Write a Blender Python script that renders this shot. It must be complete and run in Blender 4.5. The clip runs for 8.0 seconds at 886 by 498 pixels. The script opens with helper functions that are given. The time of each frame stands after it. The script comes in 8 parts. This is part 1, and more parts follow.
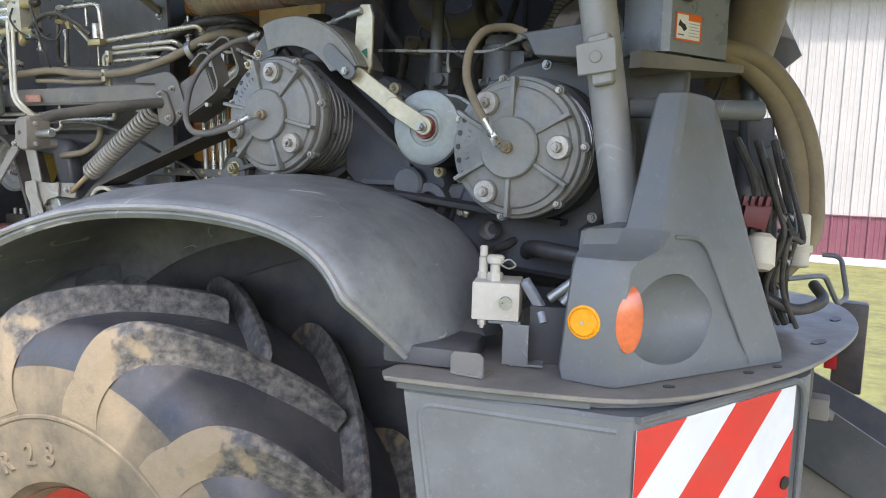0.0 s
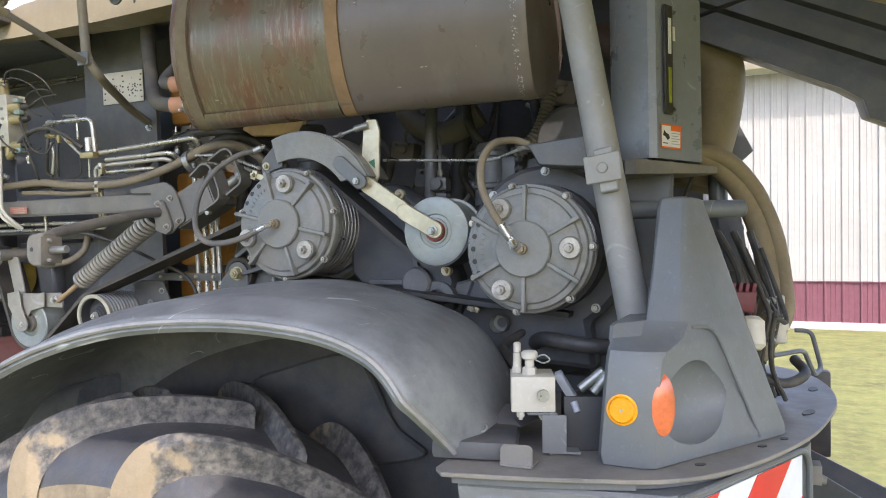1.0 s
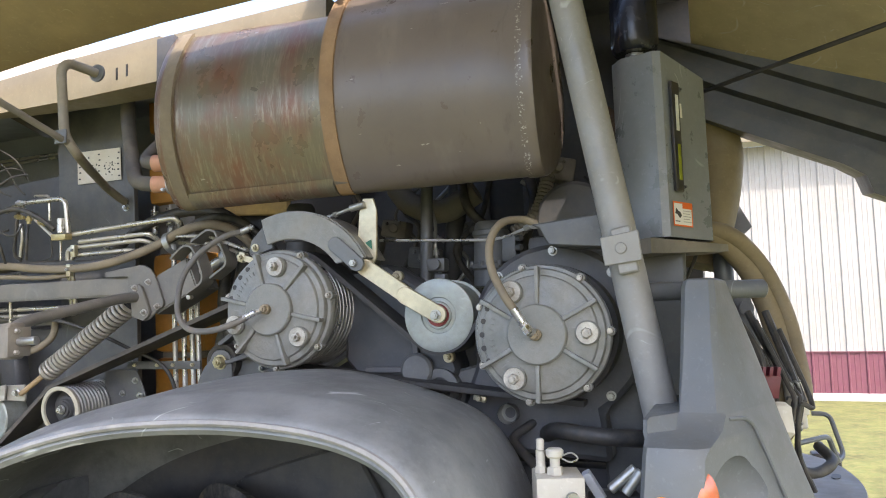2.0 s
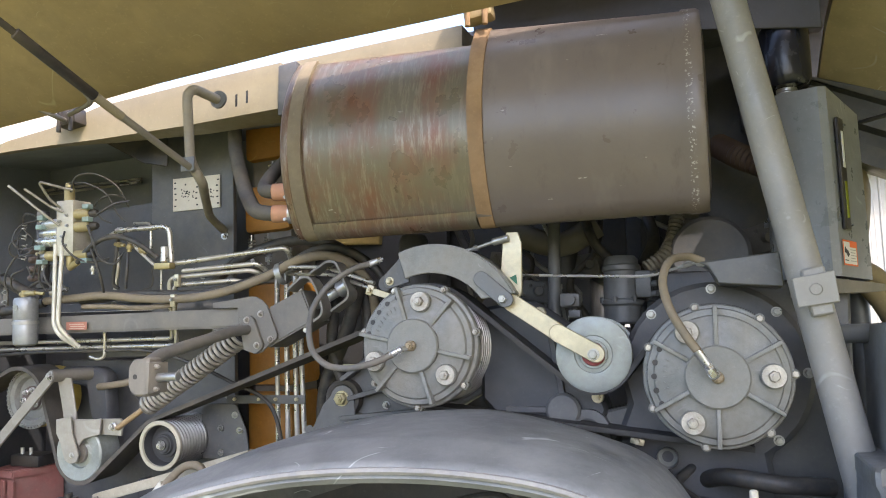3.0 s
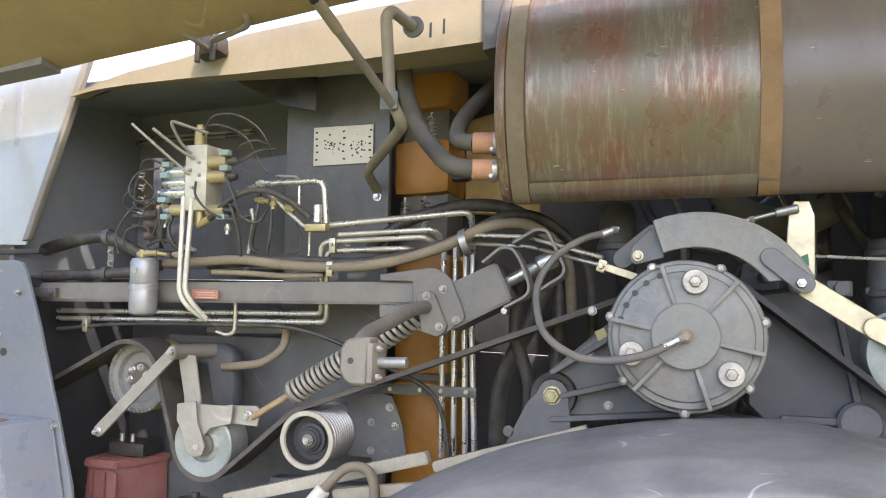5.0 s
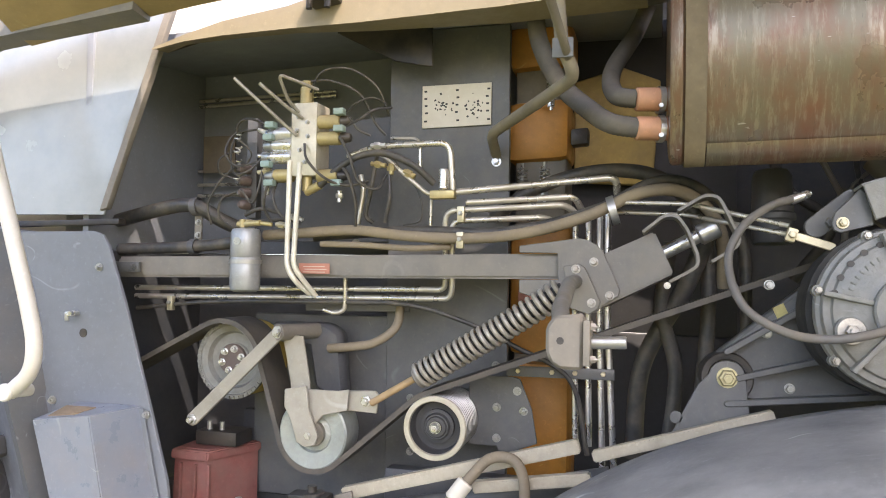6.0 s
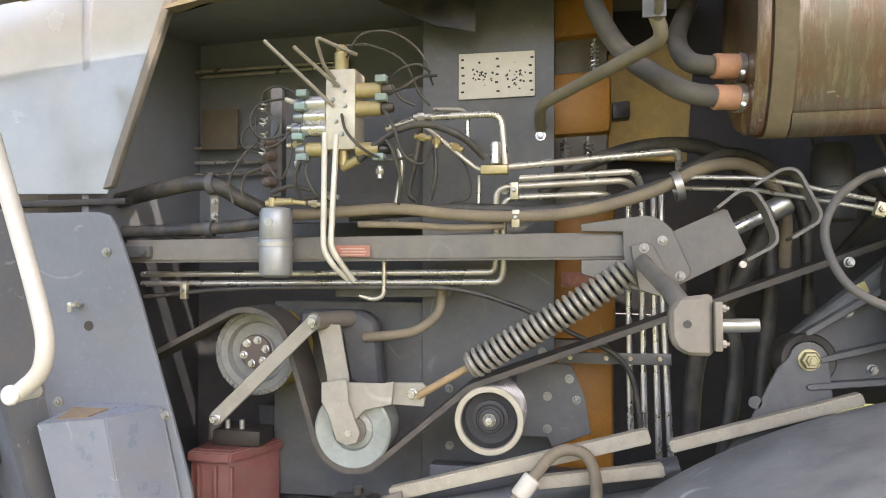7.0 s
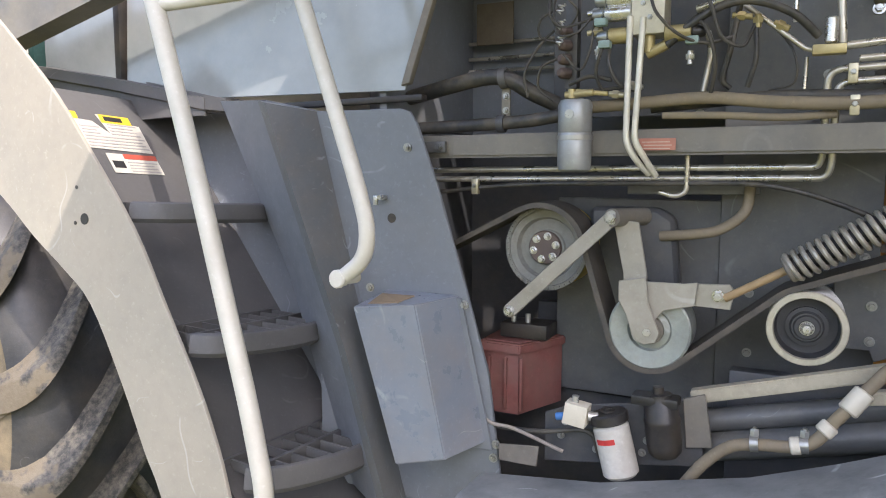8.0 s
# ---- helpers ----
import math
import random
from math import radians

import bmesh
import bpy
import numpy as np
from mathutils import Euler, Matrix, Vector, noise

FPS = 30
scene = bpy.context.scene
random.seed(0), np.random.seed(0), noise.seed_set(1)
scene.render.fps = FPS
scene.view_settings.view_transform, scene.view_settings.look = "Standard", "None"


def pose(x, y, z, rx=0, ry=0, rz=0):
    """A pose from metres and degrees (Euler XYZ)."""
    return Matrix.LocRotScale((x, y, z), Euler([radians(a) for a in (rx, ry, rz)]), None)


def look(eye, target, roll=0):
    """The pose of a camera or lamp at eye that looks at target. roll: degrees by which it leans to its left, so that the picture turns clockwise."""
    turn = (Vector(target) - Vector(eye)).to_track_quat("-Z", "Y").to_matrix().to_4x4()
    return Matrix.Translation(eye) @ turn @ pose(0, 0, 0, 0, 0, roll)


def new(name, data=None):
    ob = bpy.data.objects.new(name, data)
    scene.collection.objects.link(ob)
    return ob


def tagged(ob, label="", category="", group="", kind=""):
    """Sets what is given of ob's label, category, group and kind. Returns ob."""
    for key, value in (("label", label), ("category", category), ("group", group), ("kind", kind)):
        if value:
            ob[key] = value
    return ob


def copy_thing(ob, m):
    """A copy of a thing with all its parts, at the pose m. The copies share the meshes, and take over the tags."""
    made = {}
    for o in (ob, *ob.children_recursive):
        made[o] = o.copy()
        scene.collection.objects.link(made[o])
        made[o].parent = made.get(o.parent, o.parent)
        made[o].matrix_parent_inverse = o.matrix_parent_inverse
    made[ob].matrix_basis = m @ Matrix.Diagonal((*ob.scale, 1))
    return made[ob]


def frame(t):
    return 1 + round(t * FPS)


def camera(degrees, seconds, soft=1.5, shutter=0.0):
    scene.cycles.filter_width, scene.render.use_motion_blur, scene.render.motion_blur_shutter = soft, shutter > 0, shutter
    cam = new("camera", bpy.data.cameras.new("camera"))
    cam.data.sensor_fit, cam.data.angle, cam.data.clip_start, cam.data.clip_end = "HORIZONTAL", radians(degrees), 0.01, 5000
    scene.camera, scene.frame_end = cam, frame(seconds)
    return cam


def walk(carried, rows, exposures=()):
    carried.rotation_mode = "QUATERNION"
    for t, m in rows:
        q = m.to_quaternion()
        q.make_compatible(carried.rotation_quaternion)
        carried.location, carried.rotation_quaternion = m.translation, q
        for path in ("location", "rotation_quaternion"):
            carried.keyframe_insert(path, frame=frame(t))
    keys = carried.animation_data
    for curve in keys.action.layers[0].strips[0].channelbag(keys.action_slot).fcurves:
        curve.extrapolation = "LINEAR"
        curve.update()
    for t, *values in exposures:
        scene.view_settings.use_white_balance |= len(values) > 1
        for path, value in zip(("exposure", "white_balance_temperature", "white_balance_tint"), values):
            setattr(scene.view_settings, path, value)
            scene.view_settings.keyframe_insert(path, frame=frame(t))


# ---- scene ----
cam = camera(61.9, 8.0, soft=1.0)
PATH = [
    (0, (0.002, 0.012, 1.651), (-0.925, 1.781, 1.418), 1.8),
    (0.5, (-0.059, -0.107, 1.670), (-0.910, 1.713, 1.554), 0.3),
    (1, (-0.123, -0.163, 1.698), (-0.890, 1.696, 1.683), -0.5),
    (1.2, (-0.131, -0.149, 1.703), (-0.878, 1.717, 1.734), -0.7),
    (2.3, (-0.336, -0.101, 1.735), (-0.992, 1.787, 1.954), -1.3),
    (2.5, (-0.422, -0.128, 1.744), (-1.070, 1.762, 1.977), -1.2),
    (3, (-0.593, -0.178, 1.758), (-1.244, 1.708, 2.010), -0.7),
    (3.5, (-0.705, -0.153, 1.744), (-1.356, 1.732, 2.001), 0.2),
    (4, (-0.876, -0.061, 1.738), (-1.524, 1.826, 1.989), 1.0),
    (4.5, (-1.014, -0.017, 1.746), (-1.659, 1.873, 1.983), 1.6),
    (5, (-1.212, -0.028, 1.748), (-1.834, 1.871, 1.968), 1.8),
    (5.2, (-1.308, -0.035, 1.751), (-1.919, 1.869, 1.968), 1.9),
    (6.3, (-1.703, 0.054, 1.722), (-2.224, 1.990, 1.880), 1.3),
    (6.5, (-1.758, 0.070, 1.719), (-2.243, 2.015, 1.881), 1.1),
    (7, (-1.878, 0.085, 1.723), (-2.272, 2.053, 1.857), 0.7),
    (7.5, (-1.993, 0.085, 1.698), (-2.570, 2.012, 1.696), 0.9),
    (8, (-2.071, 0.062, 1.697), (-2.982, 1.850, 1.566), 1.5),
]
walk(cam, [(t, look(eye, target, roll)) for t, eye, target, roll in PATH], [(0, 2.08, 6050, 16), (1.2, 2.18, 6250, 17), (2.5, 2.31, 6350, 17), (5, 2.48, 6450, 18), (6.5, 2.48, 6900, 19), (7.2, 2.38, 6900, 18), (8, 1.85, 6400, 16)])

# ---- light ----
SUN_TO = Vector((0.42, -0.46, 0.80)).normalized()
world = bpy.data.worlds.new("sky")
scene.world = world
world.use_nodes = True
wn = world.node_tree.nodes
wl = world.node_tree.links
sky = wn.new("ShaderNodeTexSky")
sky.sky_type = "NISHITA"
sky.sun_disc = False
sky.sun_elevation = math.asin(SUN_TO.z)
sky.sun_rotation = math.atan2(SUN_TO.x, SUN_TO.y)
sky.dust_density = 3.0
wl.new(sky.outputs[0], wn["Background"].inputs[0])
wn["Background"].inputs[1].default_value = 0.15
sun = new("sun", bpy.data.lights.new("sun", "SUN"))
sun.data.energy = 1.3
sun.data.angle = radians(0.5)
sun.data.color = (1.0, 0.91, 0.78)
sun.matrix_world = look(SUN_TO * 30, (0, 0, 0))

# ---- materials ----
MATS = {}


def mat(name, col, rough=0.5, metal=0.0, var=0.2, scale=6.0, dust=0.0, dcol=(0.30, 0.23, 0.14), dscale=9.0, bump=0.15, bscale=70.0,
        spec=0.5, stretch=(1, 1, 1), coat=0.0, scratch=0.0):
    """A painted, cast, rubber or metal surface: colour varied at two scales, dust patches, fine relief."""
    if name in MATS:
        return MATS[name]
    m = bpy.data.materials.new(name)
    m.use_nodes = True
    n, l = m.node_tree.nodes, m.node_tree.links
    b = n["Principled BSDF"]
    tc = n.new("ShaderNodeTexCoord")
    mp = n.new("ShaderNodeMapping")
    mp.inputs["Scale"].default_value = stretch
    l.new(tc.outputs["Object"], mp.inputs[0])

    def nz(s, d=5, r=0.6):
        t = n.new("ShaderNodeTexNoise")
        t.inputs["Scale"].default_value, t.inputs["Detail"].default_value, t.inputs["Roughness"].default_value = s, d, r
        l.new(mp.outputs[0], t.inputs["Vector"])
        return t.outputs["Fac"]

    def mixc(f, a, c):
        x = n.new("ShaderNodeMix")
        x.data_type = "RGBA"
        for sock, v in ((x.inputs[0], f), (x.inputs[6], a), (x.inputs[7], c)):
            if hasattr(v, "links"):
                l.new(v, sock)
            else:
                sock.default_value = (*v, 1) if isinstance(v, tuple) else v
        return x.outputs[2]

    def ramp(v, a, c, lo=0.0, hi=1.0):
        x = n.new("ShaderNodeMapRange")
        for k, val in ((1, a), (2, c), (3, lo), (4, hi)):
            x.inputs[k].default_value = val
        l.new(v, x.inputs[0])
        return x.outputs[0]

    c = mixc(ramp(nz(scale), 0.3, 0.7), tuple(v * (1 - var) for v in col), tuple(min(1, v * (1 + var)) for v in col))
    c = mixc(ramp(nz(scale * 7, 6, 0.7), 0.45, 0.75, 0, 0.5 * min(1, var * 3.5)), c, tuple(v * 0.55 for v in col))
    if bump:
        c = mixc(ramp(nz(max(90.0, scale * 14), 3, 0.7), 0.58, 0.74, 0, 0.30), c, tuple(min(0.8, v * 1.6 + 0.02) for v in col))
    rbase = ramp(nz(scale * 3), 0.3, 0.7, max(0.03, rough - 0.08), min(1, rough + 0.1))
    if dust:
        dm = n.new("ShaderNodeMath")
        dm.operation = "MULTIPLY"
        l.new(ramp(nz(dscale, 8, 0.65), 0.40, 0.72), dm.inputs[0])
        dm.inputs[1].default_value = dust
        c = mixc(dm.outputs[0], c, dcol)
        ad = n.new("ShaderNodeMath")
        ad.operation = "MULTIPLY_ADD"
        l.new(dm.outputs[0], ad.inputs[0])
        ad.inputs[1].default_value = 0.5
        l.new(rbase, ad.inputs[2])
        rbase = ad.outputs[0]
        if metal:
            mm = n.new("ShaderNodeMath")
            mm.operation = "MULTIPLY_ADD"
            l.new(dm.outputs[0], mm.inputs[0])
            mm.inputs[1].default_value, mm.inputs[2].default_value = -metal, metal
            l.new(mm.outputs[0], b.inputs["Metallic"])
    if scratch:
        # thin curling pale scratches along the contours of a slow noise, broken up by a second one
        for s, keep in ((2.3, 0.54), (5.1, 0.58)):
            d0 = n.new("ShaderNodeMath")
            d0.operation = "SUBTRACT"
            l.new(nz(s, 2, 0.45), d0.inputs[0])
            d0.inputs[1].default_value = 0.5
            d1 = n.new("ShaderNodeMath")
            d1.operation = "ABSOLUTE"
            l.new(d0.outputs[0], d1.inputs[0])
            d2 = n.new("ShaderNodeMath")
            d2.operation = "MULTIPLY"
            l.new(ramp(d1.outputs[0], 0.0012, 0.0035, scratch, 0.0), d2.inputs[0])
            l.new(ramp(nz(s * 2.7, 3), keep, keep + 0.06), d2.inputs[1])
            c = mixc(d2.outputs[0], c, tuple(min(0.6, v * 2.2 + 0.12) for v in col))
    l.new(c, b.inputs["Base Color"])
    l.new(rbase, b.inputs["Roughness"])
    if not (dust and metal):
        b.inputs["Metallic"].default_value = metal
    b.inputs["Specular IOR Level"].default_value = spec
    b.inputs["Coat Weight"].default_value = coat
    if bump:
        bp = n.new("ShaderNodeBump")
        bp.inputs["Strength"].default_value = bump
        bp.inputs["Distance"].default_value = 0.002
        l.new(nz(bscale, 4), bp.inputs["Height"])
        l.new(bp.outputs[0], b.inputs["Normal"])
    MATS[name] = m
    return m


PAINT = mat("dark_grey_paint", (0.095, 0.100, 0.103), 0.38, dust=0.35, dcol=(0.2, 0.18, 0.14), dscale=14, bump=0.25, scratch=0.25)
PAINT_D = mat("black_grey_paint", (0.068, 0.071, 0.078), 0.42, dust=0.35, dcol=(0.17, 0.15, 0.12), dscale=13, bump=0.25)
PAINT_B = mat("brown_dusty_paint", (0.165, 0.152, 0.130), 0.5, dust=0.45, dcol=(0.30, 0.26, 0.20))
TAUPE = mat("dusty_taupe_paint", (0.150, 0.143, 0.128), 0.5, dust=0.55, dcol=(0.27, 0.245, 0.195), dscale=8, var=0.15, scratch=0.08)
GEARP = mat("oily_gearcase_paint", (0.045, 0.050, 0.058), 0.38, dust=0.4, dcol=(0.10, 0.09, 0.075), dscale=12)
# near-black steel; on the engine bay sheets its colour stands in for deep shade
DARK_SHADE = mat("dark_shade_steel", (0.040, 0.041, 0.044), 0.55, dust=0.25, dcol=(0.09, 0.08, 0.065))
RESP = mat("reservoir_grey_paint", (0.200, 0.213, 0.222), 0.30, dust=0.2, dcol=(0.28, 0.26, 0.22), var=0.12, scratch=0.4)
# twice as pale as BODY: sunlight on the strut is put into the paint
STRUTP = mat("sunlit_strut_paint", (0.265, 0.262, 0.250), 0.38, dust=0.4, dcol=(0.33, 0.30, 0.25), var=0.15, scratch=0.4)
# paler than the bay paint: light and haze in the recess put into the colour
RECESS = mat("blue_grey_lit_recess", (0.215, 0.235, 0.265), 0.5, dust=0.3, dcol=(0.26, 0.24, 0.21), var=0.12, scale=2.5)
BOLT = mat("weathered_bolt_steel", (0.46, 0.44, 0.40), 0.34, 0.7, var=0.3, scale=40, dust=0.6, dcol=(0.25, 0.20, 0.14), dscale=60)
GROOVE = mat("worn_groove_steel", (0.48, 0.47, 0.45), 0.33, 0.9, dust=0.3, dcol=(0.2, 0.18, 0.15))
BODY = mat("body_grey_paint", (0.127, 0.138, 0.146), 0.40, dust=0.18, var=0.12, scratch=0.4)
PLASTIC = mat("grey_moulded_plastic", (0.150, 0.161, 0.168), 0.45, dust=0.12, var=0.08, bscale=260, bump=0.12)
FENDER = mat("fender_plastic", (0.170, 0.181, 0.188), 0.38, dust=0.6, var=0.28, dcol=(0.262, 0.268, 0.262), dscale=12, bscale=180, scratch=0.8)
CAST = mat("cast_grey_housing", (0.220, 0.227, 0.213), 0.32, dust=0.65, var=0.34, scale=9.0, dcol=(0.172, 0.146, 0.110), dscale=10, bscale=160, bump=0.45, scratch=0.2)
ZINC = mat("yellow_zinc", (0.58, 0.53, 0.38), 0.36, 0.7, var=0.3, scale=11, dust=0.45, dcol=(0.33, 0.25, 0.13), dscale=12, scratch=0.3)
STEEL = mat("bright_steel", (0.62, 0.62, 0.61), 0.24, 0.9, var=0.2, dust=0.4, dcol=(0.26, 0.25, 0.23), dscale=30)
STEEL_D = mat("dull_steel", (0.38, 0.39, 0.38), 0.32, 0.8, var=0.2, dust=0.3)
TUBE = mat("steel_pipe", (0.54, 0.52, 0.46), 0.24, 0.75, var=0.2, dust=0.4)
BELT = mat("belt_rubber", (0.028, 0.028, 0.028), 0.6, dust=0.35, dcol=(0.12, 0.11, 0.09))
HOSE = mat("hose_rubber", (0.036, 0.036, 0.036), 0.42, dust=0.55, dcol=(0.17, 0.145, 0.105), dscale=22, var=0.3)
HOSE_T = mat("dusty_hose", (0.20, 0.165, 0.115), 0.7, dust=0.6, dcol=(0.33, 0.27, 0.17))
TAN = mat("tan_paint", (0.240, 0.203, 0.134), 0.5, dust=0.35, dcol=(0.255, 0.225, 0.165), var=0.12)
TAN_D = mat("dusty_tan_panel", (0.31, 0.235, 0.115), 0.55, dust=0.45, dcol=(0.25, 0.20, 0.12), var=0.2, scale=2.5, scratch=0.25)
ORANGE = mat("orange_plastic", (0.46, 0.20, 0.028), 0.42, dust=0.4, dcol=(0.26, 0.17, 0.06), scratch=0.3)
WHITE_P = mat("white_paint", (0.60, 0.585, 0.53), 0.4, dust=0.2, var=0.06)
CREAM = mat("cream_painted_metal", (0.62, 0.58, 0.48), 0.5, dust=0.2, var=0.08)
CHROME = mat("aluminium_disc", (0.31, 0.34, 0.325), 0.40, 0.35, var=0.25, scale=12, dust=0.5, dcol=(0.27, 0.25, 0.16), dscale=14, scratch=0.3)
RUST = mat("rusty_strap", (0.28, 0.175, 0.085), 0.7, dust=0.4, dcol=(0.16, 0.10, 0.06), var=0.3)
COPPER = mat("salmon_silicone", (0.50, 0.25, 0.15), 0.55, dust=0.4)
RED = mat("faded_red_plastic", (0.21, 0.075, 0.065), 0.5, dust=0.5, dcol=(0.20, 0.14, 0.12), dscale=14)
BLACK = mat("black_plastic", (0.02, 0.02, 0.022), 0.4, dust=0.2)


# ---- shapes ----
def thing(name, loc, label="", category="", group="", kind=""):
    ob = new(name)
    ob.location = loc
    ob.empty_display_size = 0.05
    return tagged(ob, label, category, group, kind)


def finish(bm, me, angle=38):
    bmesh.ops.recalc_face_normals(bm, faces=bm.faces[:])
    bm.to_mesh(me)
    bm.free()
    me.polygons.foreach_set("use_smooth", [True] * len(me.polygons))
    me.set_sharp_from_angle(angle=radians(angle))


FRONT = [False]
FRONT_M = Matrix(((0.9066, -0.0165, 0.0009, -0.1439), (0.0165, 0.9052, -0.0501, 0.2273), (0.0, 0.0501, 0.9054, 0.0618), (0, 0, 0, 1)))


def settle(bm):
    """Brings what was drafted for the machine's front half to its true scale and place, fading out towards the muffler."""
    for v in bm.verts:
        w = min(1, max(0, (-1.50 - v.co.x) / 0.50))
        v.co = v.co.lerp(FRONT_M @ v.co, w * w * (3 - 2 * w))


def part(name, bm, material, parent=None, label="", angle=38):
    """Links a bmesh, drawn in the world's metres, as one mesh object under a thing or a part."""
    if FRONT[0]:
        settle(bm)
    if parent is not None:
        top = parent
        while top is not None:
            bm.transform(Matrix.Translation(-top.location))
            top = top.parent
    me = bpy.data.meshes.new(name)
    finish(bm, me, angle)
    me.materials.append(material)
    ob = new(name, me)
    ob.parent = parent
    if label:
        ob["label"] = label
    return ob


def solo(name, bm, material, label, category, kind="", group="", angle=38):
    return tagged(part(name, bm, material, None, "", angle), label, category, group, kind)


def B():
    return bmesh.new()


def frame_of(p0, p1):
    z = (Vector(p1) - Vector(p0)).normalized()
    up = Vector((0, 0, 1)) if abs(z.z) < 0.95 else Vector((1, 0, 0))
    x = up.cross(z).normalized()
    return Matrix((x, z.cross(x), z)).transposed()


def box(bm, c, s, rot=(0, 0, 0), bev=0.003):
    t = bmesh.new()
    bmesh.ops.create_cube(t, size=1)
    t.transform(Matrix.Diagonal((*s, 1)))
    if bev:
        bmesh.ops.bevel(t, geom=t.edges[:], offset=min(bev, min(s) * 0.4), segments=2, affect="EDGES", profile=0.6)
    t.transform(pose(*c, *rot))
    return merge(bm, t)


def merge(bm, t):
    me = bpy.data.meshes.new("tmp")
    t.to_mesh(me)
    t.free()
    bm.from_mesh(me)
    bpy.data.meshes.remove(me)
    return bm


def lathe(bm, prof, origin, axis=(0, -1, 0), seg=32):
    """Turns (radius, height) pairs about an axis."""
    fr = frame_of((0, 0, 0), axis)
    o = Vector(origin)
    rings = []
    for r, h in prof:
        if r < 1e-5:
            rings.append([bm.verts.new(o + fr @ Vector((0, 0, h)))])
        else:
            rings.append([bm.verts.new(o + fr @ Vector((r * math.cos(a), r * math.sin(a), h))) for a in (2 * math.pi * k / seg for k in range(seg))])
    for a, b in zip(rings, rings[1:]):
        for k in range(seg):
            q = (k + 1) % seg
            if len(a) == 1 and len(b) > 1:
                bm.faces.new((a[0], b[k], b[q]))
            elif len(b) == 1 and len(a) > 1:
                bm.faces.new((a[k], a[q], b[0]))
            elif len(a) > 1:
                bm.faces.new((a[k], a[q], b[q], b[k]))
    return bm


def rod(bm, p0, p1, r, r2=None, seg=16, bev=0.0):
    """A round bar between two points, with closed ends."""
    L = (Vector(p1) - Vector(p0)).length
    r2 = r if r2 is None else r2
    e = min(bev, L * 0.4, r * 0.5, r2 * 0.5)
    prof = [(0, 0), (r - e, 0), (r, e), (r2, L - e), (r2 - e, L), (0, L)] if e else [(0, 0), (r, 0), (r2, L), (0, L)]
    return lathe(bm, prof, p0, Vector(p1) - Vector(p0), seg)


def hexa(bm, p, axis, af, h, washer=0.0):
    """A bolt head with its washer, standing on p along the axis."""
    a = Vector(axis).normalized()
    p = Vector(p)
    if washer:
        rod(bm, p, p + a * 0.003, washer, seg=20)
        p = p + a * 0.003
    t = bmesh.new()
    R = af / math.sqrt(3)
    lathe(t, [(0, 0), (R, 0), (R, h * 0.8), (R * 0.86, h), (0, h)], p, a, 6)
    merge(bm, t)
    rod(bm, p + a * h * 0.9, p + a * (h + 0.004), af * 0.28, seg=10)
    return bm


def smooth(pts, n=8):
    """Catmull-Rom points through the given ones."""
    P = [Vector(p) for p in pts]
    P = [P[0] * 2 - P[1]] + P + [P[-1] * 2 - P[-2]]
    out = []
    for i in range(1, len(P) - 2):
        a, b, c, d = P[i - 1], P[i], P[i + 1], P[i + 2]
        for k in range(n):
            u = k / n
            out.append(0.5 * ((2 * b) + (c - a) * u + (2 * a - 5 * b + 4 * c - d) * u * u + (3 * b - a - 3 * c + d) * u ** 3))
    out.append(P[-2])
    return out


def fillet(pts, r, n=5):
    """A polyline with its corners rounded, as a bent pipe."""
    P = [Vector(p) for p in pts]
    out = [P[0]]
    for a, b, c in zip(P, P[1:], P[2:]):
        u, v = (a - b), (c - b)
        d = min(r, u.length * 0.49, v.length * 0.49)
        s, e = b + u.normalized() * d, b + v.normalized() * d
        for k in range(n + 1):
            t = k / n
            out.append(s * (1 - t) ** 2 + b * 2 * t * (1 - t) + e * t * t)
    out.append(P[-1])
    return out


def sweep(bm, pts, r, seg=10, cap=True, ridge=0.0, every=2):
    """A tube along points. ridge: how far every second ring swells, for corrugated hose."""
    P = [Vector(p) for p in pts]
    x = None
    rings = []
    for i, p in enumerate(P):
        t = (P[min(i + 1, len(P) - 1)] - P[max(i - 1, 0)]).normalized()
        if x is None:
            x = t.orthogonal().normalized()
        x = (x - t * x.dot(t)).normalized()
        y = t.cross(x)
        q = r + (ridge if ridge and i % every else 0)
        rings.append([bm.verts.new(p + (x * math.cos(a) + y * math.sin(a)) * q) for a in (2 * math.pi * k / seg for k in range(seg))])
    for a, b in zip(rings, rings[1:]):
        for k in range(seg):
            j = (k + 1) % seg
            bm.faces.new((a[k], a[j], b[j], b[k]))
    if cap:
        bm.faces.new(rings[0][::-1])
        bm.faces.new(rings[-1])
    return bm


def resample(pts, step):
    P = [Vector(p) for p in pts]
    out, left = [P[0]], step
    for a, b in zip(P, P[1:]):
        L = (b - a).length
        while left <= L:
            out.append(a + (b - a) * (left / L))
            left += step
        left -= L
    return out


def plate(bm, outline, y0, y1, bev=0.0015):
    """A plate cut from a sheet: an outline of (x, z), from depth y0 to y1."""
    t = bmesh.new()
    f = t.faces.new([t.verts.new((x, y0, z)) for x, z in outline])
    g = bmesh.ops.extrude_face_region(t, geom=[f])
    for v in g["geom"]:
        if isinstance(v, bmesh.types.BMVert):
            v.co.y = y1
    if bev:
        bmesh.ops.bevel(t, geom=t.edges[:], offset=bev, segments=1, affect="EDGES")
    return merge(bm, t)


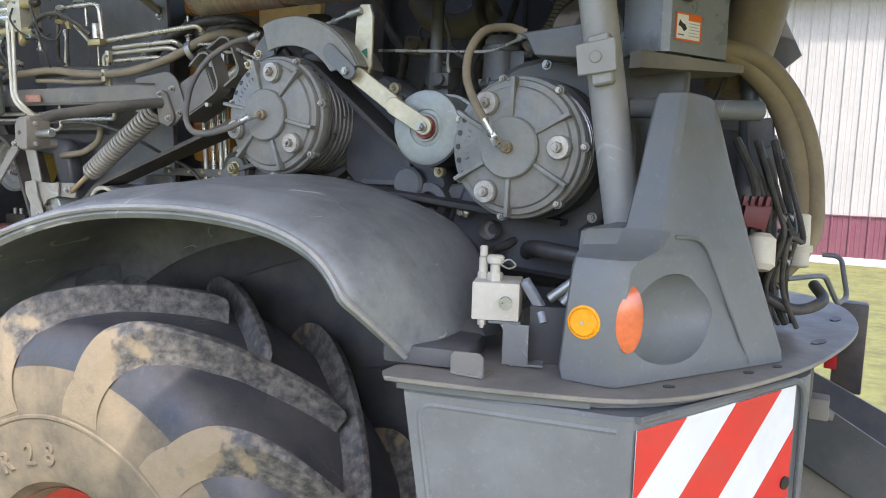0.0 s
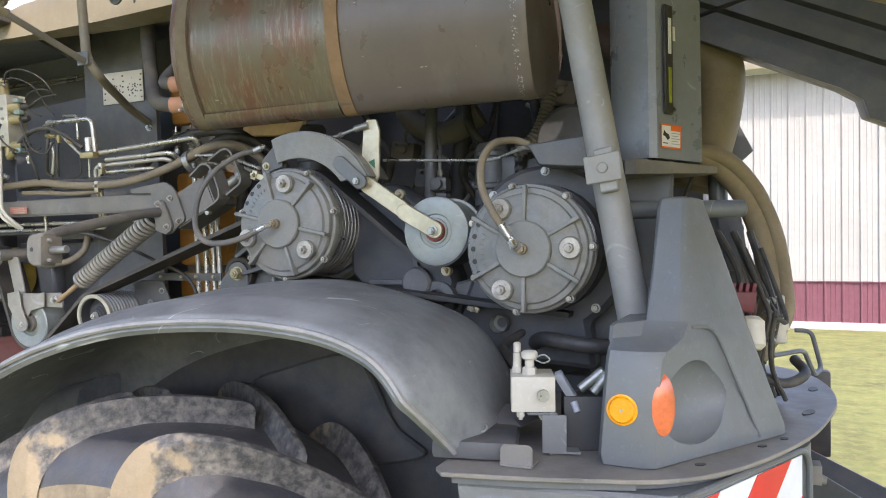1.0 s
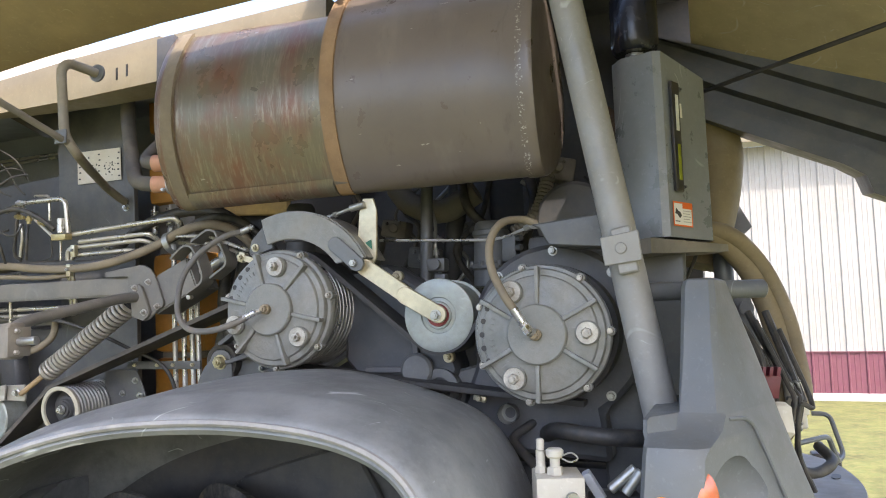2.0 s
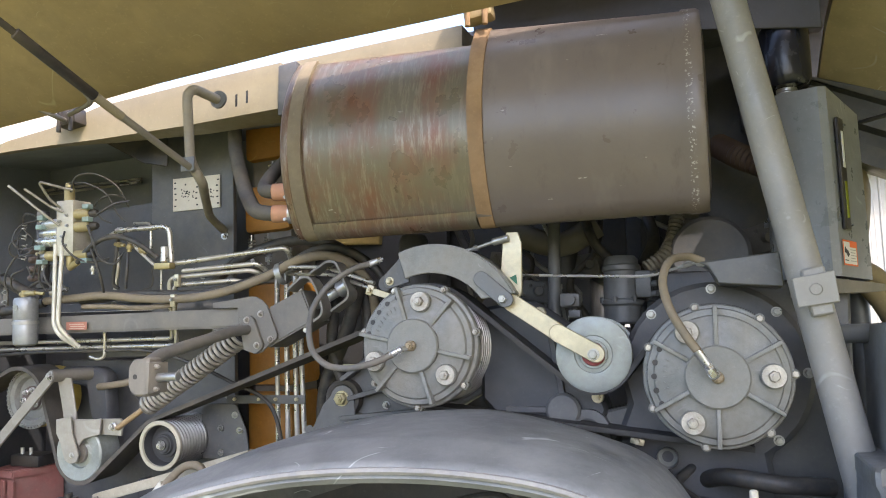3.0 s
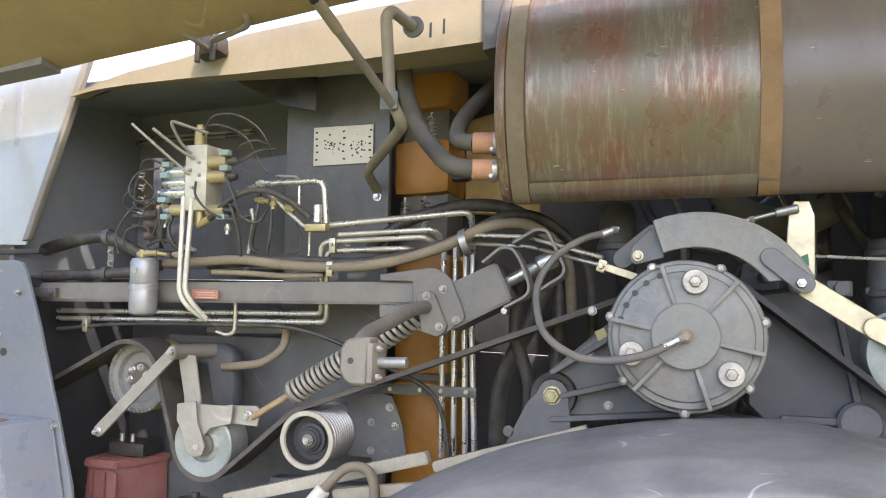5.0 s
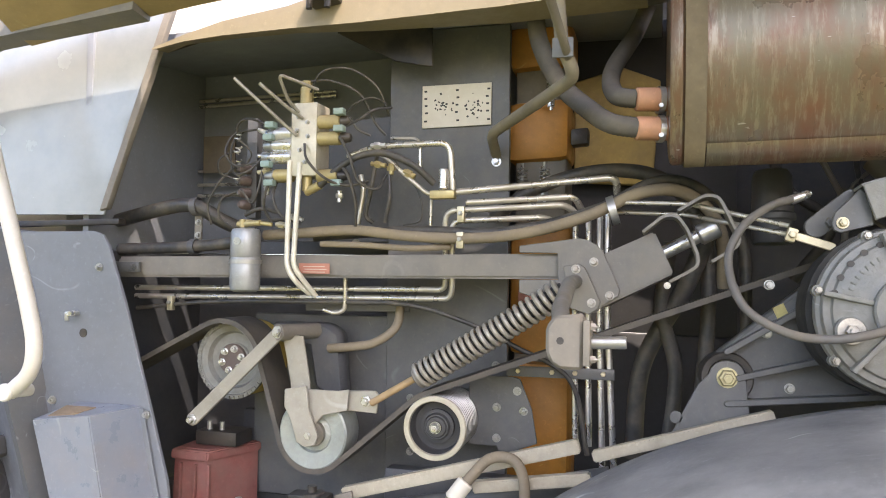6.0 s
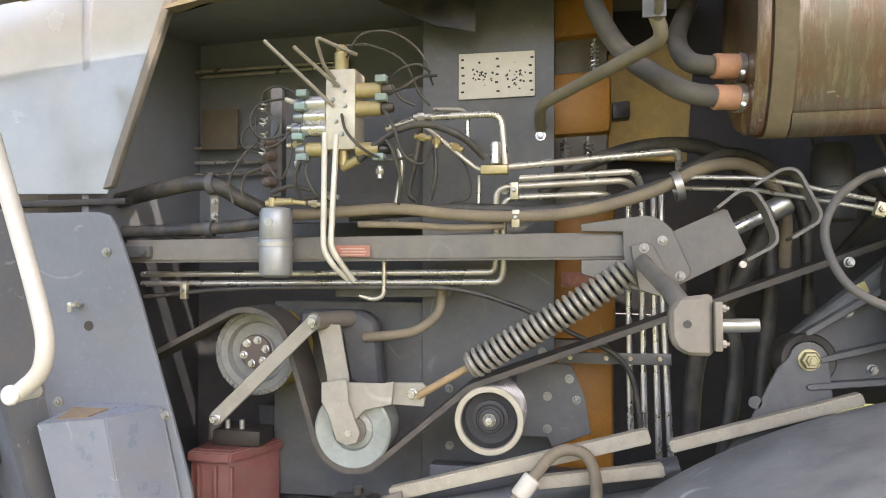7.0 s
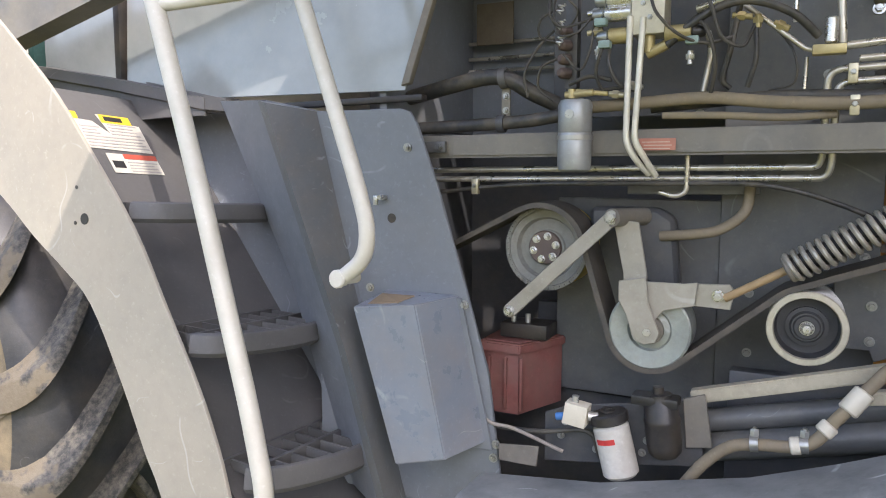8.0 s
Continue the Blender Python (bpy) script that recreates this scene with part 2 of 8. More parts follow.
def slab(bm, outline, thick, m, bev=0.0015):
    """A plate cut from an outline of (u, v) in the plane that the pose m lays, from 0 to thick along m's z."""
    t = bmesh.new()
    f = t.faces.new([t.verts.new((u, v, 0)) for u, v in outline])
    g = bmesh.ops.extrude_face_region(t, geom=[f])
    for v in g["geom"]:
        if isinstance(v, bmesh.types.BMVert):
            v.co.z = thick
    if bev:
        bmesh.ops.bevel(t, geom=t.edges[:], offset=bev, segments=1, affect="EDGES")
    t.transform(m)
    return merge(bm, t)


def loft(bm, rings, cap=True):
    """A skin over closed rings of points of the same number."""
    R = [[bm.verts.new(p) for p in r] for r in rings]
    n = len(R[0])
    for a, b in zip(R, R[1:]):
        for k in range(n):
            j = (k + 1) % n
            bm.faces.new((a[k], a[j], b[j], b[k]))
    if cap:
        bm.faces.new(R[0][::-1])
        bm.faces.new(R[-1])
    return bm


def bar(p, q, w):
    """The outline, in (x, z), of a flat bar with round ends from p to q."""
    p, q = Vector((p[0], p[1])), Vector((q[0], q[1]))
    d = (q - p).normalized()
    a0 = math.atan2(d.y, d.x)
    out = []
    for c, s in ((q, -90), (p, 90)):
        for k in range(9):
            a = a0 + radians(s + 22.5 * k)
            out.append((c.x + math.cos(a) * w / 2, c.y + math.sin(a) * w / 2))
    return out


def coil(bm, p0, p1, R, r, turns, seg=8, per=14):
    fr = frame_of(p0, p1)
    a, L = Vector(p0), (Vector(p1) - Vector(p0)).length
    pts = []
    for k in range(int(turns * per) + 1):
        w = 2 * math.pi * k / per
        pts.append(a + fr @ Vector((R * math.cos(w), R * math.sin(w), L * k / (turns * per))))
    return sweep(bm, pts, r, seg)


def wheel_path(circles, first=None, last=None):
    """A belt's line in (x, z) round circles of (x, z, r, sense), sense +1 anticlockwise; open if first and last points are given, else a loop."""
    C = list(circles)
    if first:
        C = [(*first, 0.0, 1)] + C + [(*last, 0.0, 1)]
    n = len(C)
    legs = []
    for i in range(n - 1 if first else n):
        (ax, az, ar, s), (bx, bz, br, t) = C[i], C[(i + 1) % n]
        dx, dz = bx - ax, bz - az
        D = math.hypot(dx, dz)
        th = math.atan2(dz, dx)
        # a point on each circle whose outward normal makes the leg run with both senses
        off = math.acos(max(-1, min(1, (s * ar - t * br) / D)))
        phi = th - off
        nx, nz = math.cos(phi), math.sin(phi)
        legs.append(((ax + nx * ar * s, az + nz * ar * s), (bx + nx * br * t, bz + nz * br * t)))
    out = []
    m = len(legs)
    for i in range(m):
        out += [legs[i][0], legs[i][1]]
        j = i + 1
        if j == m and first:
            break
        x, z, r, s = C[j % n]
        if r == 0:
            continue
        a0 = math.atan2(legs[i][1][1] - z, legs[i][1][0] - x)
        a1 = math.atan2(legs[j % m][0][1] - z, legs[j % m][0][0] - x)
        d = (a1 - a0) * s % (2 * math.pi)
        if d > 6.2:
            continue
        k = max(2, int(d / 0.15))
        out += [(x + r * math.cos(a0 + s * d * q / k), z + r * math.sin(a0 + s * d * q / k)) for q in range(1, k)]
    return out


def ribbon(bm, line, y0, y1, thick, loop=False):
    """A flat belt along a line of (x, z)."""
    n = len(line)
    rings = []
    for i, (x, z) in enumerate(line):
        a = line[(i - 1) % n] if loop or i else line[0]
        b = line[(i + 1) % n] if loop or i < n - 1 else line[-1]
        d = Vector((b[0] - a[0], b[1] - a[1])).normalized() * thick / 2
        rings.append([bm.verts.new(p) for p in ((x - d.y, y0, z + d.x), (x + d.y, y0, z - d.x), (x + d.y, y1, z - d.x), (x - d.y, y1, z + d.x))])
    pairs = list(zip(rings, rings[1:])) + ([(rings[-1], rings[0])] if loop else [])
    for a, b in pairs:
        for k in range(4):
            j = (k + 1) % 4
            bm.faces.new((a[k], a[j], b[j], b[k]))
    if not loop:
        bm.faces.new(rings[0][::-1])
        bm.faces.new(rings[-1])
    return bm


def arc(cx, cz, r, a0, a1, n=12):
    return [(cx + r * math.cos(radians(a0 + (a1 - a0) * k / n)), cz + r * math.sin(radians(a0 + (a1 - a0) * k / n))) for k in range(n + 1)]


# ---- ground and the far building ----
def grass_mat():
    m = mat("mown_grass", (0.105, 0.115, 0.028), 0.9, var=0.45, scale=2.2, dust=0.6, dcol=(0.23, 0.195, 0.075), dscale=9.0, bump=0.6, bscale=40)
    return m


t = B()
bmesh.ops.create_grid(t, x_segments=60, y_segments=60, size=1)
for v in t.verts:
    v.co.x = math.copysign(abs(v.co.x) ** 3, v.co.x) * 900
    v.co.y = math.copysign(abs(v.co.y) ** 3, v.co.y) * 900
    v.co.z = 0.0
solo("ground", t, grass_mat(), "mown green and straw-coloured grass ground", "ground", "structure")

WALL_Y = 15.6
SIDING = mat("white_siding", (0.33, 0.32, 0.295), 0.5, var=0.1, scale=0.9, dust=0.2, bump=0.03)
MAROON = mat("maroon_siding", (0.135, 0.040, 0.058), 0.5, var=0.08, scale=0.7, dust=0.1, bump=0.03)
ROOFM = mat("pale_roof_steel", (0.6, 0.58, 0.55), 0.45, var=0.08, dust=0.2)
CONC = mat("concrete_footing", (0.42, 0.40, 0.36), 0.85, var=0.15, bump=0.4)
shed = thing("pole_barn", (0, WALL_Y, 0), "pole barn with white ribbed steel walls over maroon wainscot", "building")


def ribbed(x0, x1, z0, z1, y, pitch=0.3048, rib=0.026):
    """Steel siding: flats with a raised rib at every pitch and two low ribs between."""
    line = []
    k = 0
    x = x0
    while x < x1:
        line += [(x, 0), (x + 0.012, rib), (x + 0.034, rib), (x + 0.046, 0)]
        for q in (0.13, 0.215):
            line += [(x + q - 0.012, 0), (x + q - 0.005, 0.006), (x + q + 0.005, 0.006), (x + q + 0.012, 0)]
        x += pitch
    bm = B()
    lo = [bm.verts.new((px, y - d, z0)) for px, d in line]
    hi = [bm.verts.new((px, y - d, z1)) for px, d in line]
    for i in range(len(line) - 1):
        bm.faces.new((lo[i], lo[i + 1], hi[i + 1], hi[i]))
    return bm


part("siding", ribbed(-5.5, 16, 0.92, 4.95, WALL_Y), SIDING, shed, "white ribbed steel siding", 20)
part("wainscot", ribbed(-5.5, 16, 0.14, 0.90, WALL_Y - 0.004), MAROON, shed, "maroon ribbed steel wainscot", 20)
part("core", box(B(), (5.25, WALL_Y + 3.03, 2.5), (21.4, 6, 4.9), bev=0), SIDING, shed)
part("rat_guard", box(B(), (5.25, WALL_Y - 0.01, 0.91), (21.5, 0.05, 0.02), bev=0), MAROON, shed)
part("footing", box(B(), (5.25, WALL_Y + 0.05, 0.06), (21.5, 0.2, 0.16), bev=0.01), CONC, shed)
part("soffit", box(B(), (5.25, WALL_Y - 0.24, 4.97), (22.0, 0.5, 0.03), bev=0), WHITE_P, shed)
part("fascia", box(B(), (5.25, WALL_Y - 0.50, 5.06), (22.0, 0.03, 0.2), bev=0.005), TAN, shed)
t = ribbed(-5.8, 16.3, 0, 7.2, 0, rib=0.02)
t.transform(Matrix.Translation((0, WALL_Y - 0.52, 5.16)) @ Matrix.Rotation(radians(-72), 4, "X"))
part("roof", t, ROOFM, shed, "pale ribbed steel roof", 20)

# ---- rear wheel ----
WX = -1.15
TYRE = mat("tyre_rubber", (0.034, 0.036, 0.042), 0.42, dust=0.22, dcol=(0.20, 0.175, 0.13), dscale=9, bump=0.4, bscale=120, var=0.3, scratch=0.3)
SIDEWALL = mat("dusty_sidewall", (0.135, 0.115, 0.08), 0.85, dust=0.8, dcol=(0.25, 0.195, 0.12), dscale=6, bump=0.5, bscale=140, var=0.35)
RIMRED = mat("red_rim_paint", (0.42, 0.035, 0.03), 0.45, dust=0.35)


TX, TZ, TR = -1.34, 0.665, 0.705


def lug_rubber(name, h, R, mud):
    """Dark scuffed rubber with dried tan mud caked on the flanks towards the shoulder of a tyre of half width h and radius R."""
    m = mat(name, (0.036, 0.036, 0.037), 0.6, dust=0.9, dcol=(0.20, 0.185, 0.155), dscale=46, bump=0.9, bscale=90, var=0.45, scale=14, stretch=(1, 1, 1))
    n, l = m.node_tree.nodes, m.node_tree.links
    b = n["Principled BSDF"]
    old = b.inputs["Base Color"].links[0].from_socket
    tc = n.new("ShaderNodeTexCoord")
    sp = n.new("ShaderNodeSeparateXYZ")
    l.new(tc.outputs["Object"], sp.inputs[0])
    ab = n.new("ShaderNodeMath")
    ab.operation = "ABSOLUTE"
    l.new(sp.outputs[1], ab.inputs[0])
    nt = n.new("ShaderNodeTexNoise")
    nt.inputs["Scale"].default_value, nt.inputs["Detail"].default_value = 20.0, 9.0
    l.new(tc.outputs["Object"], nt.inputs["Vector"])
    ma = n.new("ShaderNodeMath")
    ma.operation = "MULTIPLY_ADD"
    l.new(nt.outputs["Fac"], ma.inputs[0])
    ma.inputs[1].default_value = h * 0.9
    l.new(ab.outputs[0], ma.inputs[2])
    mr = n.new("ShaderNodeMapRange")
    mr.inputs[1].default_value, mr.inputs[2].default_value = h * 1.26, h * 1.36
    l.new(ma.outputs[0], mr.inputs[0])
    mx = n.new("ShaderNodeMix")
    mx.data_type = "RGBA"
    flat = n.new("ShaderNodeVectorMath")
    flat.operation = "MULTIPLY"
    flat.inputs[1].default_value = (1, 0, 1)
    l.new(tc.outputs["Object"], flat.inputs[0])
    ln = n.new("ShaderNodeVectorMath")
    ln.operation = "LENGTH"
    l.new(flat.outputs[0], ln.inputs[0])
    worn = n.new("ShaderNodeMapRange")
    for k, v in ((1, R * 0.945), (2, R * 0.972), (3, 1.0), (4, 0.2)):
        worn.inputs[k].default_value = v
    l.new(ln.outputs["Value"], worn.inputs[0])
    both = n.new("ShaderNodeMath")
    both.operation = "MULTIPLY"
    l.new(mr.outputs[0], both.inputs[0])
    l.new(worn.outputs[0], both.inputs[1])
    l.new(both.outputs[0], mx.inputs[0])
    l.new(old, mx.inputs[6])
    mx.inputs[7].default_value = (*mud, 1)
    l.new(mx.outputs[2], b.inputs["Base Color"])
    return m


LUG_S, LUG_L = lug_rubber("mud_caked_lug", 0.24, 0.705, (0.225, 0.18, 0.115)), lug_rubber("mud_caked_large_lug", 0.38, 0.98, (0.155, 0.130, 0.095))


def lug_mesh(name, R, h, s, turn, sweep_a):
    """One chevron lug about the axle: broad and dusty at the shoulder, narrowing as it sweeps to the middle."""
    bm = bmesh.new()
    rows = []
    keys = ((1.0, 0.655, 0.668, 0.050), (1.0, 0.700, 0.735, 0.045), (0.985, 0.745, 0.805, 0.040), (0.955, 0.785, 0.868, 0.035), (0.905, 0.822, 0.925, 0.029), (0.82, 0.862, 0.965, 0.024), (0.70, 0.888, 0.986, 0.021), (0.50, 0.908, 0.997, 0.019), (0.25, 0.916, 1.0, 0.018), (0.05, 0.918, 1.0, 0.017), (-0.12, 0.918, 0.996, 0.016), (-0.15, 0.917, 0.94, 0.016))
    wide = R / 0.705
    for f, rb, rt, w in smooth([Vector(k) for k in keys], 3):
        y = s * h * f * 1.004
        a = -sweep_a * turn * (max(0.0, 1 - f) / 1.04) ** 0.9
        row = []
        for r, k in ((rb, 1.60), (rb + (rt - rb) * 0.10, 1.34), (rb + (rt - rb) * 0.35, 1.16), (rt - 0.012, 1.02), (rt - 0.003, 0.96), (rt, 0.88), (rt + 0.0015, 0.0), (rt, -0.88), (rt - 0.003, -0.96), (rt - 0.012, -1.02), (rb + (rt - rb) * 0.35, -1.16), (rb + (rt - rb) * 0.10, -1.34), (rb, -1.60)):
            g = a + w * wide / R * k
            row.append((R * r * math.cos(g), y, R * r * math.sin(g)))
        rows.append(row)
    loft(bm, rows)
    me = bpy.data.meshes.new(name)
    finish(bm, me, 50)
    me.materials.append(LUG_S if h < 0.3 else LUG_L)
    return me


def tyre_wheel(name, cx, cy, cz, R, W, rim_r, lugs, label, turn=1, sweep_a=0.60, phase=0.12):
    th = thing(name, (cx, cy, cz - R), label, "wheel")
    h = W / 2
    half = [(0.780, 0.945), (0.825, 0.905), (0.866, 0.82), (0.898, 0.66), (0.918, 0.40)]
    tread = [(R * r, -h * f) for r, f in half] + [(R * 0.924, 0)] + [(R * r, h * f) for r, f in half[::-1]]
    ty = part("tyre", lathe(B(), tread, (cx, cy, cz), (0, 1, 0), 96), TYRE, th, "dark rubber tread pockets")
    for s in (-1, 1):
        side = [(rim_r, s * h * 0.72), (rim_r + 0.012, s * h * 0.82), (rim_r + 0.03, s * h * 0.90), (rim_r + 0.032, s * h * 0.925), (rim_r + 0.06, s * h * 0.968), (R * 0.625, s * h * 0.99), (R * 0.630, s * h * 1.004), (R * 0.637, s * h * 1.004), (R * 0.641, s * h * 0.994), (R * 0.665, s * h * 1.0), (R * 0.69, s * h * 0.992), (R * 0.72, s * h * 0.982), (R * 0.755, s * h * 0.964), (R * 0.781, s * h * 0.944)]
        part("sidewall", lathe(B(), side, (cx, cy, cz), (0, 1, 0), 96), SIDEWALL, ty, "tan dusty sidewall")
        me = lug_mesh("tread_lug", R, h, s, turn, sweep_a)
        for k in range(lugs):
            lug = new("tread_lug", me)
            lug.parent = ty
            lug.matrix_basis = Matrix.Translation((0, 0, R)) @ Matrix.Rotation(-(2 * math.pi * (k + (0.5 if s > 0 else 0)) / lugs + phase + 0.012 * math.sin(k * 2.3)), 4, "Y")
    part("rim", lathe(B(), [(rim_r + 0.012, -h * 0.84), (rim_r + 0.012, -h * 0.70), (rim_r - 0.02, -h * 0.62), (rim_r - 0.05, -h * 0.3), (rim_r * 0.6, -h * 0.2), (0.13, -h * 0.25), (0.12, -h * 0.45), (0, -h * 0.45)],
                      (cx, cy, cz), (0, 1, 0), 64), RIMRED, th, "red painted steel rim")
    return th, ty


_, tyre = tyre_wheel("rear_tractor_wheel", TX, 1.17, TZ, TR, 0.48, 0.27, 12, "rear wheel with dusty black lugged tractor tyre and red rim", 1, 0.62, 0.40)
tyre_wheel("front_tractor_wheel", -4.95, 1.77, 0.98, 0.98, 0.76, 0.42, 16, "large front drive wheel with dusty black lugged tyre", -1)


def raised_text(body, size, m, depth, material, parent, label):
    """Moulded lettering: a font curve turned into a mesh and laid by the pose m."""
    cu = bpy.data.curves.new("lettering", "FONT")
    cu.body, cu.size, cu.extrude, cu.bevel_depth = body, size, depth, depth * 0.4
    cu.align_x = "CENTER"
    ob = bpy.data.objects.new("lettering", cu)
    me = bpy.data.meshes.new_from_object(ob)
    bm = bmesh.new()
    bm.from_mesh(me)
    bm.transform(m)
    bpy.data.objects.remove(ob)
    bpy.data.meshes.remove(me)
    return part("lettering", bm, material, parent, label)


# tyre size moulded into the sidewall, following the curve
for chars, ang in (("R", 121.0), ("2", 107.0), ("8", 96.5)):
    a = radians(ang)
    raised_text(chars, 0.066, Matrix.Translation((TX + 0.345 * math.cos(a), 1.17 - 0.24 * 0.977, TZ + 0.345 * math.sin(a))) @ Matrix.Rotation(-(a - math.pi / 2), 4, "Y") @ Matrix.Rotation(math.pi / 2, 4, "X"), 0.003, SIDEWALL, tyre, "raised moulded lettering")

# ---- fender ----
ARCH = [(-2.02, 1.10), (-1.90, 1.245), (-1.77, 1.35), (-1.615, 1.440), (-1.45, 1.502), (-1.26, 1.545), (-1.05, 1.562), (-0.88, 1.556), (-0.77, 1.536), (-0.695, 1.500), (-0.648, 1.445), (-0.617, 1.38), (-0.600, 1.33)]


def fender():
    th = thing("rear_fender", (WX, 1.2, 1.33), "dark grey moulded plastic fender arched over the rear wheel", "fender")
    line = [(p.x, p.z) for p in smooth([(x, 0, z) for x, z in ARCH], 5)]
    n = len(line)
    nor = []
    for i in range(n):
        a, b = line[max(i - 1, 0)], line[min(i + 1, n - 1)]
        d = Vector((b[0] - a[0], b[1] - a[1])).normalized()
        nor.append(Vector((-d.y, d.x)))
    # across: depth, rise outward
    across = [(0.932, -0.016), (0.935, 0.0), (0.943, 0.008), (0.955, 0.011), (0.99, 0.020), (1.035, 0.034), (1.048, 0.037), (1.15, 0.044), (1.25, 0.052), (1.34, 0.055), (1.40, 0.052), (1.435, 0.035), (1.45, 0.0), (1.452, -0.08)]
    bm = B()
    grid = []
    for off in (0.0, -0.009):
        g = []
        for (x, z), m in zip(line, nor):
            foot = max(0.0, 1.44 - z) * 1.05 if x > WX else 0.0
            k = min(1, max(0, (x + 1.08) / 0.33))
            fall = 0.085 * k * k * (3 - 2 * k)
            g.append([bm.verts.new((x + m.x * (r + off - fall * max(0, y - 1.0)), y + foot * max(0, 1 - (y - 0.93) / 0.35) + (0.009 if off and j < 3 else 0), z + m.y * (r + off - fall * max(0, y - 1.0)))) for j, (y, r) in enumerate(across)])
        grid.append(g)
    for g in grid:
        for i in range(n - 1):
            for j in range(len(across) - 1):
                bm.faces.new((g[i][j], g[i + 1][j], g[i + 1][j + 1], g[i][j + 1]))
    a, b = grid
    for i in range(n - 1):
        bm.faces.new((a[i][0], a[i + 1][0], b[i + 1][0], b[i][0]))
        bm.faces.new((a[i][-1], a[i + 1][-1], b[i + 1][-1], b[i][-1]))
    for j in range(len(across) - 1):
        bm.faces.new((a[0][j], a[0][j + 1], b[0][j + 1], b[0][j]))
        bm.faces.new((a[-1][j], a[-1][j + 1], b[-1][j + 1], b[-1][j]))
    part("shell", bm, FENDER, th, angle=50)
    # trim along the outer lip
    bm = B()
    sweep(bm, [(x + m.x * -0.004, 0.930 + (max(0.0, 1.44 - z) * 1.05 if x > WX else 0.0), z + m.y * -0.004) for (x, z), m in zip(line, nor)], 0.006, 6)
    part("lip", bm, mat("scuffed_lip", (0.24, 0.24, 0.24), 0.6, dust=0.5, dcol=(0.4, 0.38, 0.34), dscale=30), th, "pale scuffed fender lip")
    # liner that closes the wheel well on the machine's side
    inner = [(x, z - 0.01) for x, z in line[::3]]
    part("liner", plate(B(), inner + [(-0.62, 0.95), (-2.0, 0.95)], 1.462, 1.468, 0), PAINT_D, th, "dark wheel well liner")
    raised = [(p.x, p.z) for p in smooth([(-1.358, 0, 1.309), (-1.33, 0, 1.34), (-1.279, 0, 1.365), (-1.046, 0, 1.429), (-0.978, 0, 1.369), (-0.916, 0, 1.257), (-0.837, 0, 1.189), (-1.058, 0, 1.152), (-1.255, 0, 1.201), (-1.345, 0, 1.26)], 5)]
    part("liner_bulge", plate(B(), raised, 1.440, 1.462, 0.006), PAINT_D, th, "raised bulge of the liner")
    return th


fender()

# ---- chassis behind the wheel ----
frame_t = thing("harvester_chassis", (-1.2, 1.6, 0.0), "dark grey welded chassis and side panels of the harvester", "machine frame")
t = B()
box(t, (-1.35, 1.72, 1.13), (1.75, 0.05, 0.46), bev=0.004)
part("wheel_well_panel", t, PAINT_D, frame_t, "dark wheel well panel")
t = B()
box(t, (-1.15, 1.75, 0.70), (0.16, 0.7, 0.18))
box(t, (-0.80, 1.70, 0.95), (1.5, 0.10, 0.16))
part("axle_beam", t, PAINT_B, frame_t, "dusty rear axle beam")

# ---- rear deck, lamp housing, marker board ----
DZ = 1.315
deck_t = thing("rear_deck", (-0.3, 1.4, DZ - 0.02), "grey sheet steel deck with a rounded rear corner", "deck plate")
front = [p for p in smooth([(-0.60, 0.975, 0), (-0.478, 0.998, 0), (-0.353, 1.030, 0), (-0.235, 1.075, 0), (-0.134, 1.184, 0), (-0.027, 1.399, 0), (0.032, 1.595, 0), (0.070, 1.80, 0), (0.074, 1.98, 0), (0.045, 2.16, 0), (-0.03, 2.30, 0)], 5)]
out = [(p.x, p.y) for p in front] + [(-0.12, 2.36), (-0.62, 2.36), (-0.62, 1.0)]
part("plate", slab(B(), out, 0.008, pose(0, 0, DZ - 0.008)), mat("worn_deck_paint", (0.20, 0.19, 0.175), 0.4, dust=0.5, dcol=(0.32, 0.26, 0.18), dscale=5), deck_t)
t = B()
loft(t, [[(x, y, DZ - 0.022) for x, y in ((p.x + 0.012 * (1 if p.x < -0.3 else -1.6), p.y + 0.018) for p in front)] + [(-0.1, 2.2, DZ - 0.03), (-0.6, 2.2, DZ - 0.03)],
         [(x, y, DZ - 0.009) for x, y in ((p.x + 0.012 * (1 if p.x < -0.3 else -1.6), p.y + 0.018) for p in front)] + [(-0.1, 2.2, DZ - 0.009), (-0.6, 2.2, DZ - 0.009)]])
part("edge_flange", t, BODY, deck_t)
for x, y, a in ((0.0, 1.66, 70), (0.03, 1.95, 80), (-0.10, 1.33, 50), (-0.06, 1.40, 55), (-0.20, 1.17, 40)):
    t = slab(B(), [(0.03 * math.cos(q * math.pi / 6) * (1 if y > 1.6 else 0.35), 0.011 * math.sin(q * math.pi / 6) * (1 if y > 1.6 else 0.6)) for q in range(12)], 0.0016, pose(x, y, DZ + 0.0005, 0, 0, a), bev=0)
    part("slot", t, BLACK, deck_t, "oblong hole punched through")


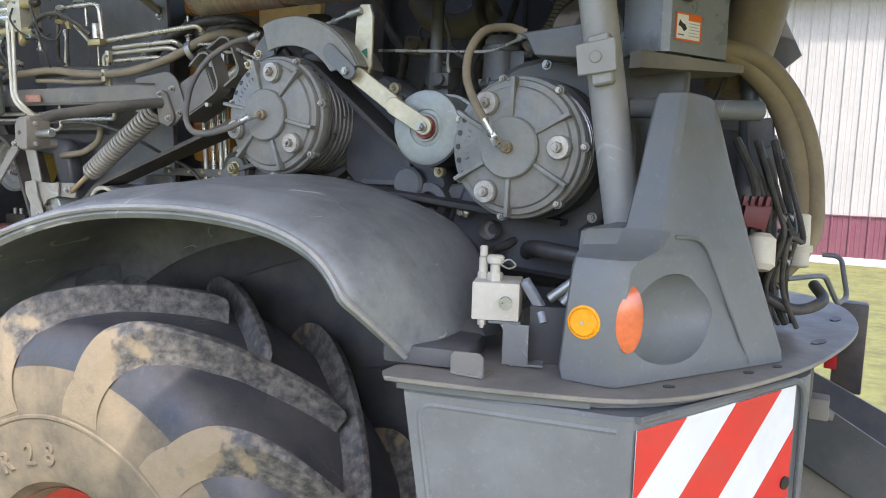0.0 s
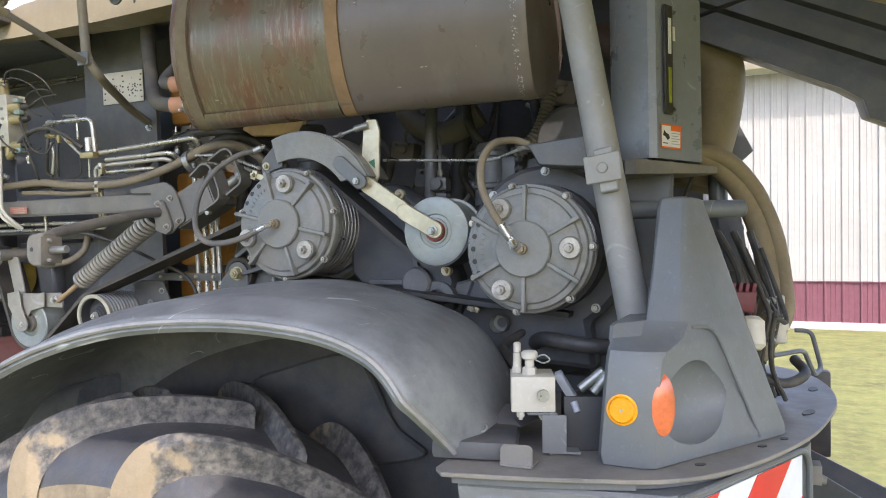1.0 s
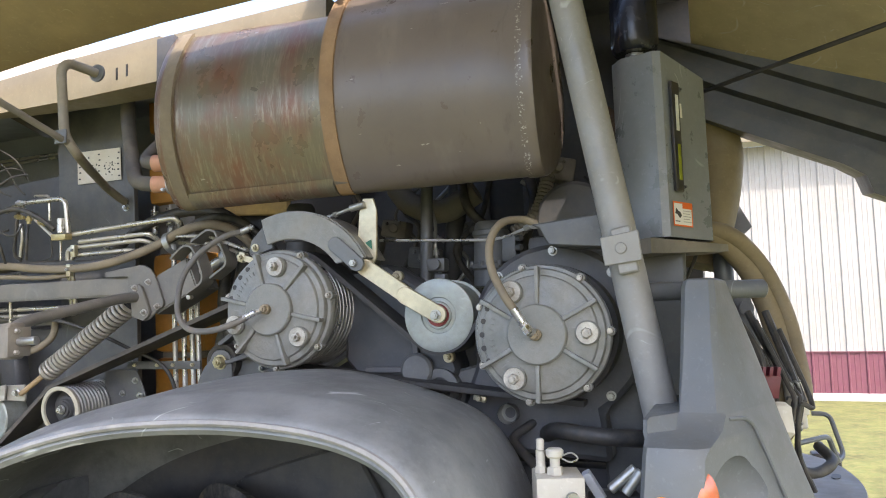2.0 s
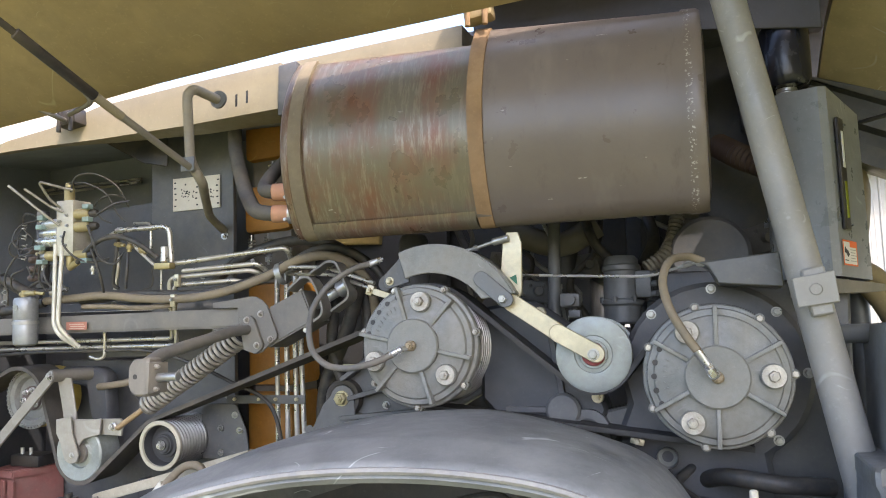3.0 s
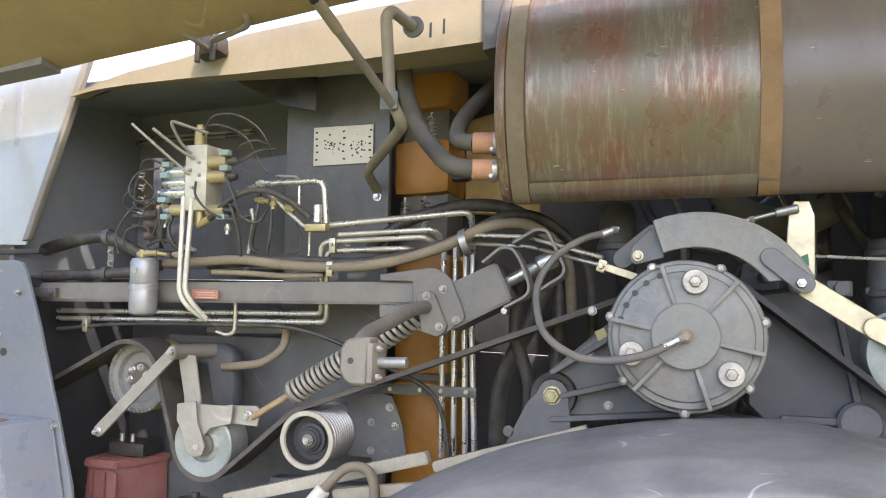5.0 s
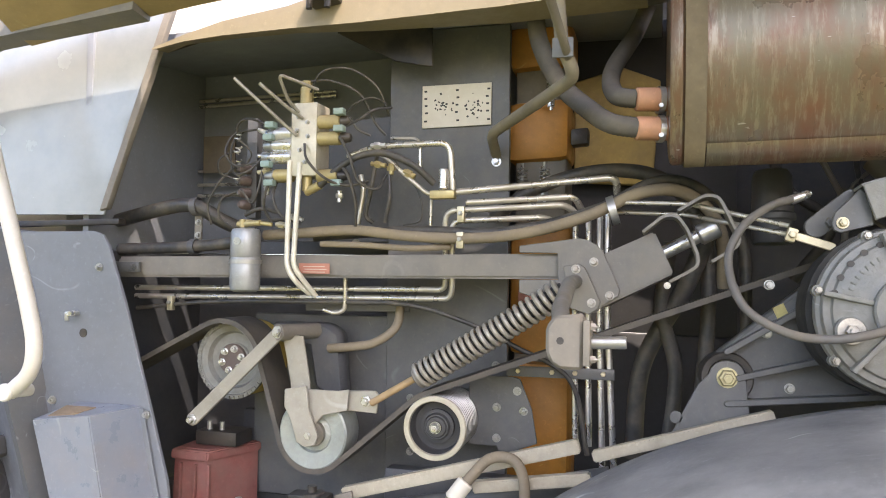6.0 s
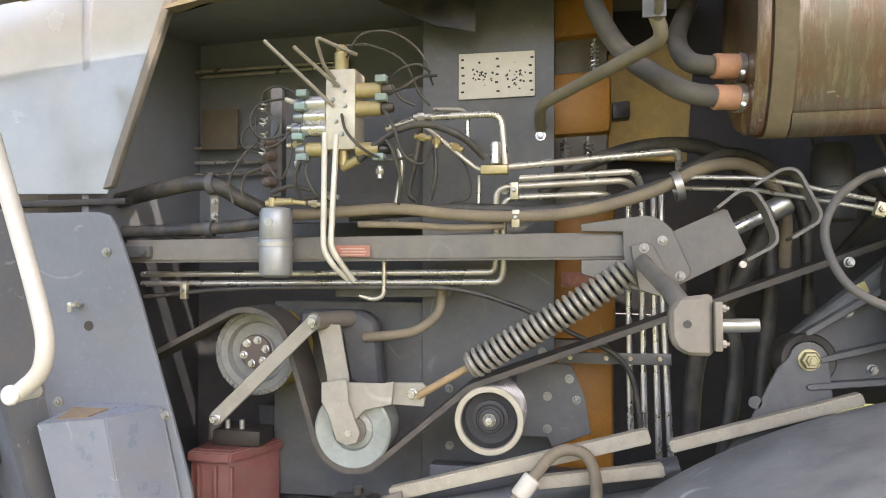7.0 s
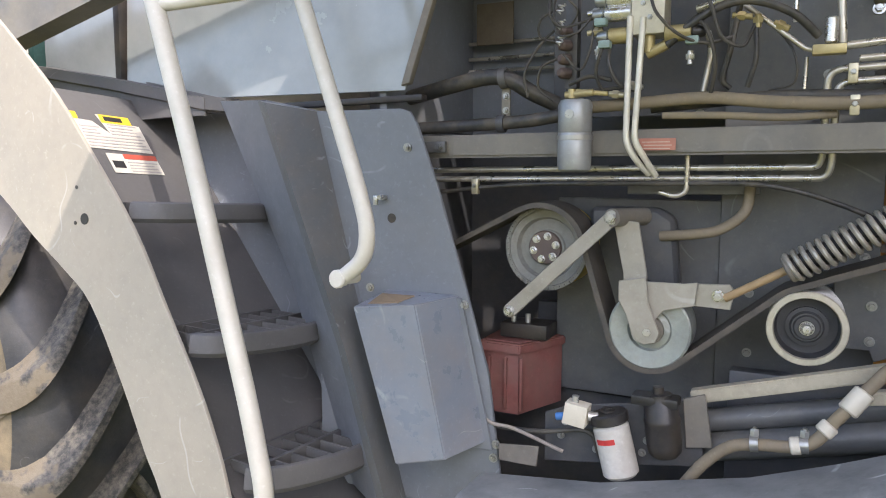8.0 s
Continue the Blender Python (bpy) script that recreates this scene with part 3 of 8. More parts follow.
def lamp_housing():
    th = thing("tail_lamp_housing", (-0.2, 1.25, DZ), "grey moulded plastic tail lamp housing with a tall tapering tower", "lamp housing")
    # rings from the foot up: back left, front left twice, shoulder, ridge twice, right edge twice, back right
    def ring(z, p):
        return [(x, y, z) for x, y in p]
    bm = B()
    loft(bm, [
        ring(1.317, [(-0.350, 1.50), (-0.360, 1.122), (-0.354, 1.111), (-0.320, 1.108), (-0.284, 1.106), (-0.268, 1.112), (-0.060, 1.432), (-0.056, 1.446), (-0.10, 1.52)]),
        ring(1.336, [(-0.350, 1.50), (-0.364, 1.118), (-0.357, 1.105), (-0.320, 1.101), (-0.284, 1.098), (-0.266, 1.105), (-0.062, 1.430), (-0.058, 1.444), (-0.10, 1.52)]),
        ring(1.420, [(-0.345, 1.50), (-0.357, 1.118), (-0.350, 1.105), (-0.316, 1.101), (-0.281, 1.098), (-0.263, 1.106), (-0.092, 1.430), (-0.088, 1.444), (-0.12, 1.52)]),
        ring(1.498, [(-0.342, 1.50), (-0.350, 1.120), (-0.343, 1.107), (-0.311, 1.103), (-0.275, 1.101), (-0.256, 1.112), (-0.118, 1.428), (-0.114, 1.442), (-0.135, 1.52)]),
        ring(1.513, [(-0.342, 1.50), (-0.348, 1.126), (-0.341, 1.113), (-0.308, 1.110), (-0.268, 1.112), (-0.248, 1.128), (-0.123, 1.427), (-0.119, 1.441), (-0.138, 1.52)]),
        ring(1.521, [(-0.342, 1.50), (-0.347, 1.143), (-0.339, 1.133), (-0.302, 1.142), (-0.252, 1.152), (-0.237, 1.166), (-0.126, 1.427), (-0.122, 1.440), (-0.140, 1.52)]),
        ring(1.530, [(-0.342, 1.50), (-0.350, 1.152), (-0.343, 1.146), (-0.300, 1.190), (-0.242, 1.188), (-0.228, 1.200), (-0.129, 1.426), (-0.125, 1.439), (-0.142, 1.52)]),
        ring(1.550, [(-0.342, 1.50), (-0.349, 1.156), (-0.342, 1.150), (-0.298, 1.214), (-0.236, 1.212), (-0.222, 1.222), (-0.135, 1.425), (-0.131, 1.438), (-0.146, 1.52)]),
        ring(1.554, [(-0.338, 1.49), (-0.346, 1.164), (-0.339, 1.158), (-0.297, 1.220), (-0.236, 1.216), (-0.222, 1.226), (-0.136, 1.425), (-0.132, 1.438), (-0.147, 1.52)]),
        ring(1.556, [(-0.296, 1.49), (-0.297, 1.240), (-0.297, 1.232), (-0.294, 1.222), (-0.236, 1.217), (-0.222, 1.227), (-0.137, 1.425), (-0.133, 1.438), (-0.148, 1.52)]),
        ring(1.650, [(-0.290, 1.50), (-0.291, 1.286), (-0.290, 1.276), (-0.285, 1.266), (-0.239, 1.258), (-0.225, 1.268), (-0.166, 1.420), (-0.163, 1.434), (-0.172, 1.52)]),
        ring(1.768, [(-0.284, 1.51), (-0.286, 1.336), (-0.284, 1.327), (-0.278, 1.318), (-0.238, 1.311), (-0.227, 1.319), (-0.204, 1.414), (-0.203, 1.426), (-0.206, 1.515)]),
        ring(1.781, [(-0.280, 1.505), (-0.281, 1.340), (-0.279, 1.332), (-0.274, 1.325), (-0.238, 1.319), (-0.229, 1.326), (-0.208, 1.414), (-0.207, 1.424), (-0.210, 1.508)]),
        ring(1.785, [(-0.272, 1.495), (-0.273, 1.350), (-0.271, 1.343), (-0.267, 1.338), (-0.240, 1.333), (-0.234, 1.338), (-0.217, 1.414), (-0.216, 1.422), (-0.219, 1.498)]),
    ])
    body = part("body", bm, PLASTIC, th, angle=14)
    return th, body


housing, housing_body = lamp_housing()

# marker board below the deck
board_t = thing("marker_board", (-0.3, 1.2, 0.9), "grey steel rear corner panel with red and white marker stripes", "panel")

# ---- exhaust muffler ----
MUX0, MUX1, MUY, MUZ = -1.589, -0.560, 1.60, 2.27


def muffler_mat():
    m = bpy.data.materials.new("heat_rusted_steel")
    m.use_nodes = True
    n, l = m.node_tree.nodes, m.node_tree.links
    b = n["Principled BSDF"]
    tc = n.new("ShaderNodeTexCoord")

    def nz(s, st, d=6, r=0.6):
        mp = n.new("ShaderNodeMapping")
        mp.inputs["Scale"].default_value = st
        l.new(tc.outputs["Object"], mp.inputs[0])
        t = n.new("ShaderNodeTexNoise")
        t.inputs["Scale"].default_value, t.inputs["Detail"].default_value, t.inputs["Roughness"].default_value = s, d, r
        l.new(mp.outputs[0], t.inputs["Vector"])
        return t.outputs["Fac"]

    def rng(v, a, c, lo=0.0, hi=1.0):
        x = n.new("ShaderNodeMapRange")
        for k, val in ((1, a), (2, c), (3, lo), (4, hi)):
            x.inputs[k].default_value = val
        l.new(v, x.inputs[0])
        return x.outputs[0]

    def mul(a, c):
        x = n.new("ShaderNodeMath")
        x.operation = "MULTIPLY"
        for s, v in ((x.inputs[0], a), (x.inputs[1], c)):
            if isinstance(v, float):
                s.default_value = v
            else:
                l.new(v, s)
        return x.outputs[0]

    def mixc(f, a, c):
        x = n.new("ShaderNodeMix")
        x.data_type = "RGBA"
        l.new(f, x.inputs[0])
        for s, v in ((x.inputs[6], a), (x.inputs[7], c)):
            if isinstance(v, tuple):
                s.default_value = (*v, 1)
            else:
                l.new(v, s)
        return x.outputs[2]

    sep = n.new("ShaderNodeSeparateXYZ")
    l.new(tc.outputs["Object"], sep.inputs[0])
    bare = rng(sep.outputs[0], 0.02, -0.02)
    base = mixc(rng(nz(3, (1, 1, 1)), 0.3, 0.7), (0.120, 0.098, 0.082), (0.172, 0.142, 0.118))
    base = mixc(rng(nz(5, (1.6, 1, 0.7), 4, 0.55), 0.60, 0.72, 0, 0.35), base, (0.26, 0.225, 0.185))
    rusty = mixc(rng(nz(5, (1.4, 1, 0.7)), 0.42, 0.66), (0.165, 0.143, 0.100), (0.190, 0.080, 0.050))
    fine = mul(rng(nz(30, (3.0, 0.5, 0.42), 8, 0.75), 0.50, 0.60), rng(nz(4.0, (1, 1, 1)), 0.36, 0.62, 0.05, 0.50))
    rusty = mixc(fine, rusty, (0.42, 0.395, 0.31))
    rusty = mixc(rng(nz(40, (5, 0.6, 0.35), 8, 0.8), 0.60, 0.68, 0, 0.7), rusty, (0.055, 0.045, 0.035))
    streak = fine
    c = mixc(bare, base, rusty)
    c = mixc(rng(nz(30, (0.4, 1.2, 1.5), 4), 0.70, 0.72), c, (0.42, 0.39, 0.34))
    # pale chips along the rolled edge of the wrap
    edge = mul(rng(sep.outputs[0], 0.468, 0.472), rng(sep.outputs[0], 0.482, 0.486, 1.0, 0.0))
    c = mixc(mul(edge, rng(nz(190, (1, 1, 1), 3), 0.58, 0.61, 0, 0.75)), c, (0.50, 0.47, 0.41))
    c = mixc(rng(nz(14, (1.5, 1, 0.4), 7, 0.75), 0.58, 0.74, 0, 0.45), c, (0.06, 0.045, 0.035))
    l.new(c, b.inputs["Base Color"])
    pat = n.new("ShaderNodeMath")
    pat.operation = "MULTIPLY_ADD"
    l.new(streak, pat.inputs[0])
    pat.inputs[1].default_value, pat.inputs[2].default_value = 0.7, 0.42
    l.new(mul(bare, pat.outputs[0]), b.inputs["Metallic"])
    l.new(rng(nz(9, (1, 1, 1)), 0.3, 0.7, 0.24, 0.40), b.inputs["Roughness"])
    bp = n.new("ShaderNodeBump")
    bp.inputs["Strength"].default_value = 0.2
    bp.inputs["Distance"].default_value = 0.002
    l.new(nz(60, (1, 1, 1)), bp.inputs["Height"])
    l.new(bp.outputs[0], b.inputs["Normal"])
    return m


def oval(x, zb, zt, e=0.0):
    """The muffler's cross-section at x: a shallow bowed front between two tight corners, e proud."""
    f = 1.392 - 0.06 * (x + 0.9)
    h, m = (zt - zb) / 2, (zt + zb) / 2
    R = 0.36
    low = [(R - math.sqrt(R * R - q * q), -q) for q in ((h - 0.014) * k / 11 for k in range(12))]
    low += [(0.088, -h + 0.008), (0.097, -h + 0.002), (0.110, -h + 0.001), (0.16, -h + 0.014), (0.24, -h + 0.045), (0.31, -h + 0.10), (0.35, -h + 0.17)]
    loop = low + [(0.36, 0)] + [(d, -z) for d, z in low[:0:-1]]
    out = []
    for d, z in loop:
        v = Vector((d - 0.18, z * 0.75))
        v = v.normalized() * e
        out.append((x, f + d + v.x, m + z + v.y))
    return out


def muffler():
    th = thing("exhaust_muffler", ((-1.065), MUY, MUZ), "large brown rust-streaked steel exhaust muffler strapped under the hood", "muffler")
    mm = muffler_mat()

    def zt0(x):
        return 2.488 - 0.055 * (x + 1.10)

    def zt1(x):
        return 2.513 - 0.085 * (x + 1.03)
    rows = [oval(x, 2.035, zt0(x), e) for x, e in ((MUX0 - 0.004, -0.05), (MUX0 - 0.002, -0.012), (MUX0, 0.0), (MUX0 + 0.006, 0.004), (MUX0 + 0.022, 0.004), (MUX0 + 0.027, 0.0))] + [oval(-1.56 + k * 0.065, 2.035, zt0(-1.56 + k * 0.065)) for k in range(9)]
    part("bare_shell", loft(B(), rows), mm, th, "bare streaked steel drum")
    rows = [oval(x, 2.031, zt1(x), 0.004 if x < -0.6 else 0.0065) for x in (-1.066, -0.98, -0.88, -0.78, -0.68, -0.602)] + [oval(x, 2.031, zt1(x), e) for x, e in ((-0.597, 0.0075), (-0.568, 0.0075), (MUX1, 0.003), (MUX1, -0.012), (MUX1 + 0.006, -0.06))]
    part("wrapped_shell", loft(B(), rows), mm, th, "brown sheet wrap with scuffs")
    for x, w, a in ((-1.543, 0.038, zt0), (-1.0565, 0.037, zt1)):
        part("strap", loft(B(), [oval(x + d, 2.034, a(x + d), e) for d, e in ((-w / 2, 0.001), (-w / 2, 0.009), (w / 2, 0.009), (w / 2, 0.001))]), RUST if x > -1.3 else mat("olive_dusty_strap", (0.185, 0.145, 0.085), 0.6, dust=0.5, dcol=(0.16, 0.14, 0.10), var=0.3), th, "rust-tan steel strap")
    # folded seam along the belly of the bare end
    t = B()
    loft(t, [[(x, 1.392 - 0.06 * (x + 0.9) + d, z) for d, z in ((0.068, 2.062), (0.060, 2.0625), (0.066, 2.046), (0.080, 2.032), (0.100, 2.026), (0.104, 2.034))] for x in (-1.522, -1.30, -1.078)])
    part("seam", t, mm, th, "folded seam lip")
    for z in (2.161, 2.102):
        t = B()
        rod(t, (-1.655, 1.508, z), (-1.580, 1.530, z + 0.002), 0.0235, seg=20, bev=0.003)
        cp = part("sleeve", t, COPPER, th, "salmon silicone hose sleeve")
        t = B()
        lathe(t, [(0.0245, 0), (0.027, 0), (0.027, 0.011), (0.0245, 0.011)], (-1.612, 1.521, z), (0.055, 0.017, 0), 24)
        hexa(t, (-1.605, 1.494, z - 0.02), (0, -1, 0), 0.009, 0.007)
        part("clamp", t, STEEL, cp)
    return th



muffler()


# ---- drive clutches ----
def clutch():
    """Built round its own axis, with its face towards -y at the origin."""
    th = thing("drive_clutch", (0, 0, 0), "cast grey ribbed clutch housing with bolts and grooved pulley", "clutch", "drive clutches")
    R = 0.141
    prof = [(0, -0.010), (0.058, -0.010), (0.061, -0.007), (0.061, 0.004), (0.070, 0.006), (0.105, 0.009), (0.118, 0.014), (0.121, 0.020), (0.132, 0.022), (0.1345, 0.026), (0.1345, 0.036), (R, 0.038), (R + 0.002, 0.042), (R + 0.002, 0.056),
            (R - 0.004, 0.060), (R - 0.004, 0.078), (0.12, 0.080), (0, 0.08)]
    body = part("housing", lathe(B(), prof, (0, 0, 0), (0, 1, 0), 72), CAST, th)
    for k in range(6):
        a = radians(48 + 60 * k)
        t = B()
        box(t, (math.cos(a) * 0.098, 0.008, math.sin(a) * 0.098), (0.078, 0.022, 0.0085), rot=(0, -math.degrees(a), 0), bev=0.002)
        part("rib", t, CAST, th)
    for k in range(7):
        a = radians(12 + 360 / 7 * k)
        t = B()
        c = (math.cos(a) * 0.1405, 0.036, math.sin(a) * 0.1405)
        rod(t, (c[0], 0.056, c[2]), c, 0.010, seg=14)
        part("lug", t, CAST, th)
        t = B()
        hexa(t, c, (0, -1, 0), 0.0125, 0.009)
        part("rim_bolt", t, BOLT, th, "zinc plated rim bolt")
    for a in (80, 200, 320):
        c = (math.cos(radians(a)) * 0.101, 0.010, math.sin(radians(a)) * 0.101)
        t = B()
        rod(t, (c[0], 0.014, c[2]), (c[0], -0.004, c[2]), 0.024, seg=24, bev=0.002)
        part("boss", t, CAST, th)
        t = B()
        hexa(t, (c[0], -0.004, c[2]), (0, -1, 0), 0.019, 0.011, 0.0215)
        rod(t, (c[0], -0.017, c[2]), (c[0], -0.025, c[2]), 0.0045, seg=10)
        part("clamp_bolt", t, BOLT, th, "weathered clamp bolt on a washer")
    for k in range(5):
        a = radians(112 + 13.5 * k)
        t = B()
        rod(t, (math.cos(a) * 0.119, 0.016, math.sin(a) * 0.119), (math.cos(a) * 0.119, 0.0125, math.sin(a) * 0.119), 0.0058, seg=14)
        part("hole", t, BLACK, th)
    for k in range(7):
        a = radians(120 + 6.5 * k)
        t = B()
        box(t, (math.cos(a) * 0.098, 0.0075, math.sin(a) * 0.098), (0.0024, 0.003, 0.008), rot=(0, -math.degrees(a) + 8 * (-1) ** k + 90, 0), bev=0)
        part("raised_mark", t, CAST, th)
    bm = B()
    rod(bm, (0, -0.010, 0), (0, -0.024, 0), 0.012, seg=18, bev=0.002)
    hexa(bm, (0, -0.022, 0), (0, -1, 0), 0.016, 0.010)
    part("hub_fitting", bm, mat("bronze_fitting", (0.30, 0.25, 0.18), 0.42, 0.7, dust=0.4), th, "dull bronze hub fitting")
    g = [(0.07, 0.08)]
    for k in range(6):
        y = 0.085 + k * 0.017
        g += [(0.137, y), (0.137, y + 0.005), (0.124, y + 0.0085), (0.137, y + 0.012)]
    g += [(0.137, 0.19), (0.141, 0.192), (0.141, 0.20), (0.05, 0.2)]
    part("pulley", lathe(B(), g, (0, 0, 0), (0, 1, 0), 64), GROOVE, th, "grooved steel belt pulley")
    return th


CL, CR = (-1.209, 1.392, 1.751), (-0.567, 1.365, 1.685)
left = clutch()
left.matrix_basis = pose(*CL)
copy_thing(left, pose(*CR, 0, -41, 0))

# ---- main belt, idler, tension arm ----
IX, IZ = -0.818, 1.728
t = ribbon(B(), wheel_path([(CL[0], CL[2], 0.143, -1), (IX, IZ, 0.083, 1), (CR[0], CR[2], 0.143, -1)]), 1.476, 1.572, 0.011, True)
solo("main_drive_belt", t, BELT, "black ribbed rubber belt round both clutch pulleys and the idler", "belt")

idler = thing("belt_idler", (IX, 1.5, IZ), "flanged aluminium belt idler wheel", "idler pulley")
part("disc", lathe(B(), [(0, 0), (0.030, 0), (0.032, 0.003), (0.040, 0.004), (0.042, 0.001), (0.076, -0.001), (0.083, 0.002), (0.084, 0.008), (0.084, 0.016), (0.078, 0.018), (0.078, 0.105), (0.084, 0.107), (0.084, 0.113), (0, 0.113)], (IX, 1.474, IZ), (0, 1, 0), 64), CHROME, idler)
part("seal", lathe(B(), [(0.0, -0.006), (0.024, -0.006), (0.026, 0.0), (0.026, 0.003)], (IX, 1.473, IZ), (0, 1, 0), 32), mat("red_seal", (0.25, 0.045, 0.04), 0.5), idler, "dark red bearing seal")

tens = thing("belt_tension_lever", (-1.0, 1.5, 1.86), "yellow zinc belt tension arm with an upright lever", "lever arm")
t = B()
plate(t, bar((-0.995, 1.845), (-0.885, 1.772), 0.040), 1.458, 1.466)
plate(t, bar((-0.890, 1.775), (IX + 0.008, IZ + 0.002), 0.040), 1.449, 1.457)
part("arm", t, ZINC, tens)
t = B()
plate(t, [(-1.022, 1.985), (-1.012, 2.013), (-0.985, 2.012), (-0.976, 1.985), (-0.978, 1.870), (-0.99, 1.845), (-1.02, 1.868), (-1.030, 1.885)], 1.492, 1.500)
part("lever", t, ZINC, tens)
t = B()
plate(t, [(-1.006, 1.905), (-0.990, 1.912), (-0.988, 1.888)], 1.4895, 1.4905, bev=0)
part("mark", t, mat("green_mark", (0.03, 0.16, 0.09), 0.5), tens, "small green triangle mark")
t = B()
rod(t, (IX, 1.50, IZ), (IX + 0.004, 1.450, IZ), 0.010)
hexa(t, (IX + 0.004, 1.4485, IZ), (0, -1, 0), 0.017, 0.010, 0.013)
part("idler_bolt", t, STEEL_D, tens)
t = B()
rod(t, (-1.007, 1.50, 1.851), (-1.010, 1.44, 1.853), 0.017, seg=20, bev=0.002)
hexa(t, (-1.010, 1.44, 1.853), (0, -1, 0), 0.017, 0.010, 0.013)
part("pivot", t, STEEL_D, tens)
t = B()
rod(t, (-1.005, 1.487, 1.998), (-1.045, 1.49, 1.990), 0.009, seg=12, bev=0.002)
rod(t, (-1.04, 1.49, 1.991), (-1.10, 1.495, 1.976), 0.0045)
hexa(t, (-1.082, 1.493, 1.980), (-0.06, 0, -0.015), 0.012, 0.010)
rod(t, (-1.10, 1.495, 1.976), (-1.19, 1.50, 1.952), 0.006)
part("link_rod", t, STEEL_D, tens)

# curved guard over the left clutch
t = B()
o = arc(-1.185, 1.765, 0.222, 112, 27, 14)
i_ = arc(-1.190, 1.762, 0.158, 36, 112, 14)
plate(t, o + i_, 1.445, 1.453)
gd = thing("belt_guard", (-1.15, 1.47, 1.95), "curved grey steel belt guard arched over a clutch", "guard")
part("face", t, CAST, gd)
rim = [(x, z) for x, z in o]
t = ribbon(B(), rim, 1.453, 1.56, 0.005)
part("rim", t, CAST, gd)
t = B()
plate(t, bar((-1.06, 1.90), (-1.004, 1.852), 0.036), 1.436, 1.4445)
part("ear", t, BODY, gd)
t = B()
plate(t, [(-1.314, 1.907), (-1.309, 1.925), (-1.267, 1.967), (-1.250, 1.950), (-1.247, 1.902), (-1.300, 1.888), (-1.311, 1.893)], 1.466, 1.473)
part("tail_plate", t, PAINT, gd)
t = B()
hexa(t, (-1.297, 1.466, 1.906), (0, -1, 0), 0.013, 0.008, 0.0105)
part("tail_bolt", t, ZINC, gd, "yellow zinc bolt")


# ---- engine bay behind the clutches ----
bay = thing("engine_bay", (-0.9, 2.2, 1.2), "dark grey engine and gear housings with pipes inside the bay", "engine")
t = B()
plate(t, [(-1.10, 1.62), (-0.98, 1.50), (-0.86, 1.47), (-0.80, 1.60), (-0.86, 1.78), (-0.98, 1.86), (-1.10, 1.84)], 1.56, 1.66, 0.01)
part("left_gearcase", t, GEARP, bay)
for x, z in ((-1.02, 1.555), (-0.93, 1.495), (-0.845, 1.53), (-0.822, 1.63), (-0.868, 1.755), (-0.95, 1.825)):
    t = B()
    rod(t, (x, 1.565, z), (x, 1.548, z), 0.014, seg=16, bev=0.002)
    hexa(t, (x, 1.548, z), (0, -1, 0), 0.013, 0.009)
    part("gearcase_bolt", t, ZINC if z > 1.6 else STEEL_D, bay)
t = B()
rod(t, (-0.90, 1.56, 1.60), (-0.90, 1.535, 1.60), 0.040, seg=28, bev=0.006)
part("bearing_cap", t, PAINT, bay)
t = B()
plate(t, bar((-1.03, 1.60), (-0.90, 1.60), 0.014), 1.545, 1.56)
part("web", t, PAINT_D, bay)
t = B()
plate(t, bar((-0.90, 1.62), (-0.93, 1.80), 0.014), 1.545, 1.56)
part("web", t, PAINT_D, bay)
t = B()
plate(t, arc(CR[0], CR[2], 0.20, -60, 200, 20) + [(-0.80, 1.50), (-0.74, 1.42), (-0.45, 1.40)], 1.555, 1.68, 0.012)
part("right_gearcase", t, PAINT_D, bay)
for a in (-50, 0, 45, 90, 135, 175):
    t = B()
    c = (CR[0] + 0.183 * math.cos(radians(a)), 1.555, CR[2] + 0.183 * math.sin(radians(a)))
    hexa(t, c, (0, -1, 0), 0.014, 0.010, 0.011)
    part("gearcase_bolt", t, STEEL_D, bay)
t = B()
plate(t, [(-0.47, 1.30), (-0.30, 1.30), (-0.28, 1.95), (-0.40, 1.97), (-0.52, 1.86)], 1.62, 1.66, 0.006)
part("side_plate", t, PAINT, bay)
t = B()
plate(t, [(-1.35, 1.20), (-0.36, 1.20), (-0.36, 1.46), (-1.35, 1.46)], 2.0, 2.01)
part("rear_shield", t, DARK_SHADE, bay, "dark shield low in the bay")

# ---- strut, oil reservoir ----
st = thing("support_strut", (-0.33, 1.37, 1.32), "round grey steel strut with a clamped square plate", "strut")
t = B()
rod(t, (-0.515, 1.40, 2.52), (-0.300, 1.37, 1.34), 0.034, seg=28)
part("tube", t, STRUTP, st)
t = B()
plate(t, [(-0.429, 1.868), (-0.357, 1.880), (-0.351, 1.822), (-0.422, 1.813)], 1.320, 1.328, 0.002)
rod(t, (-0.390, 1.320, 1.846), (-0.390, 1.3165, 1.846), 0.011, seg=20, bev=0.002)
plate(t, [(-0.412, 1.884), (-0.372, 1.892), (-0.358, 1.802), (-0.398, 1.795)], 1.3285, 1.350, 0.004)
part("clamp_plate", t, STRUTP, st)
t = B()
rod(t, (-0.36, 1.43, 1.765), (-0.13, 1.56, 1.768), 0.019, seg=18, bev=0.004)
part("cross_tube", t, BODY, st)

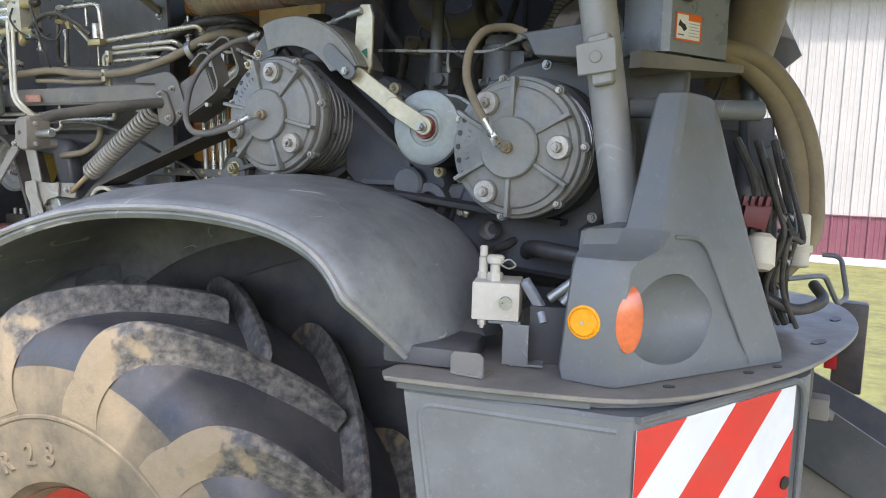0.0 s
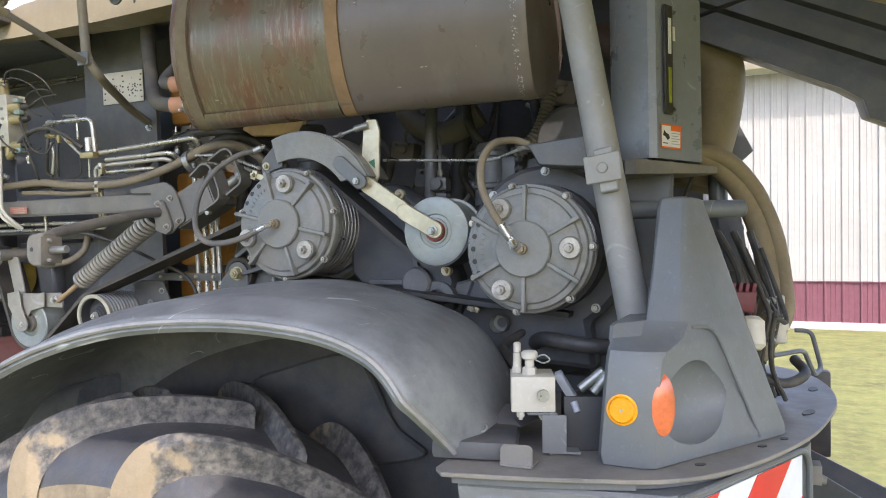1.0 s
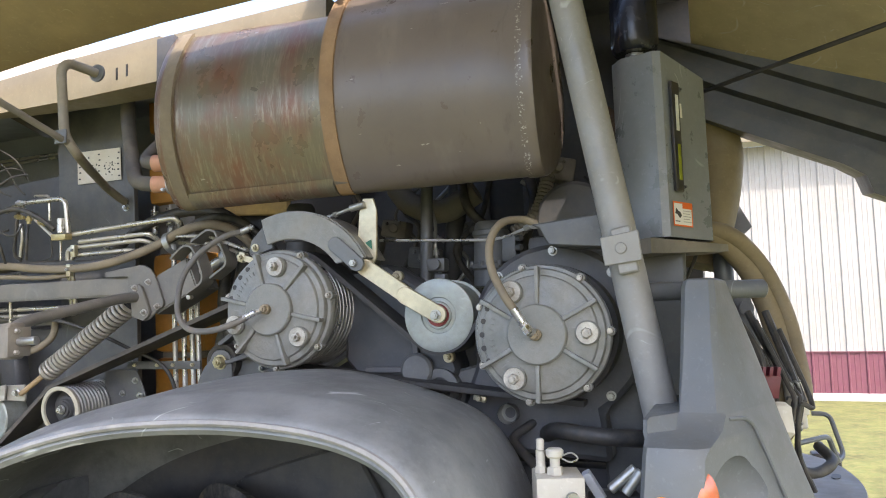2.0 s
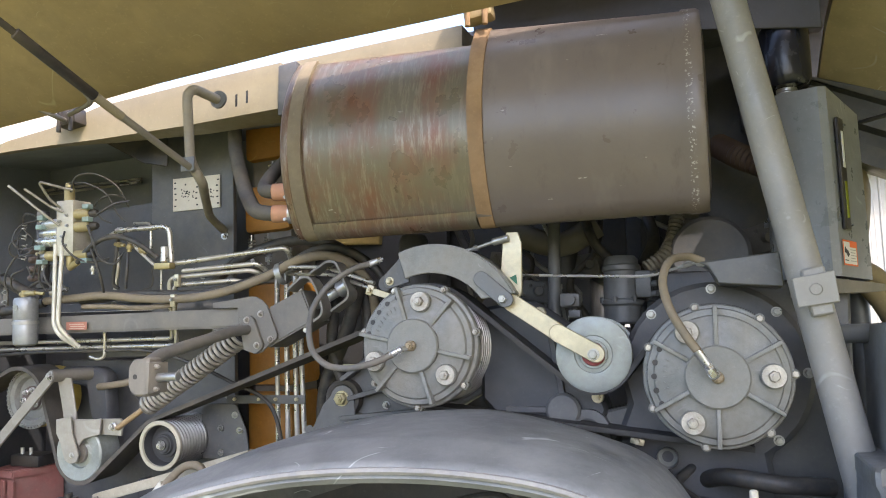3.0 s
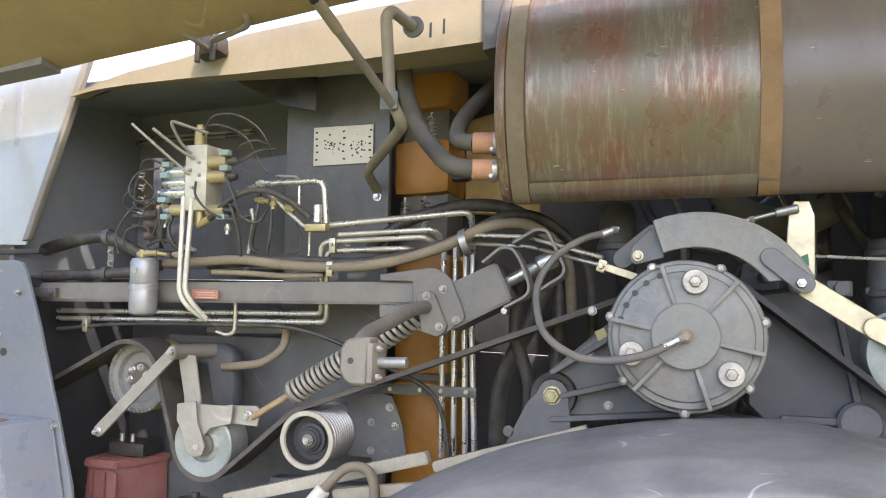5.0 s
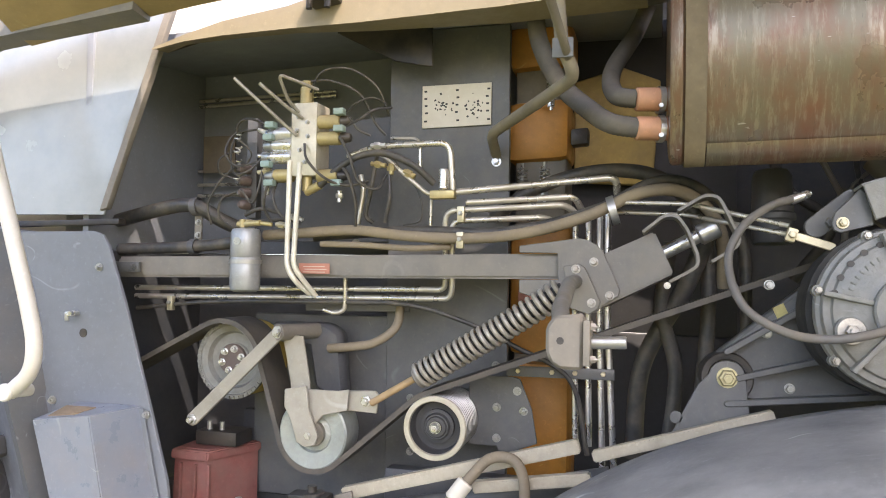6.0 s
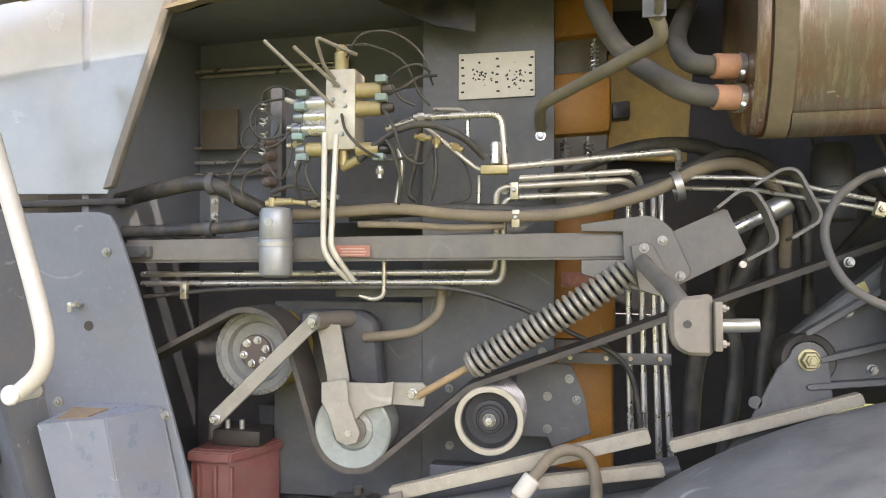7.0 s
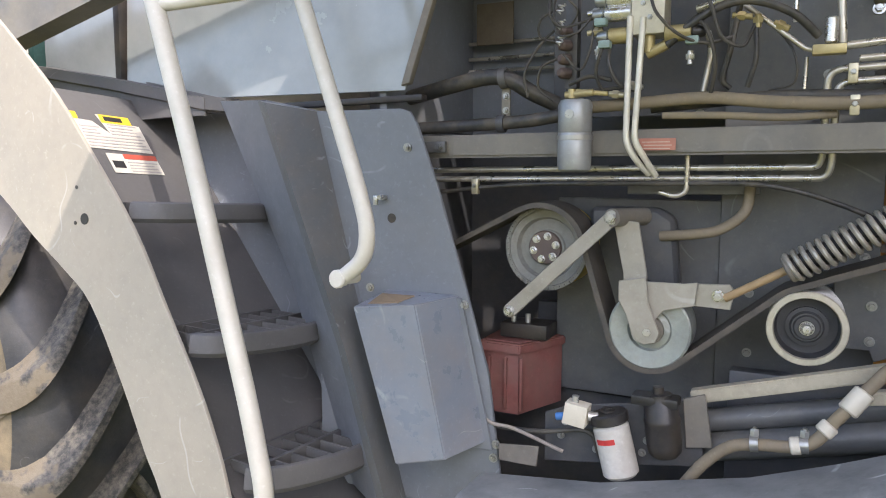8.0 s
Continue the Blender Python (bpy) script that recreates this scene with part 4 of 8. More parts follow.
res = thing("oil_reservoir", (-0.30, 1.66, 1.88), "grey welded steel oil reservoir with a level gauge and warning label", "reservoir")
sec = [(-0.425, 1.66), (-0.420, 1.615), (-0.395, 1.575), (-0.355, 1.552), (-0.325, 1.540), (-0.308, 1.545), (-0.222, 1.700), (-0.225, 1.72), (-0.30, 1.80), (-0.42, 1.78)]
t = loft(B(), [[(x, y, 1.885) for x, y in sec], [(x - 0.004, y, 2.300 if x < -0.39 else 2.296 if x < -0.3 else 2.268) for x, y in sec]])
part("tank", t, RESP, res, angle=30)
t = B()
lathe(t, [(0, 0.034), (0.046, 0.034), (0.051, 0.040), (0.0555, 0.056), (0.0555, 0.166), (0.050, 0.182), (0.040, 0.190), (0, 0.192)], (-0.374, 1.660, 2.300), (0, 0, 1), 40)
part("breather_cap", t, mat("black_gloss_filter", (0.012, 0.014, 0.022), 0.22, var=0.1), res, "glossy black breather filter")
t = B()
lathe(t, [(0, 0), (0.024, 0), (0.024, 0.006), (0.020, 0.008), (0.020, 0.026), (0.023, 0.028), (0.023, 0.035), (0, 0.035)], (-0.374, 1.660, 2.298), (0, 0, 1), 28)
part("filler_neck", t, STEEL, res, "bright steel filler neck")
t = B()
loft(t, [[(-0.37, 1.48, 1.845), (-0.345, 1.47, 1.845), (-0.19, 1.74, 1.862), (-0.22, 1.80, 1.862), (-0.42, 1.70, 1.845)], [(-0.37, 1.48, 1.876), (-0.345, 1.47, 1.878), (-0.19, 1.74, 1.878), (-0.22, 1.80, 1.878), (-0.42, 1.70, 1.876)]])
part("shelf", t, PAINT_B, res, "dusty shelf bracket")

# ---- tan top rail, raised side door ----
rail = thing("top_rail", (-2.0, 1.5, 2.4), "tan painted steel top rail over the service bay", "rail")
t = B()
loft(t, [[(x, 1.50, lo_), (x, 1.50, hi), (x, 1.50 + w, hi + 0.008), (x, 1.50 + w, rear)] for x, lo_, hi, w, rear in ((-1.632, 2.389, 2.517, 0.11, 2.389), (-1.93, 2.374, 2.496, 0.10, 2.376), (-2.25, 2.366, 2.466, 0.08, 2.376), (-2.43, 2.366, 2.420, 0.06, 2.378), (-2.60, 2.363, 2.398, 0.06, 2.377), (-2.70, 2.357, 2.374, 0.06, 2.374), (-2.79, 2.342, 2.347, 0.06, 2.370))])
part("beam", t, TAN, rail)

t = B()
loft(t, [[(x, 1.515, z - 0.075), (x, 1.515, z), (x, 1.60, z + 0.006), (x, 1.60, z - 0.075)] for x, z in ((-1.631, 2.519), (-1.40, 2.533), (-1.12, 2.549))])
part("upper_strip", t, TAN, rail, "cream strip over the muffler")

door = thing("raised_side_door", (-2.0, 1.0, 2.7), "tan moulded side door of the machine, swung up overhead", "hood door")
low = [(-3.05, 1.40, 2.335), (-2.61, 1.40, 2.393), (-2.33, 1.40, 2.420), (-1.94, 1.40, 2.465), (-1.54, 1.40, 2.500), (-1.12, 1.40, 2.521), (-0.45, 1.40, 2.560), (0.12, 1.40, 2.60)]
t = B()
rows = []
for x, y, z in low:
    rows.append([(x, y, z), (x, y - 0.06, z + 0.012), (x, y - 0.22, z + 0.10), (x, y - 0.45, z + 0.22), (x, y - 1.0, z + 0.42), (x, y - 1.42, z + 0.50), (x, y - 1.43, z + 0.54), (x, y - 1.0, z + 0.46), (x, y - 0.45, z + 0.26), (x, y - 0.22, z + 0.14), (x, y - 0.06, z + 0.055), (x, y - 0.02, z + 0.06), (x, y, z + 0.06)])
loft(t, rows)
part("shell", t, TAN_D, door, angle=50)
t = B()
loft(t, [[(x, 1.34, z + 0.004), (x, 1.34, z + 0.13), (x, 1.40, z + 0.13), (x, 1.40, z)] for x, z in ((-2.72, 2.368), (-3.13, 2.331), (-3.675, 2.187), (-4.203, 2.06), (-4.75, 1.93))])
part("front_arm", t, TAUPE, door, "dusty brown door arm")

# ---- left service bay ----
FRONT[0] = True
BY = 1.86
bays = thing("service_bay", (-2.4, 1.9, 1.2), "dark grey sheet metal back panels of the service bay", "bay panel")
t = B()
plate(t, [(-2.31, 1.16), (-1.97, 1.16), (-1.97, 2.52), (-2.31, 2.52)], BY, BY + 0.02)
part("right_panel", t, PAINT, bays)
t = B()
plate(t, [(-2.31, 1.20), (-2.72, 1.20), (-2.72, 1.72), (-2.31, 1.72)], BY + 0.01, BY + 0.03)
part("lower_panel", t, PAINT, bays)
# back panel split near z 1.9: lit colour above, shaded colour below
t = B()
plate(t, [(-3.6, 1.90), (-1.99, 1.90), (-1.99, 2.60), (-3.6, 2.60)], 2.18, 2.22)
part("rear_panel", t, RECESS, bays)
t = B()
plate(t, [(-3.6, 1.1), (-1.99, 1.1), (-1.99, 1.898), (-3.6, 1.898)], 2.16, 2.20)
part("rear_panel", t, PAINT_D, bays)
FRONT[0] = False
t = B()
loft(t, [[(-3.2, 1.58, 2.372), (-1.6, 1.60, 2.43), (-1.6, 2.6, 2.60), (-3.2, 2.6, 2.54)], [(-3.2, 1.58, 2.40), (-1.6, 1.60, 2.46), (-1.6, 2.6, 2.63), (-3.2, 2.6, 2.55)]])
part("roof_panel", t, RECESS, bays)
t = B()
plate(t, [(-2.375, 2.41), (-2.36, 2.455), (-2.13, 2.467), (-2.125, 2.308), (-2.22, 2.328)], 1.655, 1.662)
part("rail_gusset", t, BLACK, rail, "black gusset plate under the rail")
t = B()
loft(t, [[(-1.62, 1.69, 2.592), (-0.22, 1.69, 2.600), (-0.22, 3.0, 2.72), (-1.62, 3.0, 2.70)], [(-1.62, 1.69, 2.605), (-0.22, 1.69, 2.613), (-0.22, 3.0, 2.74), (-1.62, 3.0, 2.72)]])
part("roof_sheet", t, PAINT_D, bay, "dark sheet roof over the engine")
# added dark sheet: fills the gap over the muffler as shade
t = B()
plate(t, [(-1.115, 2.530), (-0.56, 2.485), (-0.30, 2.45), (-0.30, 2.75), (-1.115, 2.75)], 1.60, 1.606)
part("gap_sheet", t, DARK_SHADE, bay, "added dark sheet closing the gap over the muffler")
# added unseen plate that blocks sun coming through the slit behind the door
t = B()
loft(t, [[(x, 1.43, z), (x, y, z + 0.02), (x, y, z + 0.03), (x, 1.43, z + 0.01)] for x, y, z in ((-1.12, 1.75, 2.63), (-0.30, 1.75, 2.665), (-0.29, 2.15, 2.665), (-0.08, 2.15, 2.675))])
part("sun_block", t, DARK_SHADE, bay, "added unseen sheet keeping sun off the muffler")

FRONT[0] = False
# ---- marker board below the deck ----
BT = DZ - 0.024
bo = [(-0.582, 1.006), (-0.245, 1.055), (-0.228, 1.064), (-0.030, 1.420), (-0.014, 1.455), (-0.008, 1.485), (-0.008, 1.62), (-0.54, 1.60)]
t = loft(B(), [[(x + (0.085 if x < -0.4 else 0), y + 0.02, 0.72) for x, y in bo], [(x, y, BT - 0.006) for x, y in bo], [(x, y + 0.006, BT) for x, y in bo]])
part("panel", t, mat("scuffed_grey_panel", (0.16, 0.165, 0.165), 0.5, dust=0.55, dcol=(0.26, 0.29, 0.28), dscale=3.0, var=0.1), board_t, angle=30)
FD = Vector((0.198, 0.356, 0)).normalized()
FN = Vector((FD.y, -FD.x, 0))
FM = Matrix.Translation(Vector((-0.226, 1.068, 0.900)) + FN * 0.0025) @ Matrix((FD, Vector((0, 0, 1)), FN)).transposed().to_4x4()
FL, FH = 0.400, 0.384
refl_w = mat("white_reflective_film", (0.74, 0.75, 0.76), 0.35, var=0.04, dust=0.15, bump=0)
refl_r = mat("red_reflective_film", (0.66, 0.035, 0.03), 0.35, var=0.08, dust=0.15, bump=0)
part("film", slab(B(), [(0.004, 0), (FL - 0.012, 0), (FL, 0.02), (FL, FH), (0, FH - 0.012)], 0.0016, FM, 0), refl_w, board_t, "white reflective film")


def clip_band(c0, c1):
    """The slanted band c0 < v - u < c1 of the film's rectangle."""
    poly = [(0.0, 0.0), (FL, 0.0), (FL, FH), (0.0, FH - 0.012)]
    for sgn, c in ((1, c0), (-1, c1)):
        res_ = []
        for i in range(len(poly)):
            a, b = poly[i], poly[(i + 1) % len(poly)]
            da, db = sgn * (a[1] - 1.03 * a[0] - c), sgn * (b[1] - 1.03 * b[0] - c)
            if da >= 0:
                res_.append(a)
            if da * db < 0:
                k = da / (da - db)
                res_.append((a[0] + (b[0] - a[0]) * k, a[1] + (b[1] - a[1]) * k))
        poly = res_
        if len(poly) < 3:
            return []
    return poly


for k in range(-2, 3):
    c = 0.262 + k * 0.246
    p = clip_band(c, c + 0.123)
    if p:
        part("stripe", slab(B(), p, 0.0012, FM @ Matrix.Translation((0, 0, 0.0016)), 0), refl_r, board_t, "red reflective stripe")
t = B()
sweep(t, fillet([FM @ Vector((FL + 0.025, -0.02, 0.004)), FM @ Vector((FL + 0.025, FH + 0.012, 0.004)), FM @ Vector((0.0, FH + 0.004, 0.004))], 0.05), 0.006, 8)
part("rim", t, BODY, board_t)
t = B()
sweep(t, fillet([(-0.478, 1.024, 0.74), (-0.560, 1.0135, 1.268), (-0.250, 1.0585, 1.268)], 0.03), 0.006, 8)
part("pressed_bead", t, MATS["scuffed_grey_panel"], board_t)
t = B()
rod(t, FM @ Vector((FL - 0.015, 0.21, 0.0)), FM @ Vector((FL - 0.015, 0.21, 0.006)), 0.012)
part("plug", t, BLACK, board_t)

# ladder frame and mudguard behind the deck corner
tow = thing("rear_drawbar", (0.25, 1.9, 0.9), "dark grey steel arm folded behind the rear deck", "arm")
for y, z, k, h in ((1.75, 1.172, 0.56, 0.15), (2.50, 1.047, 0.47, 0.18)):
    t = B()
    plate(t, [(-0.03, z + 0.03 * k - h), (-0.03, z + 0.03 * k), (0.04, z - 0.04 * k), (1.0, z - k), (1.0, z - k - h)], y, y + 0.012)
    part("arm", t, GEARP, tow, "dark blue-grey steel arm plate")
t = B()
loft(t, [[(x, 1.765, 1.02 - 0.52 * x), (x, 2.498, 0.90 - 0.50 * x), (x, 2.498, 0.892 - 0.50 * x), (x, 1.765, 1.012 - 0.52 * x)] for x in (-0.03, 0.5, 1.0)])
part("web", t, GEARP, tow)
t = B()
plate(t, [(-0.10, 0.55), (0.16, 0.55), (0.16, 0.96), (-0.10, 1.06)], 1.785, 1.795)
part("lower_panel", t, TAUPE, tow, "dusty panel under the arm")
t = B()
box(t, (0.012, 1.725, 1.165), (0.036, 0.05, 0.045), bev=0.003)
box(t, (-0.022, 1.725, 1.232), (0.036, 0.05, 0.15), bev=0.003)
rod(t, (0.028, 1.72, 1.152), (0.040, 1.72, 1.150), 0.010, seg=12)
part("bracket", t, TAUPE, tow)
t = B()
box(t, (0.082, 2.56, 1.13), (0.085, 0.06, 0.28), bev=0.008)
part("mudflap", t, BLACK, tow, "black rubber flap")
t = B()
box(t, (0.035, 2.52, 1.10), (0.035, 0.03, 0.07), bev=0.004)
part("lamp", t, mat("red_lens", (0.35, 0.015, 0.015), 0.2, var=0.1), tow, "red lamp lens")

# ---- things on the deck ----
plug = thing("deck_latch_block", (-0.57, 1.12, DZ), "dark rubbery latch block with a wire ring at the fender foot", "latch")
t = B()
box(t, (-0.570, 1.125, DZ + 0.017), (0.115, 0.13, 0.030), rot=(0, 0, 12), bev=0.008)
part("base", t, PAINT_D, plug)
t = B()
loft(t, [[(-0.625, 1.18, DZ + 0.030), (-0.52, 1.18, DZ + 0.030), (-0.51, 1.26, DZ + 0.03), (-0.62, 1.26, DZ + 0.03)], [(-0.615, 1.20, DZ + 0.045), (-0.54, 1.20, DZ + 0.042), (-0.53, 1.26, DZ + 0.05), (-0.61, 1.26, DZ + 0.05)]])
part("wedge", t, PAINT_D, plug)
t = B()
ringp = [(-0.570 + 0.014 * math.cos(a), 1.122 + 0.014 * math.sin(a), DZ + 0.038 + 0.003 * math.sin(a * 2)) for a in (k * math.pi / 10 for k in range(21))]
sweep(t, ringp, 0.0018, 6)
rod(t, (-0.572, 1.125, DZ + 0.03), (-0.572, 1.125, DZ + 0.044), 0.009, seg=14, bev=0.002)
part("wire_ring", t, STEEL, plug, "bright wire ring on a pin")

tab = thing("deck_tab", (-0.487, 1.05, DZ), "small bent steel tab with rounded corners welded to the deck", "bracket")
t = B()
plate(t, [(-0.516, DZ)] + arc(-0.506, DZ + 0.028, 0.010, 180, 90, 5) + arc(-0.468, DZ + 0.030, 0.010, 90, 0, 5) + [(-0.458, DZ)], 1.055, 1.060)
part("blade", t, MATS["worn_deck_paint"], tab)
t = B()
box(t, (-0.487, 1.075, DZ + 0.003), (0.056, 0.045, 0.004), bev=0.001)
part("foot", t, MATS["worn_deck_paint"], tab)

vb = thing("hydraulic_block", (-0.47, 1.2, DZ), "cream painted hydraulic block with fittings on a bent steel bracket", "hydraulic block")
CRM = mat("cream_block_paint", (0.55, 0.52, 0.44), 0.5, dust=0.35, var=0.1)
t = B()
box(t, (-0.478, 1.205, 1.412), (0.074, 0.085, 0.058), rot=(0, 0, 18), bev=0.003)
part("block", t, CRM, vb)
t = B()
hexa(t, (-0.503, 1.20, 1.441), (0, 0, 1), 0.016, 0.010)
rod(t, (-0.503, 1.20, 1.45), (-0.503, 1.20, 1.474), 0.0075, seg=14)
rod(t, (-0.503, 1.20, 1.474), (-0.503, 1.20, 1.492), 0.0065, seg=14, bev=0.002)
part("relief_cartridge", t, CRM, vb)
t = B()
hexa(t, (-0.478, 1.19, 1.441), (0, 0, 1), 0.022, 0.012)
rod(t, (-0.478, 1.19, 1.45), (-0.478, 1.19, 1.468), 0.008, seg=14)
rod(t, (-0.478, 1.19, 1.466), (-0.478, 1.19, 1.480), 0.014, seg=18, bev=0.003)
part("knob_cartridge", t, CRM, vb)
t = B()
sweep(t, smooth([(-0.466, 1.185, 1.470), (-0.450, 1.18, 1.476), (-0.440, 1.18, 1.468), (-0.452, 1.182, 1.462), (-0.466, 1.185, 1.466)], 6), 0.0014, 6)
part("pin_wire", t, STEEL, vb)
t = B()
rod(t, (-0.448, 1.166, 1.412), (-0.445, 1.158, 1.412), 0.010, seg=18)
part("port", t, STEEL_D, vb, "open threaded port")
for px, py in ((-0.487, 1.165), (-0.452, 1.175)):
    t = B()
    hexa(t, (px, py, 1.383), (0, 0, -1), 0.012, 0.009)
    part("nut", t, CRM, vb)
t = B()
box(t, (-0.447, 1.200, 1.350), (0.004, 0.075, 0.068), rot=(0, 0, 18), bev=0.001)
box(t, (-0.430, 1.168, 1.350), (0.040, 0.004, 0.062), rot=(0, 0, 18), bev=0.001)
box(t, (-0.462, 1.205, 1.381), (0.05, 0.08, 0.004), rot=(0, 0, 18), bev=0.001)
box(t, (-0.425, 1.212, 1.319), (0.05, 0.08, 0.004), rot=(0, 0, 18), bev=0.001)
part("bracket", t, BODY, vb)
sw = thing("wiring_junction", (-0.40, 1.25, DZ), "grey wiring connectors and actuator on a dark bracket", "connector")
t = B()
box(t, (-0.398, 1.245, 1.365), (0.085, 0.06, 0.10), rot=(0, 0, 18), bev=0.003)
part("stand", t, DARK_SHADE, sw)
t = B()
box(t, (-0.428, 1.215, 1.432), (0.016, 0.018, 0.062), rot=(18, -28, 0), bev=0.004)
rod(t, (-0.412, 1.21, 1.405), (-0.404, 1.205, 1.388), 0.007, seg=12)
part("connector", t, mat("grey_connector", (0.30, 0.32, 0.36), 0.45, dust=0.2), sw)
t = B()
for a, b in (((-0.405, 1.23, 1.425), (-0.362, 1.24, 1.462)), ((-0.395, 1.25, 1.425), (-0.365, 1.25, 1.450)), ((-0.38, 1.23, 1.42), (-0.352, 1.235, 1.458))):
    rod(t, a, b, 0.009, seg=10, bev=0.002)
part("actuator", t, STEEL_D, sw)

plug.location, plug.scale = (-0.588, 1.118, DZ), (1.32, 1.15, 1.1)
vb.location, vb.scale = (-0.489, 1.171, DZ), (1.08, 1.08, 1.11)
sw.location = (-0.408, 1.22, DZ)
tab.location = (-0.490, 1.038, DZ)

# lamp housing: dish, lens, reflector
scene.view_layers.update()
cm = bpy.data.meshes.new("cut")
t = B()
bmesh.ops.create_uvsphere(t, u_segments=48, v_segments=24, radius=1)
HN = Vector((0.838, -0.537, 0.102)).normalized()
HR = Vector((0, 0, 1)).cross(HN).normalized()
HU = HN.cross(HR)
HC = Vector((-0.213, 1.212, 1.414)) + HN * 0.006
t.transform(Matrix.Translation(HC) @ Matrix((HR, HU, HN)).transposed().to_4x4() @ Matrix.Diagonal((0.104, 0.073, 0.046, 1)))
t.to_mesh(cm)
t.free()
cutter = new("cut", cm)
mod = housing_body.modifiers.new("dish", "BOOLEAN")
mod.operation, mod.object, mod.solver = "DIFFERENCE", cutter, "EXACT"
cutter.location = (0, 0, 0)
housing_body.data.transform(Matrix.Translation(housing.location))
housing_body.parent = None
scene.view_layers.update()
dg = bpy.context.evaluated_depsgraph_get()
cutm = bpy.data.meshes.new_from_object(housing_body.evaluated_get(dg))
housing_body.modifiers.clear()
housing_body.data = cutm
cutm.transform(Matrix.Translation(-housing.location))
housing_body.parent = housing
cutm.polygons.foreach_set("use_smooth", [True] * len(cutm.polygons))
cutm.set_sharp_from_angle(angle=radians(32))
bpy.data.objects.remove(cutter)
amber = mat("amber_reflector", (0.95, 0.36, 0.0), 0.25, var=0.06, scale=30, bump=0.3, bscale=900)
ax = Vector((-0.06, -0.995, 0.03)).normalized()
RC = Vector((-0.3205, 1.0995, 1.415))
t = B()
lathe(t, [(0, 0.006), (0.0195, 0.006), (0.0220, 0.004), (0.0228, 0.001), (0.0240, 0.001), (0.0262, 0), (0.0262, -0.006)], RC, ax, 36)
rf = part("reflector", t, amber, housing, "round amber reflector")
t = B()
rod(t, RC + ax * 0.006, RC + ax * 0.0075, 0.003)
part("rivet", t, STEEL, rf)
lx = Vector((0.60, -0.80, 0.06)).normalized()
lens = B()
lathe(lens, [(0, 0.014), (0.02, 0.0125), (0.036, 0.008), (0.045, 0.0), (0.046, -0.012), (0, -0.012)], (0, 0, 0), (0, 0, 1), 40)
lc = Vector((-0.264, 1.128, 1.424))
lr = Vector((0, 0, 1)).cross(lx).normalized()
lens.transform(Matrix.Translation(lc + lx * 0.015) @ Matrix((lr, lx.cross(lr), lx)).transposed().to_4x4() @ Matrix.Diagonal((0.50, 1.16, 0.5, 1)))
part("crease", sweep(B(), fillet([Vector((-0.218, 1.232, 1.544)), Vector((-0.181, 1.290, 1.540)), Vector((-0.103, 1.365, 1.325))], 0.03, 6), 0.0035, 8), PLASTIC, housing, "moulded crease beside the dish")
part("lens", lens, mat("orange_red_lens", (0.72, 0.17, 0.06), 0.18, var=0.25, scale=18, coat=0.5, bump=0), housing, "orange and red lamp lens")

# ---- reservoir details ----
RD = Vector((0.086, 0.155, 0)).normalized()
RN = Vector((RD.y, -RD.x, 0))
RM = Matrix.Translation(Vector((-0.308, 1.545, 1.885)) + RN * 0.001) @ Matrix((RD, Vector((0, 0, 1)), RN)).transposed().to_4x4()
t = slab(B(), [(0.020, 0.10), (0.050, 0.10), (0.048, 0.345), (0.018, 0.345)], 0.008, RM, 0.002)
gauge = part("gauge", t, BLACK, res, "black level gauge strip")
part("glass", slab(B(), [(0.029, 0.235), (0.040, 0.235), (0.040, 0.315), (0.029, 0.315)], 0.001, RM @ Matrix.Translation((0, 0, 0.0082)), 0), mat("white_scale", (0.7, 0.7, 0.66), 0.4), gauge)
part("oil", slab(B(), [(0.031, 0.125), (0.042, 0.125), (0.041, 0.205), (0.030, 0.205)], 0.001, RM @ Matrix.Translation((0, 0, 0.0082)), 0), mat("green_oil", (0.28, 0.30, 0.03), 0.2), gauge)
for v in (0.112, 0.332):
    t = B()
    p = RM @ Vector((0.055, v, 0))
    hexa(t, p, RN, 0.010, 0.006)
    part("screw", t, PAINT, res)
lab = part("label", slab(B(), [(0.012, 0.026), (0.086, 0.026), (0.086, 0.076), (0.012, 0.076)], 0.0008, RM, 0), mat("white_label", (0.74, 0.73, 0.69), 0.4, var=0.03), res, "white warning label with orange header")
ORG = mat("orange_print", (0.80, 0.16, 0.02), 0.4, var=0.03)
INK = mat("black_print", (0.02, 0.02, 0.02), 0.5)
L2 = RM @ Matrix.Translation((0, 0, 0.0012))
for u0, v0, u1, v1 in ((0.010, 0.024, 0.088, 0.0275), (0.010, 0.0745, 0.088, 0.078), (0.010, 0.024, 0.0135, 0.078), (0.0845, 0.024, 0.088, 0.078), (0.048, 0.064, 0.086, 0.076)):
    part("orange_bar", slab(B(), [(u0, v0), (u1, v0), (u1, v1), (u0, v1)], 0.0004, L2, 0), ORG, lab)
for k in range(5):
    part("text_bar", slab(B(), [(0.050, 0.058 - k * 0.006), (0.082 - 0.006 * (k % 2), 0.058 - k * 0.006), (0.082 - 0.006 * (k % 2), 0.0595 - k * 0.006), (0.050, 0.0595 - k * 0.006)], 0.0004, L2, 0), mat("grey_print", (0.35, 0.34, 0.33), 0.5), lab)
t = slab(B(), [(0.018, 0.052), (0.026, 0.050), (0.036, 0.042), (0.044, 0.048), (0.038, 0.056), (0.030, 0.058), (0.022, 0.064)], 0.0004, L2, 0)
slab(t, [(0.018, 0.034), (0.036, 0.034), (0.036, 0.036), (0.018, 0.036)], 0.0004, L2, 0)
part("pictogram", t, INK, lab)
